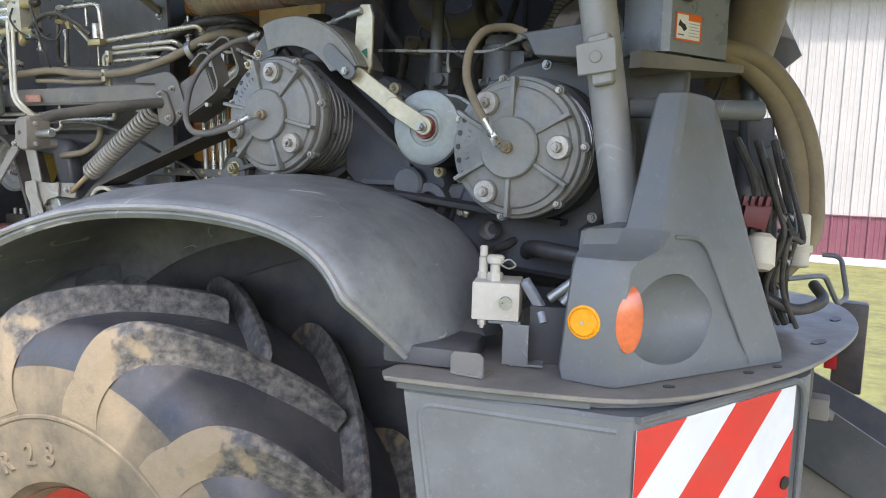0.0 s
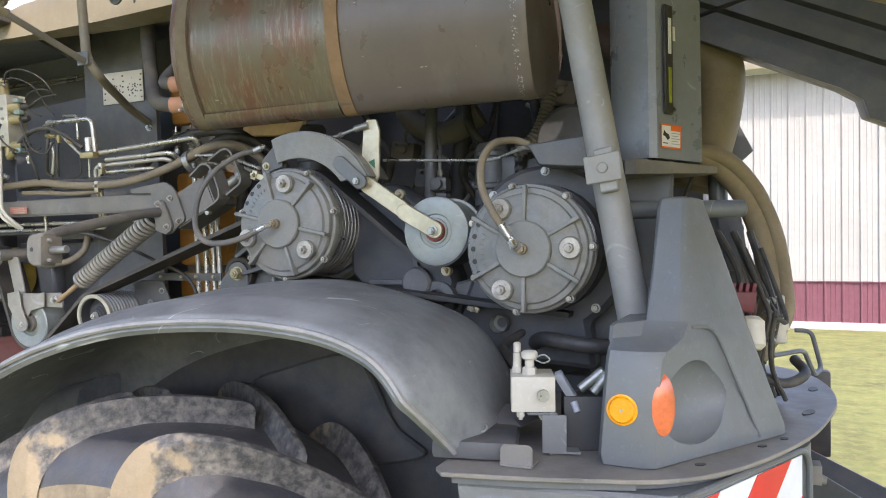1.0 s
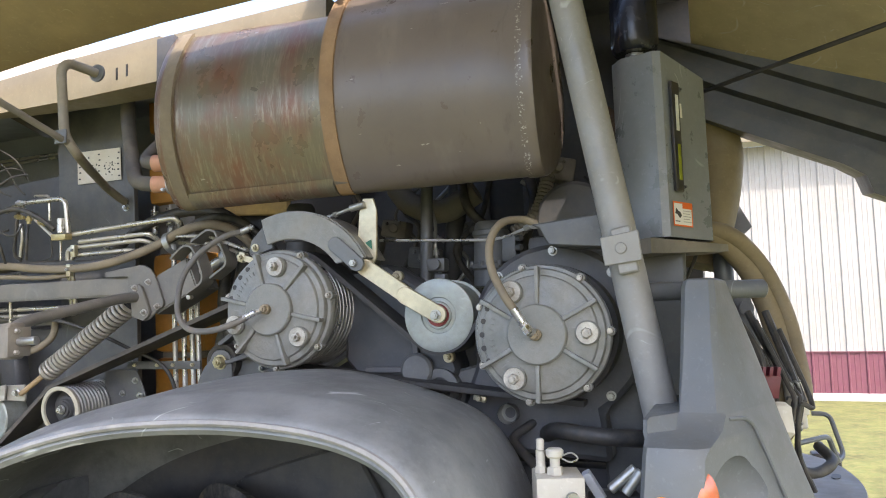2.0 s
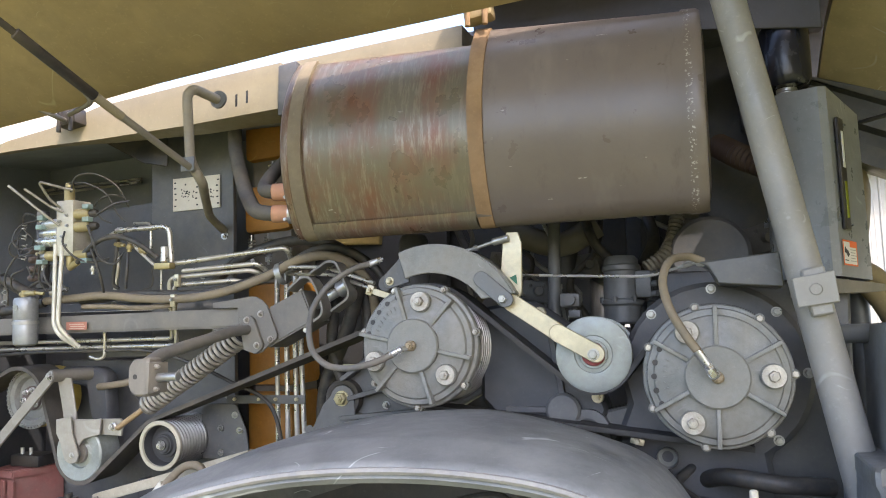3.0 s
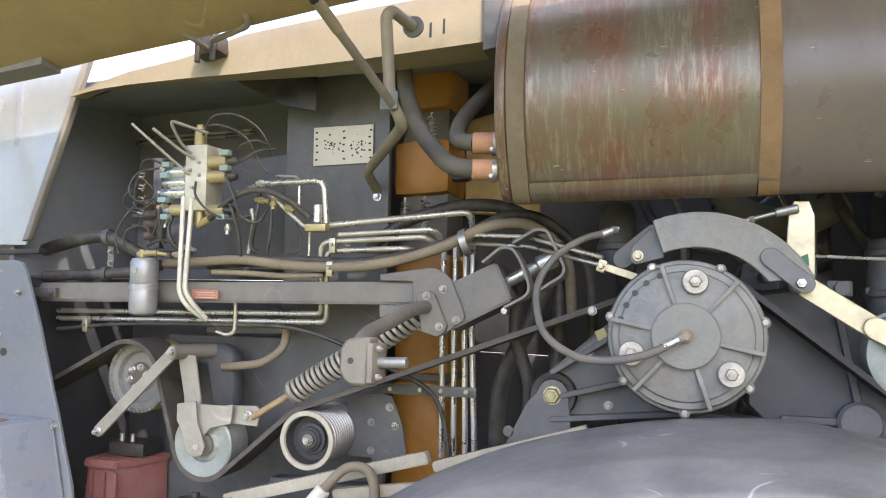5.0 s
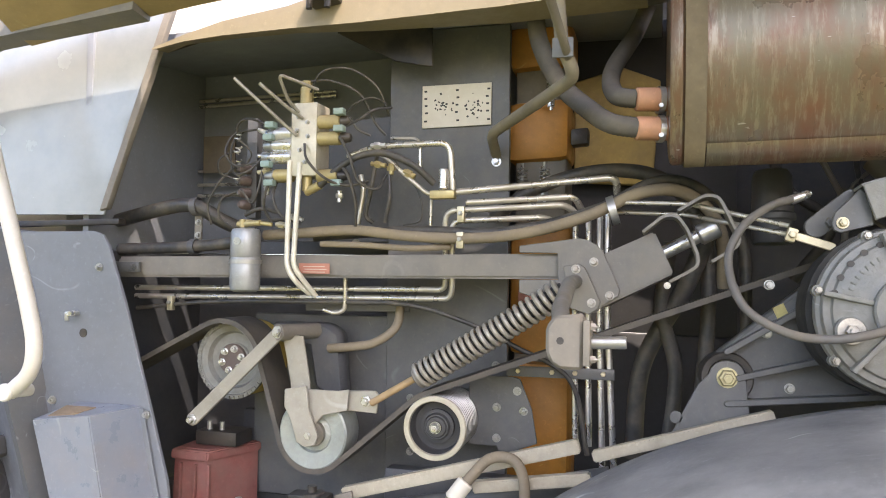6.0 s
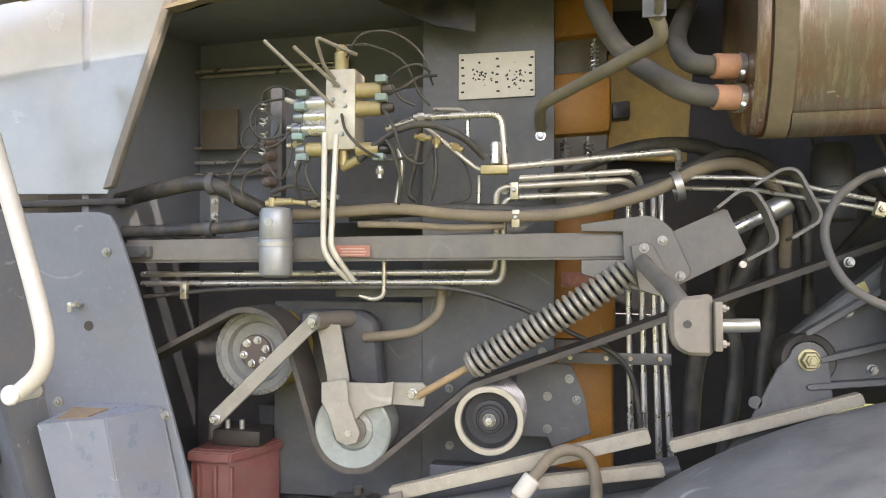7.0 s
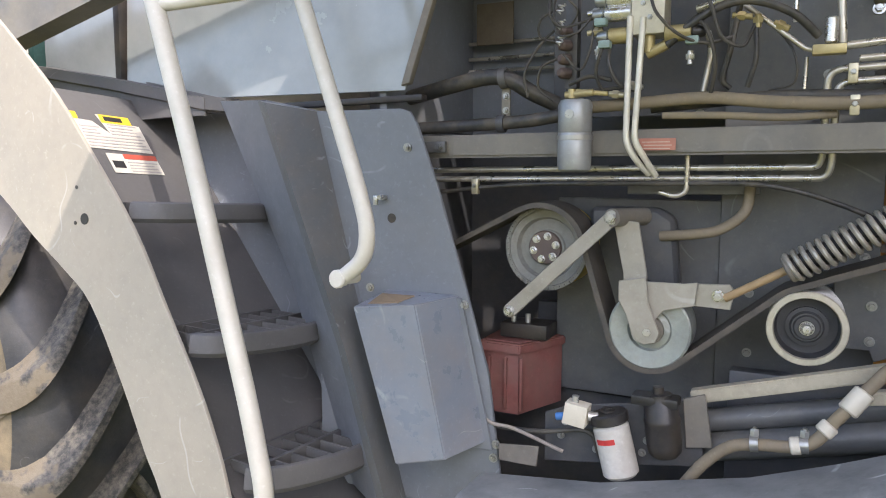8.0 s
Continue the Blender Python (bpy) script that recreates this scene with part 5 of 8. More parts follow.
part("tag", slab(B(), [(0.055, 0.270), (0.068, 0.270), (0.066, 0.302), (0.055, 0.302)], 0.0008, RM, 0), MATS["white_label"], res, "small white tag")

# block arm from the strut to the right clutch
ba = thing("hose_bracket", (-0.5, 1.47, 1.87), "dark grey pressed steel hose bracket on the strut", "bracket")
t = B()
plate(t, [(-0.590, 1.917), (-0.572, 1.907), (-0.553, 1.871), (-0.430, 1.860), (-0.435, 1.932)], 1.44, 1.52, 0.003)
part("arm", t, PAINT, ba)
t = B()
hexa(t, (-0.578, 1.46, 1.916), (-1, 0, 0.1), 0.014, 0.016)
part("fitting", t, STEEL, ba)


def single(name, label, category, bm, material, group=""):
    return solo(name, bm, material, label, category, "", group)


# grease line to the right clutch
gl = thing("grease_hose", (-0.6, 1.4, 1.9), "tan braided grease hose with steel end fittings at a clutch hub", "hose", "grease hoses")
pts = smooth([(-0.580, 1.46, 1.920), (-0.612, 1.445, 1.930), (-0.645, 1.40, 1.918), (-0.660, 1.365, 1.875), (-0.648, 1.33, 1.818), (-0.620, 1.315, 1.765), (-0.600, 1.315, 1.735)], 8)
part("line", sweep(B(), pts, 0.0085, 12), HOSE_T, gl)
t = B()
rod(t, (-0.601, 1.315, 1.737), (-0.580, 1.318, 1.703), 0.0095, 0.008, seg=14, bev=0.001)
hexa(t, (-0.584, 1.317, 1.708), (0.6, 0, -0.9), 0.017, 0.012)
part("end_fitting", t, STEEL, gl)
t = B()
rod(t, (-0.575, 1.318, 1.694), (-0.567, 1.36, 1.685), 0.010, seg=14)
hexa(t, (-0.572, 1.318, 1.690), (-0.5, -0.2, 0.8), 0.017, 0.016)
part("elbow", t, STEEL, gl)
gl2 = thing("grease_hose", (-1.4, 1.4, 1.75), "grey rubber grease hose looping in front of a clutch", "hose", "grease hoses")
pts = smooth([(-1.372, 1.51, 1.956), (-1.41, 1.49, 1.942), (-1.462, 1.46, 1.90), (-1.490, 1.43, 1.835), (-1.470, 1.39, 1.755), (-1.41, 1.35, 1.712), (-1.345, 1.335, 1.703), (-1.28, 1.335, 1.715), (-1.240, 1.345, 1.733)], 8)
part("line", sweep(B(), pts, 0.0075, 12), mat("grey_hose", (0.13, 0.125, 0.115), 0.6, dust=0.4), gl2)
t = B()
rod(t, (-1.378, 1.512, 1.953), (-1.350, 1.516, 1.964), 0.009, seg=12)
hexa(t, (-1.352, 1.516, 1.963), (0.9, 0.05, 0.35), 0.014, 0.012)
part("end_fitting", t, STEEL, gl2)
t = B()
rod(t, (-1.246, 1.344, 1.731), (-1.222, 1.352, 1.744), 0.008, seg=12)
rod(t, (-1.222, 1.352, 1.744), (-1.209, 1.372, 1.750), 0.006, seg=12)
part("elbow", t, STEEL, gl2)

# ---- engine bay furniture ----
t = B()
lathe(t, [(0, 0), (0.044, 0), (0.048, 0.004), (0.048, 0.045), (0.054, 0.050), (0.054, 0.060), (0.048, 0.064), (0.046, 0.135), (0.050, 0.139), (0.050, 0.150), (0.045, 0.154), (0.043, 0.168), (0.036, 0.176), (0, 0.180)], (-0.782, 1.80, 1.80), (0, 0, 1), 32)
pump_ = part("pump", t, PAINT, bay, "upright cylindrical pump")
for a in (20, 75, 130, 200, 255, 310):
    t = B()
    c = Vector((-0.782 + 0.053 * math.cos(radians(a)), 1.80 + 0.053 * math.sin(radians(a)), 1.855))
    rod(t, c, c + Vector((0, 0, 0.014)), 0.006, seg=8)
    part("bolt", t, PAINT, pump_)
t = B()
box(t, (-0.725, 1.79, 1.90), (0.04, 0.05, 0.07), bev=0.008)
for z in (1.875, 1.90, 1.925):
    rod(t, (-0.708, 1.775, z), (-0.69, 1.765, z), 0.008, seg=10)
part("outlet", t, PAINT, pump_)
t = B()
lathe(t, [(0, 0), (0.040, 0), (0.044, 0.006), (0.044, 0.05), (0.049, 0.054), (0.049, 0.066), (0.044, 0.07), (0.042, 0.15), (0.034, 0.165), (0, 0.168)], (-1.365, 1.80, 1.90), (0, 0, 1), 28)
part("pump", t, PAINT_D, bay, "second pump behind the carrier")
random.seed(23)
for k in range(15):
    x = -1.28 + k * 0.068
    y = 1.86 + 0.22 * random.random()
    z = 1.72 + 0.12 * random.random()
    p = [(x, y, z)]
    for q in range(3):
        p.append((x + random.uniform(-0.10, 0.10), y + random.uniform(-0.06, 0.06), z + 0.13 * (q + 1) + random.uniform(-0.03, 0.03)))
    r = random.choice((0.005, 0.007, 0.010, 0.014, 0.018))
    part("engine_line", sweep(B(), smooth(p, 6), r, 10), random.choice((HOSE, HOSE, PAINT_B, PAINT_D, STEEL_D)), bay)
    if k % 2:
        c = Vector(p[1])
        part("line_clamp", lathe(B(), [(r, -0.007), (r + 0.004, -0.007), (r + 0.004, 0.007), (r, 0.007)], c, Vector(p[2]) - Vector(p[0]), 16), STEEL_D if k % 3 else ZINC, bay)
for x, y, z in ((-1.03, 1.95, 1.90), (-0.70, 2.02, 1.83), (-0.42, 1.95, 2.02), (-1.15, 2.02, 2.0), (-0.62, 1.95, 2.13), (-0.90, 2.05, 1.98)):
    t = B()
    box(t, (x, y, z), (0.06 + 0.04 * random.random(), 0.06, 0.05 + 0.03 * random.random()), rot=(0, random.uniform(-20, 20), random.uniform(-20, 20)), bev=0.008)
    rod(t, (x, y - 0.03, z), (x + 0.01, y - 0.055, z), 0.014, seg=14, bev=0.002)
    for d in (-0.022, 0.022):
        hexa(t, (x + d, y - 0.03, z + 0.018), (0, -1, 0), 0.010, 0.007)
    part("engine_bracket", t, PAINT if z < 2 else PAINT_B, bay)
t = B()
rod(t, (-0.947, 1.76, 2.15), (-0.956, 1.75, 1.55), 0.017, seg=16)
part("standpipe", t, PAINT, bay)
t = B()
sweep(t, resample(smooth([(-0.630, 1.87, 2.14), (-0.640, 1.85, 2.06), (-0.665, 1.82, 1.985), (-0.72, 1.80, 1.94)], 10), 0.006), 0.017, 14, ridge=0.004)
part("corrugated_hose", t, PAINT_B, bay)
t = B()
rod(t, (-0.56, 1.92, 1.97), (-0.56, 1.80, 1.97), 0.10, seg=40, bev=0.01)
box(t, (-0.55, 1.86, 1.84), (0.26, 0.16, 0.18), bev=0.02)
part("turbo_housing", t, PAINT_D, bay)
t = B()
plate(t, [(-0.90, 1.52), (-0.86, 1.50), (-0.80, 1.50), (-0.62, 1.56), (-0.60, 1.62), (-0.66, 1.64), (-0.80, 1.60), (-0.87, 1.60)], 1.575, 1.62, 0.006)
lathe(t, [(0.028, -0.014), (0.046, -0.014), (0.048, -0.010), (0.048, 0.03), (0.028, 0.03), (0.028, -0.014)], (-0.845, 1.575, 1.555), (0, -1, 0), 32)
part("lower_arm", t, PAINT, bay)
t = B()
lathe(t, [(0, 0.01), (0.02, 0.01), (0.026, 0.004), (0.026, -0.02)], (-0.845, 1.575, 1.555), (0, -1, 0), 28)
part("bearing", t, PAINT_D, bay)
t = B()
box(t, (-0.735, 1.51, 1.54), (0.03, 0.012, 0.014), rot=(0, 15, 0))
hexa(t, (-0.735, 1.504, 1.54), (0, -1, 0), 0.012, 0.01)
part("zinc_clip", t, ZINC, bay, "yellow zinc clip")
t = B()
lathe(t, [(0.012, 0.0), (0.020, 0.0), (0.022, 0.004), (0.022, 0.03)], (-0.675, 1.545, 1.505), (0, -1, 0), 24)
part("open_stub", t, CAST, bay)
t = B()
box(t, (-0.902, 1.71, 1.86), (0.05, 0.04, 0.035), bev=0.006)
rod(t, (-0.90, 1.70, 1.86), (-0.90, 1.675, 1.86), 0.014)
box(t, (-0.89, 1.70, 1.825), (0.03, 0.03, 0.02), bev=0.004)
part("sensor", t, PAINT, bay)
for a, b, c, d, e, f in ((-1.62, -0.93, 2.3, 2.8, 1.45, 2.5), (-0.81, -0.25, 2.3, 2.8, 1.35, 2.5), (-0.95, -0.79, 2.32, 2.8, 1.35, 1.80), (-0.95, -0.79, 2.32, 2.8, 1.96, 2.5)):
    t = B()
    box(t, ((a + b) / 2, (c + d) / 2, (e + f) / 2), (b - a, d - c, f - e), bev=0.01)
    part("block_casting", t, PAINT_D, bay)
t = B()
sweep(t, smooth([(-1.08, 2.1, 1.45), (-0.98, 2.05, 1.9), (-0.93, 2.0, 2.2)], 8), 0.03, 14)
part("coolant_pipe", t, PAINT_D, bay)
t = B()
sweep(t, smooth([(-1.12, 1.95, 2.12), (-1.06, 1.93, 2.06), (-0.95, 1.9, 2.03), (-0.85, 1.9, 2.08)], 8), 0.035, 14)
part("intake_pipe", t, PAINT_B, bay)
t = B()
sweep(t, smooth([(-0.62, 1.62, 1.44), (-0.56, 1.5, 1.475), (-0.46, 1.47, 1.47), (-0.36, 1.52, 1.46)], 8), 0.018, 12)
part("lower_hose", t, HOSE, bay)
t = B()
sweep(t, fillet([(-0.69, 1.64, 1.49), (-0.60, 1.60, 1.50), (-0.665, 1.50, 1.455), (-0.585, 1.38, 1.425), (-0.50, 1.30, 1.40)], 0.03), 0.010, 10)
part("feed_hose", t, HOSE, bay)
t = B()
sweep(t, resample(smooth([(-0.52, 2.0, 2.30), (-0.47, 1.9, 2.24), (-0.40, 1.86, 2.19), (-0.33, 1.9, 2.12)], 10), 0.007), 0.03, 16, ridge=0.005)
part("exhaust_flex", t, mat("brown_flex_pipe", (0.085, 0.05, 0.035), 0.6, dust=0.3), bay, "brown corrugated exhaust pipe")
t = B()
sweep(t, fillet([(-0.995, 1.55, 1.915), (-0.697, 1.55, 1.900), (-0.588, 1.50, 1.925)], 0.03), 0.0035, 8)
part("pull_rod", t, STEEL, bay, "thin bright pull rod")
t = B()
hexa(t, (-0.62, 1.515, 1.918), (0.1, -0.05, 0.03), 0.012, 0.02)
part("rod_nut", t, STEEL_D, bay)

# casting that carries the left clutch, with its pivot and foot
cb = thing("clutch_carrier", (-1.35, 1.65, 1.45), "grey cast carrier arm with pivot nut behind a clutch", "bracket")
PX, PZ = -1.48, 1.617
t = B()
plate(t, [(PX - 0.02, PZ + 0.045), (-1.30, 1.83), (-1.16, 1.86), (-1.06, 1.66), (-1.20, 1.58), (PX + 0.01, PZ - 0.046)], 1.60, 1.66, 0.006)
part("web", t, PAINT, cb)
for a, b in (((PX, PZ + 0.05), (-1.27, 1.80)), ((PX, PZ - 0.05), (-1.16, 1.60)), ((PX + 0.02, PZ), (-1.15, 1.70))):
    t = B()
    plate(t, bar(a, b, 0.012), 1.570, 1.606)
    part("rib", t, PAINT, cb)
t = B()
lathe(t, [(0.036, 0.02), (0.047, 0.022), (0.050, 0.018), (0.050, -0.06), (0.036, -0.06), (0.036, 0.02)], (PX, 1.60, PZ), (0, -1, 0), 36)
part("bearing_ring", t, BLACK, cb)
t = B()
plate(t, [(-1.66, 1.40), (-1.585, 1.50), (-1.535, 1.60)] + arc(PX, PZ, 0.034, 170, 10, 8) + [(-1.435, 1.50), (-1.43, 1.40)], 1.575, 1.583)
rod(t, (-1.575, 1.575, 1.535), (-1.575, 1.58, 1.535), 0.012)
part("foot_plate", t, PAINT, cb)
t = B()
hexa(t, (PX, 1.575, PZ), (0, -1, 0), 0.030, 0.014, 0.020)
hexa(t, (PX, 1.558, PZ), (0, -1, 0), 0.018, 0.006)
part("pivot_nut", t, mat("yellow_nut", (0.46, 0.42, 0.26), 0.35, 0.7, dust=0.4), cb, "yellow zinc pivot nut")
for p in ((-1.405, 1.705), (-1.365, 1.60), (-1.32, 1.52), (-1.40, 1.80)):
    t = B()
    hexa(t, (p[0], 1.60, p[1]), (0, -1, 0), 0.014, 0.010, 0.010)
    part("bolt", t, STEEL_D, cb)
t = B()
plate(t, [(-1.395, 1.755), (-1.375, 1.765), (-1.362, 1.735), (-1.382, 1.725)], 1.596, 1.598, 0)
part("sticker", t, mat("yellow_tag", (0.42, 0.36, 0.14), 0.5), cb, "small yellowed tag")
t = B()
plate(t, bar((-1.330, 1.905), (-1.27, 1.955), 0.04), 1.515, 1.53)
hexa(t, (-1.306, 1.515, 1.913), (0, -1, 0), 0.018, 0.010)
part("upper_lug", t, PAINT, cb)
t = B()
box(t, (-1.372, 1.52, 1.89), (0.018, 0.02, 0.026), rot=(0, 20, 0))
plate(t, bar((-1.36, 1.886), (-1.305, 1.868), 0.016), 1.512, 1.518)
hexa(t, (-1.372, 1.51, 1.89), (0, -1, 0), 0.012, 0.008)
part("zinc_fitting", t, ZINC, cb)

# ---- right rear: ducts and hoses behind the housing ----
DUCT = mat("dusty_tan_duct", (0.24, 0.19, 0.115), 0.6, dust=0.5, dcol=(0.30, 0.24, 0.15))
dc = thing("intake_duct", (-0.2, 2.1, 1.6), "dusty tan intake duct bending down behind the oil reservoir", "duct")
part("elbow", sweep(B(), smooth([(-0.40, 2.12, 2.30), (-0.27, 2.12, 2.285), (-0.20, 2.13, 2.20), (-0.205, 2.12, 2.08), (-0.235, 2.11, 1.95), (-0.26, 2.1, 1.85)], 8), 0.070, 24), DUCT, dc)
part("band", sweep(B(), smooth([(-0.203, 2.127, 2.155), (-0.203, 2.125, 2.125)], 3), 0.073, 24), DUCT, dc)
t = B()
plate(t, [(-0.166, 2.10), (-0.105, 1.975), (-0.19, 1.90), (-0.24, 1.98)], 2.30, 2.31)
part("flap", t, PAINT, dc)
for k, (dx, r) in enumerate(((0.0, 0.030), (0.035, 0.022))):
    hs = sweep(B(), smooth([(-0.34, 1.86, 1.93), (-0.235 + dx, 1.90, 1.925), (-0.15 + dx, 1.97, 1.85), (-0.095 + dx, 2.0, 1.73), (-0.072 + dx, 1.97, 1.60), (-0.075 + dx, 1.90, 1.50), (-0.11, 1.85, 1.40)], 8), r, 16)
    single("large_hose", "thick dusty tan rubber hose curving down behind the lamp housing", "hose", hs, DUCT, "large rear hoses")
wires = thing("wiring_loom", (-0.1, 1.7, 1.35), "bundle of black wires, plugs and pipes beside the lamp housing", "cables")
random.seed(5)
for k in range(9):
    x0, y0 = -0.16 + 0.012 * k, 1.66 + 0.02 * (k % 4)
    p = [(x0 - 0.03, y0 + 0.06, 1.72 - 0.02 * (k % 3)), (x0 + 0.02, y0, 1.62 - 0.012 * k), (x0 + 0.015 + random.uniform(-0.02, 0.02), y0 - 0.02, 1.52), (x0 + random.uniform(-0.02, 0.02), y0, 1.42), (x0 + 0.02, y0 + 0.05, 1.33)]
    part("wire", sweep(B(), smooth(p, 6), 0.0055 if k % 3 else 0.009, 8), HOSE, wires)
for z in (1.47, 1.50, 1.53, 1.56):
    t = B()
    coil(t, (-0.090, 1.66, z), (-0.062, 1.67, z + 0.004), 0.007, 0.0025, 2.2, 6, 10)
    part("zip_tie", t, STEEL_D, wires)
t = B()
box(t, (-0.135, 1.62, 1.565), (0.05, 0.03, 0.05), rot=(0, 10, 20), bev=0.004)
for k in range(4):
    box(t, (-0.155 + k * 0.014, 1.60, 1.595), (0.008, 0.02, 0.02), rot=(0, 10, 20), bev=0.002)
part("red_plug", t, mat("maroon_plug", (0.16, 0.025, 0.035), 0.45), wires, "dark red multi-pole plug")
t = B()
rod(t, (-0.115, 1.58, 1.46), (-0.118, 1.60, 1.53), 0.028, seg=20, bev=0.01)
part("cream_cap", t, CREAM, wires, "cream plastic cap")
t = B()
rod(t, (-0.055, 1.86, 1.44), (-0.060, 1.88, 1.56), 0.022, seg=18, bev=0.004)
rod(t, (-0.056, 1.86, 1.475), (-0.057, 1.86, 1.49), 0.028, seg=18)
part("cream_coupling", t, CREAM, wires, "cream pipe coupling")
t = B()
sweep(t, fillet([(-0.07, 1.72, 1.43), (0.0, 1.80, 1.435), (0.03, 1.9, 1.36), (0.05, 1.95, 1.37), (0.03, 2.0, 1.46), (-0.01, 2.0, 1.46)], 0.02), 0.006, 8)
part("bent_rod", t, BODY, wires)
t = B()
sweep(t, smooth([(-0.12, 1.68, 1.40), (-0.05, 1.70, 1.37), (0.0, 1.76, 1.385), (-0.02, 1.82, 1.41)], 8), 0.012, 10)
part("thick_wire", t, HOSE, wires)
t = B()
box(t, (-0.16, 1.98, 1.70), (0.06, 0.05, 0.16), rot=(0, -8, 0), bev=0.006)
rod(t, (-0.15, 1.95, 1.73), (-0.15, 1.93, 1.73), 0.018)
part("valve", t, PAINT_D, wires)
t = B()
rod(t, (-0.19, 2.0, 1.30), (-0.20, 2.02, 1.95), 0.025, seg=16)
part("upright", t, BODY, wires)
t = B()
plate(t, [(-0.62, 1.30), (-0.10, 1.30), (-0.14, 1.75), (-0.62, 1.80)], 2.10, 2.14, 0.004)
part("backing", t, PAINT_D, wires)

# ---- raised rear hood ----
hood = thing("rear_hood", (0.2, 2.0, 2.1), "raised rear hood with dark frame edge and tan inner skin", "hood")
def line_z(x):
    return 2.229 - 0.47 * (x + 0.2)
t = B()
loft(t, [[(x, 1.98, line_z(x) - d), (x, 1.98, line_z(x) + 0.055), (x, 2.03, line_z(x) + 0.06), (x, 2.03, line_z(x) + 0.105), (x, 1.99, line_z(x) + 0.11), (x, 1.99, line_z(x) + 0.15), (x, 2.03, line_z(x) + 0.155), (x, 2.03, line_z(x) + 0.195), (x, 2.00, line_z(x) + 0.20), (x, 2.00, line_z(x) + 0.235 + 0.1 * x), (x, 2.10, line_z(x) + 0.25 + 0.1 * x), (x, 2.14, line_z(x) + 0.16), (x, 2.14, line_z(x) + 0.02 - d)] for x, d in ((-0.45, 0), (-0.1, 0), (0.10, 0), (0.15, 0.01), (0.165, 0.05), (0.6, 0.05), (1.2, 0.05))])
part("edge_frame", t, PAINT_D, hood)
t = B()
loft(t, [[(x, 2.06, line_z(x) + 0.22 + 0.1 * x), (x, 1.85, line_z(x) + 0.29), (x, 1.6, line_z(x) + 0.34), (x, 1.0, line_z(x) + 0.42), (x, 0.3, line_z(x) + 0.50), (x, -0.25, line_z(x) + 0.54), (x, -0.25, line_z(x) + 0.57), (x, 0.3, line_z(x) + 0.53), (x, 1.0, line_z(x) + 0.45), (x, 1.6, line_z(x) + 0.37), (x, 1.85, line_z(x) + 0.32), (x, 2.07, line_z(x) + 0.24 + 0.1 * x)] for x in (-0.25, 0.2, 0.7, 1.2)])
# paler than TAN_D: light bounced up from the ground is put into the colour
part("skin", t, mat("bounce_lit_dusty_panel", (0.46, 0.385, 0.25), 0.6, dust=0.45, dcol=(0.38, 0.32, 0.22), var=0.18, scale=2.5, scratch=0.5), hood, "dusty tan inner skin with bounced light put into its pale colour")
t = B()
rod(t, (-0.28, 1.90, 2.28), (0.35, 1.45, 2.32), 0.006, seg=8)
part("stay_cable", t, BLACK, hood)
t = B()
plate(t, [(-0.75, 2.0), (-0.25, 2.0), (-0.19, 2.30), (-0.02, 2.45), (-0.02, 3.0), (-0.75, 3.0)], 2.12, 2.16)
part("hinge_post", t, PAINT_D, hood)

t = ribbon(B(), [(-1.25, 1.612), (-0.94, 1.574), (-0.69, 1.550), (-0.50, 1.532)], 1.495, 1.545, 0.012)
single("cross_belt", "black rubber belt slanting down behind the fender", "belt", t, BELT)

FRONT[0] = True
# ---- left service bay: beam, tilt cylinder, latch ----
fb = thing("frame_beam", (-2.4, 1.665, 1.83), "dusty grey square steel beam across the service bay", "beam")
t = B()
loft(t, [[(-3.02, 1.64, 1.822), (-3.02, 1.64, 1.878), (-3.02, 1.69, 1.878), (-3.02, 1.69, 1.822)], [(-1.785, 1.64, 1.824), (-1.785, 1.64, 1.882), (-1.785, 1.69, 1.882), (-1.785, 1.69, 1.824)]])
bmesh.ops.bevel(t, geom=t.edges[:], offset=0.006, segments=2, affect="EDGES")
part("tube", t, TAUPE, fb)
t = B()
box(t, (-2.43, 1.6385, 1.852), (0.085, 0.001, 0.026), bev=0)
lb = part("label", t, mat("faded_red_label", (0.40, 0.17, 0.12), 0.6, var=0.2), fb, "faded red and white label")
for k in range(3):
    t = B()
    box(t, (-2.43 + 0.004 * (k % 2), 1.6376, 1.857 - k * 0.007), (0.060, 0.0006, 0.0018), bev=0)
    part("text_bar", t, mat("pale_print", (0.5, 0.42, 0.33), 0.6), lb)
t = B()
box(t, (-3.0, 1.63, 1.85), (0.12, 0.012, 0.028), bev=0.002)
hexa(t, (-2.955, 1.624, 1.85), (0, -1, 0), 0.016, 0.010)
part("end_strap", t, PAINT, fb)

tc = thing("tilt_linkage", (-1.75, 1.6, 1.8), "grey bolted gusset plate and square steel link box", "linkage")
FRONT[0] = False
t = B()
plate(t, [(-1.898, 1.876), (-1.772, 1.892), (-1.755, 1.890), (-1.735, 1.879), (-1.720, 1.864), (-1.686, 1.785), (-1.688, 1.772), (-1.709, 1.759), (-1.734, 1.737), (-1.750, 1.733), (-1.832, 1.756), (-1.896, 1.775), (-1.897, 1.803), (-1.812, 1.804), (-1.815, 1.860), (-1.897, 1.861)], 1.592, 1.599)
part("gusset", t, TAUPE, tc)
t = B()
plate(t, [(-1.801, 1.832), (-1.769, 1.838), (-1.756, 1.830), (-1.724, 1.759), (-1.729, 1.744), (-1.747, 1.732), (-1.785, 1.744)], 1.580, 1.5915)
part("front_plate", t, TAUPE, tc)
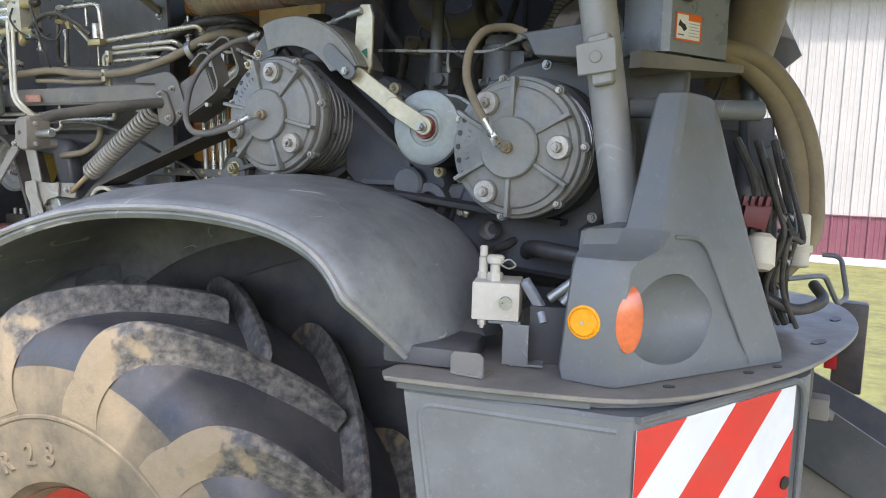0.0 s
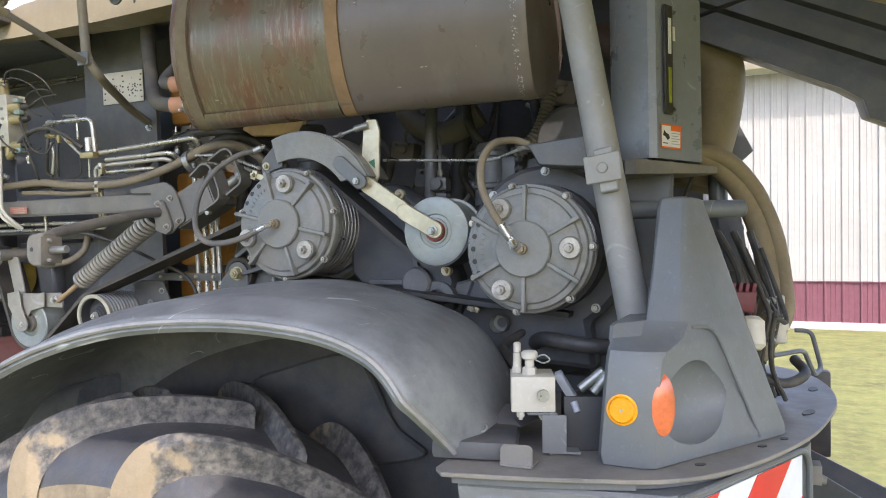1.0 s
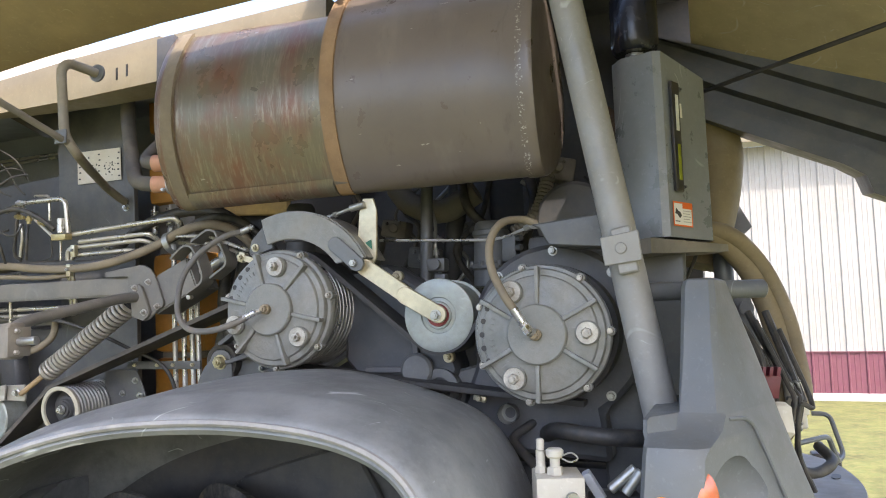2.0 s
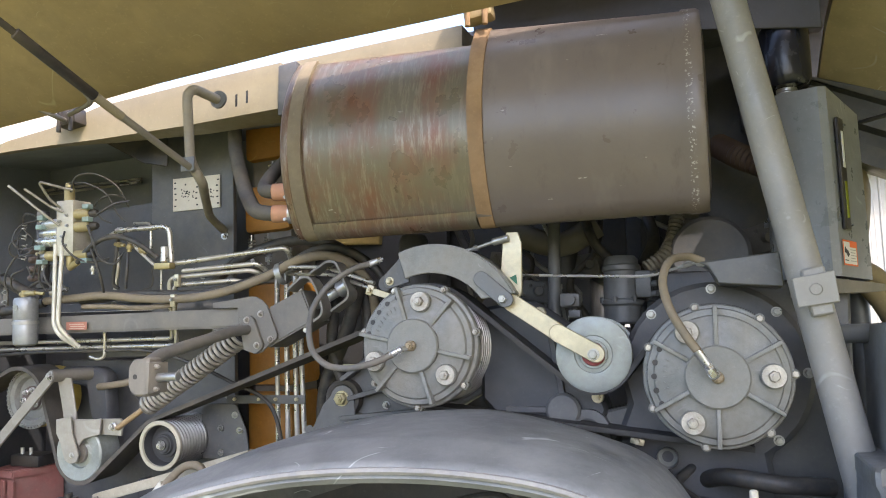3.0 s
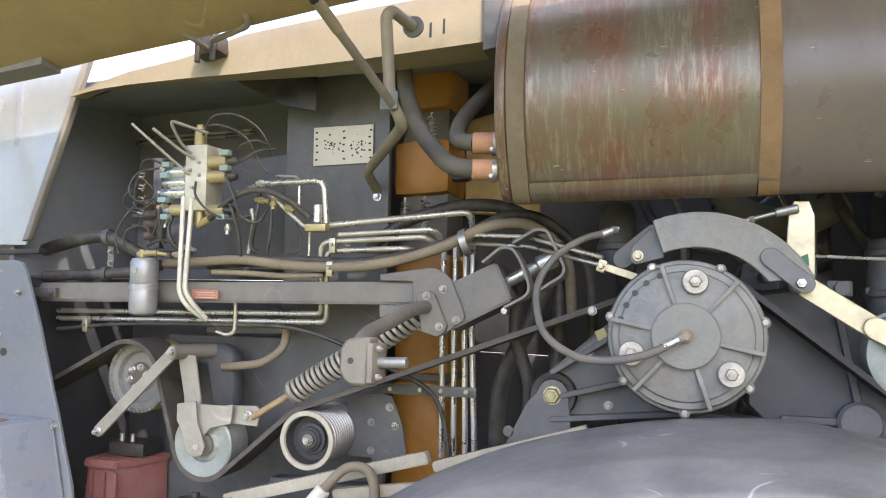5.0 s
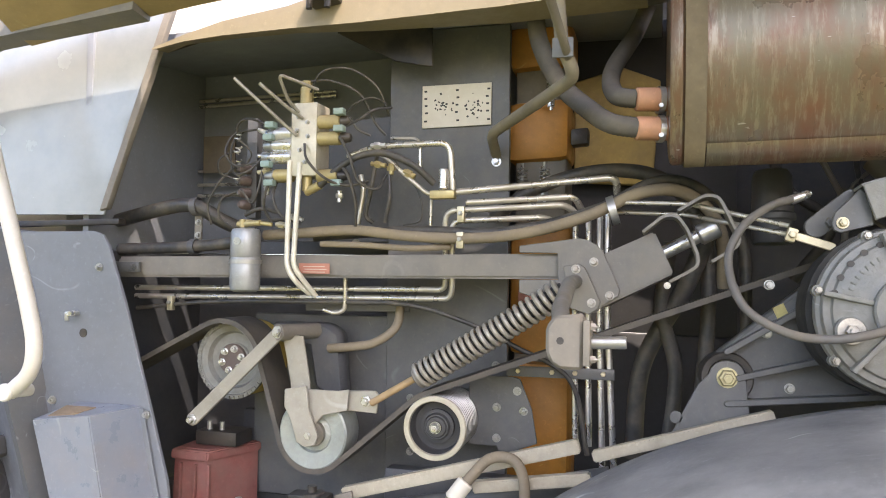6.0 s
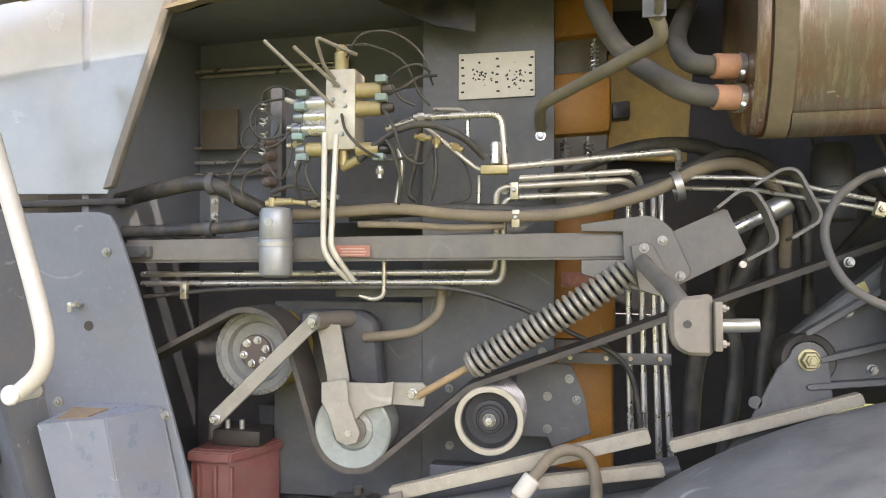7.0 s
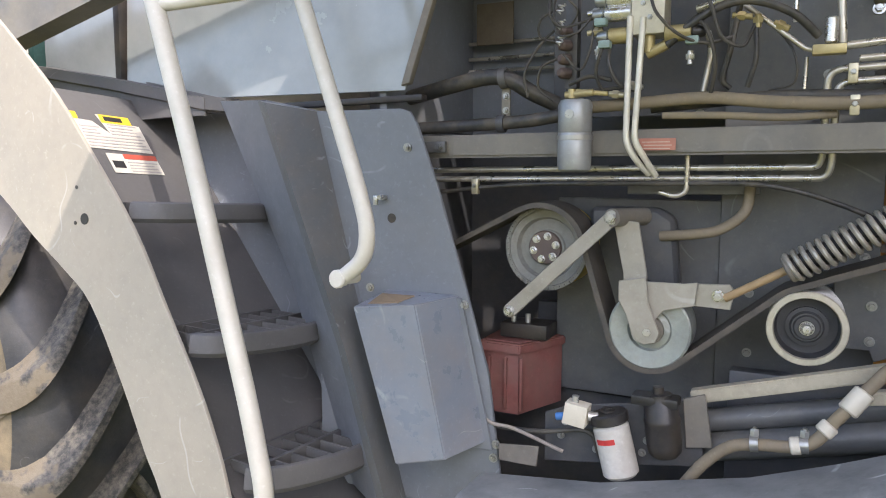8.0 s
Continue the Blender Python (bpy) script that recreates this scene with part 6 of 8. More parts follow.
for x, y, z in ((-1.775, 1.580, 1.826), (-1.739, 1.592, 1.842), (-1.742, 1.580, 1.756), (-1.706, 1.592, 1.772)):
    t = B()
    hexa(t, (x, y, z), (0, -1, 0), 0.012, 0.007, 0.0095)
    part("bolt", t, BOLT, tc)
t = B()
face = [(-1.722, 1.859), (-1.617, 1.907), (-1.579, 1.820), (-1.722, 1.748)]
loft(t, [[(x, 1.601, z) for x, z in face], [(x, 1.705, z) for x, z in face]])
bmesh.ops.bevel(t, geom=t.edges[:], offset=0.004, segments=2, affect="EDGES")
part("link_box", t, TAUPE, tc)
t = B()
rod(t, (-1.615, 1.650, 1.858), (-1.505, 1.650, 1.915), 0.0145, seg=20)
rod(t, (-1.530, 1.650, 1.902), (-1.490, 1.650, 1.923), 0.022, seg=20, bev=0.004)
part("ram_rod", t, STEEL, tc, "bright ram rod")
for loop in ([(-1.640, 1.902), (-1.598, 1.936), (-1.573, 1.935), (-1.553, 1.905), (-1.534, 1.855), (-1.534, 1.836), (-1.546, 1.825), (-1.588, 1.802)], [(-1.572, 1.945), (-1.520, 1.976), (-1.495, 1.972), (-1.485, 1.952), (-1.456, 1.890), (-1.460, 1.874), (-1.508, 1.843)]):
    t = ribbon(B(), [(p.x, p.z) for p in fillet([(x, 0, z) for x, z in loop], 0.012)], 1.562, 1.612, 0.006)
    part("guard_loop", t, TAUPE, tc, "bent flat steel loop")
t = B()
rod(t, (-1.592, 1.595, 1.795), (-1.592, 1.580, 1.795), 0.007, seg=12)
part("loop_bolt", t, BOLT, tc)

lk = thing("door_latch", (-1.74, 1.2, 1.70), "dusty tan latch block on a bent round steel bar", "latch")
t = B()
sweep(t, fillet([(-1.775, 1.585, 1.800), (-1.782, 1.53, 1.795), (-1.762, 1.22, 1.738), (-1.752, 1.16, 1.715)], 0.03), 0.0145, 16)
part("bar", t, TAUPE, lk)
t = B()
plate(t, [(-1.772, 1.712), (-1.760, 1.729), (-1.736, 1.731), (-1.717, 1.734), (-1.717, 1.650), (-1.750, 1.650), (-1.764, 1.658), (-1.772, 1.675)], 1.130, 1.175, 0.005)
part("plate", t, PAINT_B, lk)
t = B()
rod(t, (-1.750, 1.1296, 1.692), (-1.750, 1.1288, 1.692), 0.0055, seg=16)
part("hole", t, BLACK, lk)
t = B()
box(t, (-1.711, 1.15, 1.690), (0.010, 0.060, 0.066), bev=0.002)
part("flange", t, PAINT_B, lk)
t = B()
rod(t, (-1.708, 1.15, 1.690), (-1.655, 1.15, 1.692), 0.0095, seg=16, bev=0.001)
part("pin", t, STEEL_D, lk, "dull steel latch pin")
for z in (1.714, 1.666):
    t = B()
    hexa(t, (-1.706, 1.14, z), (1, 0, 0), 0.010, 0.007)
    part("bolt", t, BOLT, lk)
FRONT[0] = True

# big tension spring with its rod
sp = thing("tension_spring", (-2.0, 1.63, 1.6), "large steel coil tension spring on a rusty rod", "spring")
S0, S1 = Vector((-2.150, 1.645, 1.592)), Vector((-1.800, 1.625, 1.800))
part("coil", coil(B(), S0, S1, 0.0287, 0.0058, 24, 8, 16), mat("spring_steel", (0.36, 0.34, 0.295), 0.34, 0.4, dust=0.45, dcol=(0.28, 0.24, 0.17), dscale=26), sp)
t = B()
rod(t, S0 - (S1 - S0).normalized() * 0.145, S0 + (S1 - S0) * 0.1, 0.009, seg=14)
part("rod", t, mat("rusty_tan_rod", (0.36, 0.25, 0.13), 0.6, dust=0.3), sp)
t = B()
rod(t, S0 - (S1 - S0).normalized() * 0.006, S0 + (S1 - S0).normalized() * 0.012, 0.030, seg=20, bev=0.003)
part("collar", t, PAINT_B, sp)
# added dark filler in the coil: shade between the turns put into its colour
t = B()
rod(t, S0, S1, 0.020, seg=14)
part("core", t, DARK_SHADE, sp)

# ---- second belt drive ----
LINKS = mat("dusty_link_steel", (0.34, 0.325, 0.285), 0.40, 0.35, dust=0.5, dcol=(0.33, 0.29, 0.22), dscale=16, scratch=0.3)
tp = thing("belt_tensioner", (-2.45, 1.65, 1.45), "zinc belt tensioner with idler wheel and two link arms", "tensioner")
JX, JZ = -2.434, 1.431
part("wheel", lathe(B(), [(0, 0.004), (0.028, 0.004), (0.034, 0.010), (0.046, 0.012), (0.050, 0.004), (0.088, -0.002), (0.093, 0.002), (0.093, 0.085), (0, 0.085)], (JX, 1.655, JZ), (0, 1, 0), 64), CHROME, tp, "bright steel idler wheel")
t = B()
lathe(t, [(0.014, 0), (0.032, 0.0), (0.033, 0.004), (0.033, 0.012)], (JX, 1.650, JZ), (0, 1, 0), 28)
part("bearing", t, PAINT_B, tp, "dusty bearing")
t = B()
plate(t, bar((-2.518, 1.688), (-2.763, 1.452), 0.034), 1.622, 1.632)
part("long_link", t, LINKS, tp)
for x, z, s in ((-2.518, 1.688, 0.020), (-2.763, 1.452, 0.016)):
    t = B()
    rod(t, (x, 1.64, z), (x, 1.617, z), s * 0.85, seg=20, bev=0.002)
    hexa(t, (x, 1.617, z), (0, -1, 0), s, 0.011)
    part("link_bolt", t, STEEL, tp)
t = B()
rod(t, (-2.518, 1.62, 1.688), (-2.47, 1.75, 1.685), 0.021, seg=20)
part("pivot_tube", t, PAINT_B, tp)
t = B()
plate(t, [(-2.522, 1.682), (-2.464, 1.678), (-2.442, 1.560), (-2.440, 1.520), (-2.492, 1.520), (-2.496, 1.56)], 1.650, 1.658)
part("short_arm", t, LINKS, tp)
t = B()
plate(t, [(-2.500, 1.545), (-2.440, 1.556), (-2.434, 1.500), (-2.406, 1.432), (-2.414, 1.409), (-2.44, 1.402), (-2.464, 1.413), (-2.482, 1.47), (-2.500, 1.50)], 1.625, 1.632)
part("fork_front", t, LINKS, tp)
t = B()
plate(t, [(-2.452, 1.500), (-2.45, 1.545), (-2.36, 1.545), (-2.33, 1.55), (-2.335, 1.497), (-2.40, 1.482), (-2.42, 1.458)], 1.640, 1.647)
part("fork_side", t, LINKS, tp)
t = B()
plate(t, [(-2.345, 1.545), (-2.265, 1.548), (-2.255, 1.535), (-2.262, 1.492), (-2.345, 1.495)], 1.655, 1.663)
part("clevis", t, LINKS, tp)
t = B()
hexa(t, (-2.288, 1.650, 1.523), (0, -1, 0), 0.018, 0.012, 0.013)
part("clevis_bolt", t, STEEL, tp)
t = B()
hexa(t, (JX, 1.640, JZ), (0, -1, 0), 0.018, 0.014, 0.013)
part("axle_bolt", t, STEEL, tp)
t = B()
plate(t, [(-2.60, 1.705), (-2.44, 1.705), (-2.40, 1.68), (-2.385, 1.52), (-2.40, 1.50), (-2.47, 1.53), (-2.49, 1.64), (-2.60, 1.655)], 1.74, 1.80, 0.01)
part("mount", t, PAINT_D, tp)

gp = thing("toothed_pulley", (-2.70, 1.75, 1.6), "grey toothed drive pulley with six hub bolts", "pulley")
GX, GZ, GR = -2.702, 1.600, 0.106
part("body", lathe(B(), [(0, 0.016), (0.042, 0.016), (0.046, 0.020), (0.072, 0.022), (0.078, 0.006), (0.094, 0.004), (0.096, 0.0), (GR, 0.0), (GR, 0.010), (GR - 0.006, 0.014), (GR - 0.006, 0.13), (0, 0.13)], (GX, 1.71, GZ), (0, 1, 0), 72), CAST, gp)
for k in range(44):
    a = radians(20 + k * 8.2)
    if 20 <= math.degrees(a) <= 330:
        t = B()
        box(t, (GX + 0.1015 * math.cos(a), 1.7085, GZ + 0.1015 * math.sin(a)), (0.008, 0.004, 0.0055), rot=(0, -math.degrees(a), 0), bev=0.001)
        part("tooth", t, CAST, gp)
part("hub", lathe(B(), [(0, -0.002), (0.040, -0.002), (0.043, 0.002), (0.043, 0.018)], (GX - 0.006, 1.722, GZ), (0, 1, 0), 40), mat("brown_hub", (0.10, 0.075, 0.07), 0.5, dust=0.2), gp, "dark brown hub plate")
for k in range(6):
    a = radians(15 + 60 * k)
    t = B()
    hexa(t, (GX - 0.006 + 0.030 * math.cos(a), 1.720, GZ + 0.030 * math.sin(a)), (0, -1, 0), 0.014, 0.009, 0.010)
    part("hub_bolt", t, STEEL, gp)
part("yellow_band", lathe(B(), [(GR - 0.004, 0.018), (GR - 0.001, 0.018), (GR - 0.001, 0.125), (GR - 0.004, 0.125)], (GX, 1.71, GZ), (0, 1, 0), 64), mat("yellow_band", (0.50, 0.36, 0.07), 0.5), gp, "worn yellow pulley face")

pl = thing("grooved_pulley", (-2.11, 1.7, 1.467), "steel multi-groove pulley with a deep dished hub", "pulley")
QX, QZ = -2.111, 1.466
g = [(0, 0.026), (0.012, 0.026), (0.012, 0.022), (0.026, 0.022), (0.028, 0.026), (0.030, 0.034), (0.038, 0.034), (0.040, 0.040), (0.060, 0.042), (0.064, 0.004), (0.066, 0.0), (0.077, 0.0), (0.079, 0.002), (0.079, 0.010), (0.074, 0.012)]
part("rim", lathe(B(), g, (QX, 1.652, QZ), (0, 1, 0), 64), mat("cream_worn_steel", (0.50, 0.47, 0.38), 0.4, 0.4, dust=0.35), pl)
g = [(0.070, 0.011)]
for k in range(11):
    y = 0.0125 + k * 0.0142
    g += [(0.0775, y), (0.0775, y + 0.003), (0.070, y + 0.0065), (0.0775, y + 0.010)]
g += [(0.079, 0.170), (0.079, 0.176), (0, 0.176)]
part("groove_face", lathe(B(), g, (QX, 1.652, QZ), (0, 1, 0), 64), GROOVE, pl, "bright worn belt grooves")
part("hub", lathe(B(), [(0, -0.006), (0.014, -0.006), (0.016, 0.0), (0.024, 0.0), (0.027, 0.006), (0.030, 0.006), (0.034, 0.014), (0.042, 0.016), (0.042, 0.03), (0.061, 0.0335)], (QX, 1.665, QZ), (0, 1, 0), 40), DARK_SHADE, pl, "dark dished hub")
part("dish", lathe(B(), [(0.0634, 0.006), (0.0592, 0.039), (0.042, 0.0385), (0.040, 0.034)], (QX, 1.652, QZ), (0, 1, 0), 64), DARK_SHADE, pl, "dark inner dish")
t = B()
hexa(t, (QX, 1.662, QZ), (0, -1, 0), 0.018, 0.012, 0.015)
part("axle_bolt", t, STEEL, pl)

path = wheel_path([(GX, GZ, GR + 0.004, -1), (JX, JZ, 0.097, 1), (QX, QZ, 0.086, -1)], first=(-3.25, 1.44), last=(-1.27, 1.858))
solo("auxiliary_belt", ribbon(B(), path, 1.655, 1.775, 0.013), mat("dusty_belt", (0.060, 0.055, 0.048), 0.6, dust=0.6, dcol=(0.17, 0.145, 0.11), dscale=14), "dusty black rubber belt rising past the grooved pulley", "belt")

# ---- hydraulic valve group ----
hv = thing("valve_block", (-2.46, 1.63, 2.1), "zinc hydraulic valve block with solenoid coils and pale plugs", "valve block")
t = B()
box(t, (-2.450, 1.645, 2.178), (0.070, 0.08, 0.185), bev=0.003)
part("block", t, mat("bare_valve_alloy", (0.56, 0.53, 0.44), 0.42, 0.4, dust=0.4), hv)
GOLD = mat("gold_solenoid", (0.42, 0.35, 0.17), 0.4, 0.5, dust=0.4)
PALE = mat("pale_green_plug", (0.24, 0.34, 0.32), 0.5, dust=0.4, dcol=(0.24, 0.22, 0.17))
for x0, x1, z in ((-2.415, -2.355, 2.222), (-2.415, -2.355, 2.180), (-2.485, -2.535, 2.196), (-2.485, -2.540, 2.165), (-2.485, -2.545, 2.136), (-2.485, -2.535, 2.088), (-2.415, -2.360, 2.085)):
    t = B()
    rod(t, (x0, 1.62, z), (x1, 1.62, z), 0.0175, seg=20, bev=0.002)
    part("solenoid", t, GOLD if x1 > x0 or z < 2.1 else STEEL, hv, "gold solenoid coil" if x1 > x0 else "")
    t = B()
    s = 1 if x1 > x0 else -1
    rod(t, (x1, 1.62, z), (x1 + s * 0.028, 1.62, z), 0.015, 0.011, seg=16, bev=0.003)
    part("nut", t, BLACK if s > 0 else STEEL_D, hv)
    t = B()
    box(t, (x1 + s * 0.004, 1.60, z + 0.020 * (1 if z > 2.15 else -1)), (0.026, 0.024, 0.016), bev=0.003)
    part("plug", t, PALE, hv, "pale green connector plug")
t = B()
rod(t, (-2.455, 1.63, 2.27), (-2.455, 1.63, 2.315), 0.017, seg=18, bev=0.003)
rod(t, (-2.455, 1.63, 2.315), (-2.455, 1.63, 2.332), 0.013, seg=16, bev=0.003)
part("top_cartridge", t, GOLD, hv)
for x, z in ((-2.465, 2.235), (-2.44, 2.22), (-2.468, 2.20), (-2.438, 2.185), (-2.46, 2.15), (-2.445, 2.12)):
    t = B()
    hexa(t, (x, 1.605, z), (0, -1, 0), 0.010, 0.006)
    part("socket_screw", t, STEEL_D, hv)
LEVER = mat("bent_grey_wire", (0.30, 0.29, 0.25), 0.45, 0.5, dust=0.3)
for p in ([(-2.600, 1.52, 2.319), (-2.50, 1.575, 2.22), (-2.467, 1.60, 2.186)], [(-2.531, 1.52, 2.303), (-2.470, 1.57, 2.245), (-2.452, 1.60, 2.230)], [(-2.41, 1.60, 2.30), (-2.484, 1.53, 2.325), (-2.478, 1.57, 2.27), (-2.462, 1.60, 2.245)]):
    part("bleed_line", sweep(B(), fillet(p, 0.015), 0.0045, 8), LEVER, hv)


def steel_pipe(pts, r=0.0062, bend=0.025, material=TUBE, label="bright bent steel hydraulic pipe"):
    return single("hydraulic_pipe", label, "pipe", sweep(B(), fillet(pts, bend), r, 10), material, "hydraulic pipes")


WHT = mat("whitened_pipe", (0.66, 0.64, 0.56), 0.42, 0.3, dust=0.2)
steel_pipe([(-2.487, 1.605, 2.125), (-2.488, 1.60, 1.855), (-2.468, 1.61, 1.818), (-2.445, 1.65, 1.786)], 0.0070, 0.02, WHT, "pale upright hydraulic pipe below the valve block")
steel_pipe([(-2.459, 1.605, 2.120), (-2.470, 1.60, 1.860), (-2.452, 1.61, 1.828), (-2.430, 1.65, 1.782)], 0.0070, 0.02, WHT, "pale upright hydraulic pipe below the valve block")
steel_pipe([(-2.36, 1.68, 2.142), (-2.274, 1.67, 2.165), (-2.085, 1.67, 2.168), (-2.076, 1.67, 2.050)], 0.0085, 0.03)
steel_pipe([(-2.30, 1.68, 2.165), (-2.261, 1.67, 2.140), (-2.140, 1.67, 2.040), (-2.11, 1.67, 2.040)], 0.0055)
steel_pipe([(-2.125, 1.68, 2.042), (-1.695, 1.68, 2.050), (-1.690, 1.72, 1.985)], 0.0085, 0.02)
steel_pipe([(-2.045, 1.685, 2.020), (-1.785, 1.685, 2.018), (-1.770, 1.72, 1.985)], 0.0075, 0.02)
steel_pipe([(-3.02, 1.72, 1.792), (-2.106, 1.71, 1.803), (-2.100, 1.70, 1.83), (-2.099, 1.685, 2.001), (-1.805, 1.685, 2.001), (-1.78, 1.72, 1.975)], 0.0075, 0.03)
steel_pipe([(-3.02, 1.72, 1.768), (-2.090, 1.71, 1.780), (-2.082, 1.70, 1.81), (-2.082, 1.685, 1.976), (-1.855, 1.685, 1.976), (-1.83, 1.72, 1.962)], 0.0075, 0.03)
for k, (z, y) in enumerate(((1.955, 1.66), (1.938, 1.70))):
    steel_pipe([(-1.70, y, z + 0.035), (-1.55, y - 0.05, z + 0.01), (-1.372, 1.54, z - 0.045)], 0.005, 0.02)
for x0, x1, z0 in ((-1.793, -1.789, 1.42), (-1.762, -1.758, 1.42), (-1.736, -1.722, 1.20), (-1.718, -1.694, 1.20)):
    steel_pipe([(x0, 1.81, 1.99), (x0, 1.81, 1.75), (x1, 1.81, z0)], 0.0075, 0.02, STEEL, "bright upright steel pipe clamped behind the latch")
for z0, z1 in ((2.421, 2.438), (2.400, 2.424), (2.182, 2.186), (2.134, 2.139), (2.098, 2.10)):
    steel_pipe([(-3.4, 2.15, z0), (-2.60, 2.15, z1)], 0.006, 0.02, TUBE, "dim steel pipe along the back of the bay")
steel_pipe([(-2.25, 1.70, 2.19), (-2.18, 1.69, 2.185), (-2.165, 1.68, 2.17), (-2.165, 1.68, 2.10)], 0.005, 0.02)
steel_pipe([(-2.60, 1.65, 2.215), (-2.575, 1.64, 2.205), (-2.56, 1.63, 2.205), (-2.50, 1.63, 2.21)], 0.006, 0.02, WHT)
steel_pipe([(-2.37, 1.70, 1.84), (-2.37, 1.70, 1.745), (-2.395, 1.70, 1.735), (-2.43, 1.70, 1.745)], 0.006, 0.02)
steel_pipe([(-2.34, 1.72, 2.10), (-2.33, 1.72, 2.06), (-2.345, 1.72, 1.97)], 0.007, 0.02)
steel_pipe([(-2.14, 1.70, 2.03), (-2.142, 1.70, 1.95)], 0.004)

t = B()
cp = thing("pipe_clip", (-2.055, 1.68, 2.0), "small zinc clip clamping steel pipes", "clip", "pipe clips")
box(t, (-2.055, 1.672, 1.990), (0.018, 0.016, 0.040), bev=0.003)
part("clip", t, ZINC, cp)
t = B()
hexa(t, (-2.055, 1.664, 1.992), (0, -1, 0), 0.010, 0.007)
part("bolt", t, STEEL_D, cp)
for x, z in ((-2.81, 1.785), (-2.05, 1.94)):
    copy_thing(cp, pose(x, 1.70 if x < -2.5 else 1.66, z))
sv = thing("pilot_solenoid", (-2.098, 1.67, 2.04), "zinc pilot valve with upright solenoid", "valve")
t = B()
rod(t, (-2.098, 1.662, 2.050), (-2.098, 1.662, 2.102), 0.0125, seg=20, bev=0.003)
part("coil", t, STEEL, sv)
t = B()
box(t, (-2.10, 1.665, 2.038), (0.062, 0.03, 0.020), bev=0.003)
part("body", t, GOLD, sv)

ac = thing("accumulator", (-2.60, 1.58, 1.78), "grey metal filter canister clamped to the beam", "filter")
t = B()
lathe(t, [(0, 0), (0.028, 0.0), (0.036, 0.006), (0.038, 0.014), (0.038, 0.085), (0.0365, 0.088), (0.038, 0.091), (0.038, 0.150), (0.033, 0.160), (0.012, 0.164), (0, 0.164)], (-2.601, 1.595, 1.790), (0, 0, 1), 36)
part("can", t, mat("silver_grey_can", (0.30, 0.32, 0.33), 0.34, 0.5, dust=0.25), ac)
t = B()
lathe(t, [(0.0385, 0), (0.0405, 0), (0.0405, 0.010), (0.0385, 0.010)], (-2.601, 1.595, 1.862), (0, 0, 1), 36)
part("band", t, STEEL_D, ac)
t = B()
rod(t, (-2.603, 1.56, 1.918), (-2.603, 1.555, 1.918), 0.010, seg=16)
part("boss", t, STEEL_D, ac)
t = B()
for p, q, r in (((-2.625, 1.595, 1.962), (-2.56, 1.595, 1.966), 0.008), ((-2.61, 1.595, 1.954), (-2.61, 1.595, 1.975), 0.009), ((-2.60, 1.595, 1.97), (-2.53, 1.60, 1.962), 0.0055)):
    rod(t, p, q, r, seg=12, bev=0.001)
part("head_fittings", t, GOLD, ac)

# manifold of small couplings and wires
mf = thing("coupling_manifold", (-2.65, 1.68, 2.0), "row of small hydraulic couplings with black wires looping to them", "manifold")
t = B()
box(t, (-2.640, 1.70, 2.12), (0.03, 0.03, 0.27), bev=0.003)
part("post", t, PAINT_D, mf)
for k in range(4):
    z = 2.02 + k * 0.032
    t = B()
    lathe(t, [(0, 0.010), (0.007, 0.010), (0.012, 0.004), (0.013, 0), (0.013, -0.02)], (-2.655, 1.665, z), (-0.5, -0.85, 0), 18)
    part("coupling", t, mat("brown_cap", (0.12, 0.09, 0.08), 0.5), mf)
for k, (p, r) in enumerate((([(-2.60, 1.64, 2.215), (-2.655, 1.62, 2.20), (-2.668, 1.60, 2.15), (-2.64, 1.61, 2.115), (-2.57, 1.62, 2.13)], 0.004), ([(-2.57, 1.62, 2.14), (-2.60, 1.6, 2.10), (-2.65, 1.61, 2.10), (-2.662, 1.62, 2.17), (-2.64, 1.64, 2.21)], 0.0035),
                         ([(-2.66, 1.64, 2.12), (-2.70, 1.63, 2.08), (-2.735, 1.63, 2.02), (-2.73, 1.64, 1.965)], 0.004), ([(-2.57, 1.62, 2.12), (-2.575, 1.61, 2.06), (-2.60, 1.62, 2.02), (-2.645, 1.64, 2.06)], 0.004),
                         ([(-2.63, 1.64, 1.99), (-2.58, 1.63, 2.005), (-2.53, 1.63, 1.995)], 0.0065), ([(-2.62, 1.66, 1.975), (-2.56, 1.64, 1.975), (-2.50, 1.64, 1.98)], 0.0065), ([(-2.655, 1.63, 2.19), (-2.63, 1.62, 2.175), (-2.61, 1.63, 2.15), (-2.63, 1.64, 2.12)], 0.003))):
    part("wire", sweep(B(), smooth(p, 8), r * 0.78, 8), HOSE, mf)
for z in (2.185, 2.15, 2.115, 2.08):
    t = B()
    coil(t, (-2.655, 1.632, z), (-2.645, 1.628, z + 0.02), 0.007, 0.0022, 2, 6, 10)
    part("clip_ring", t, STEEL, mf)
vw = thing("valve_wiring", (-2.35, 1.62, 2.2), "thin black wires looping round the valve block", "cables")
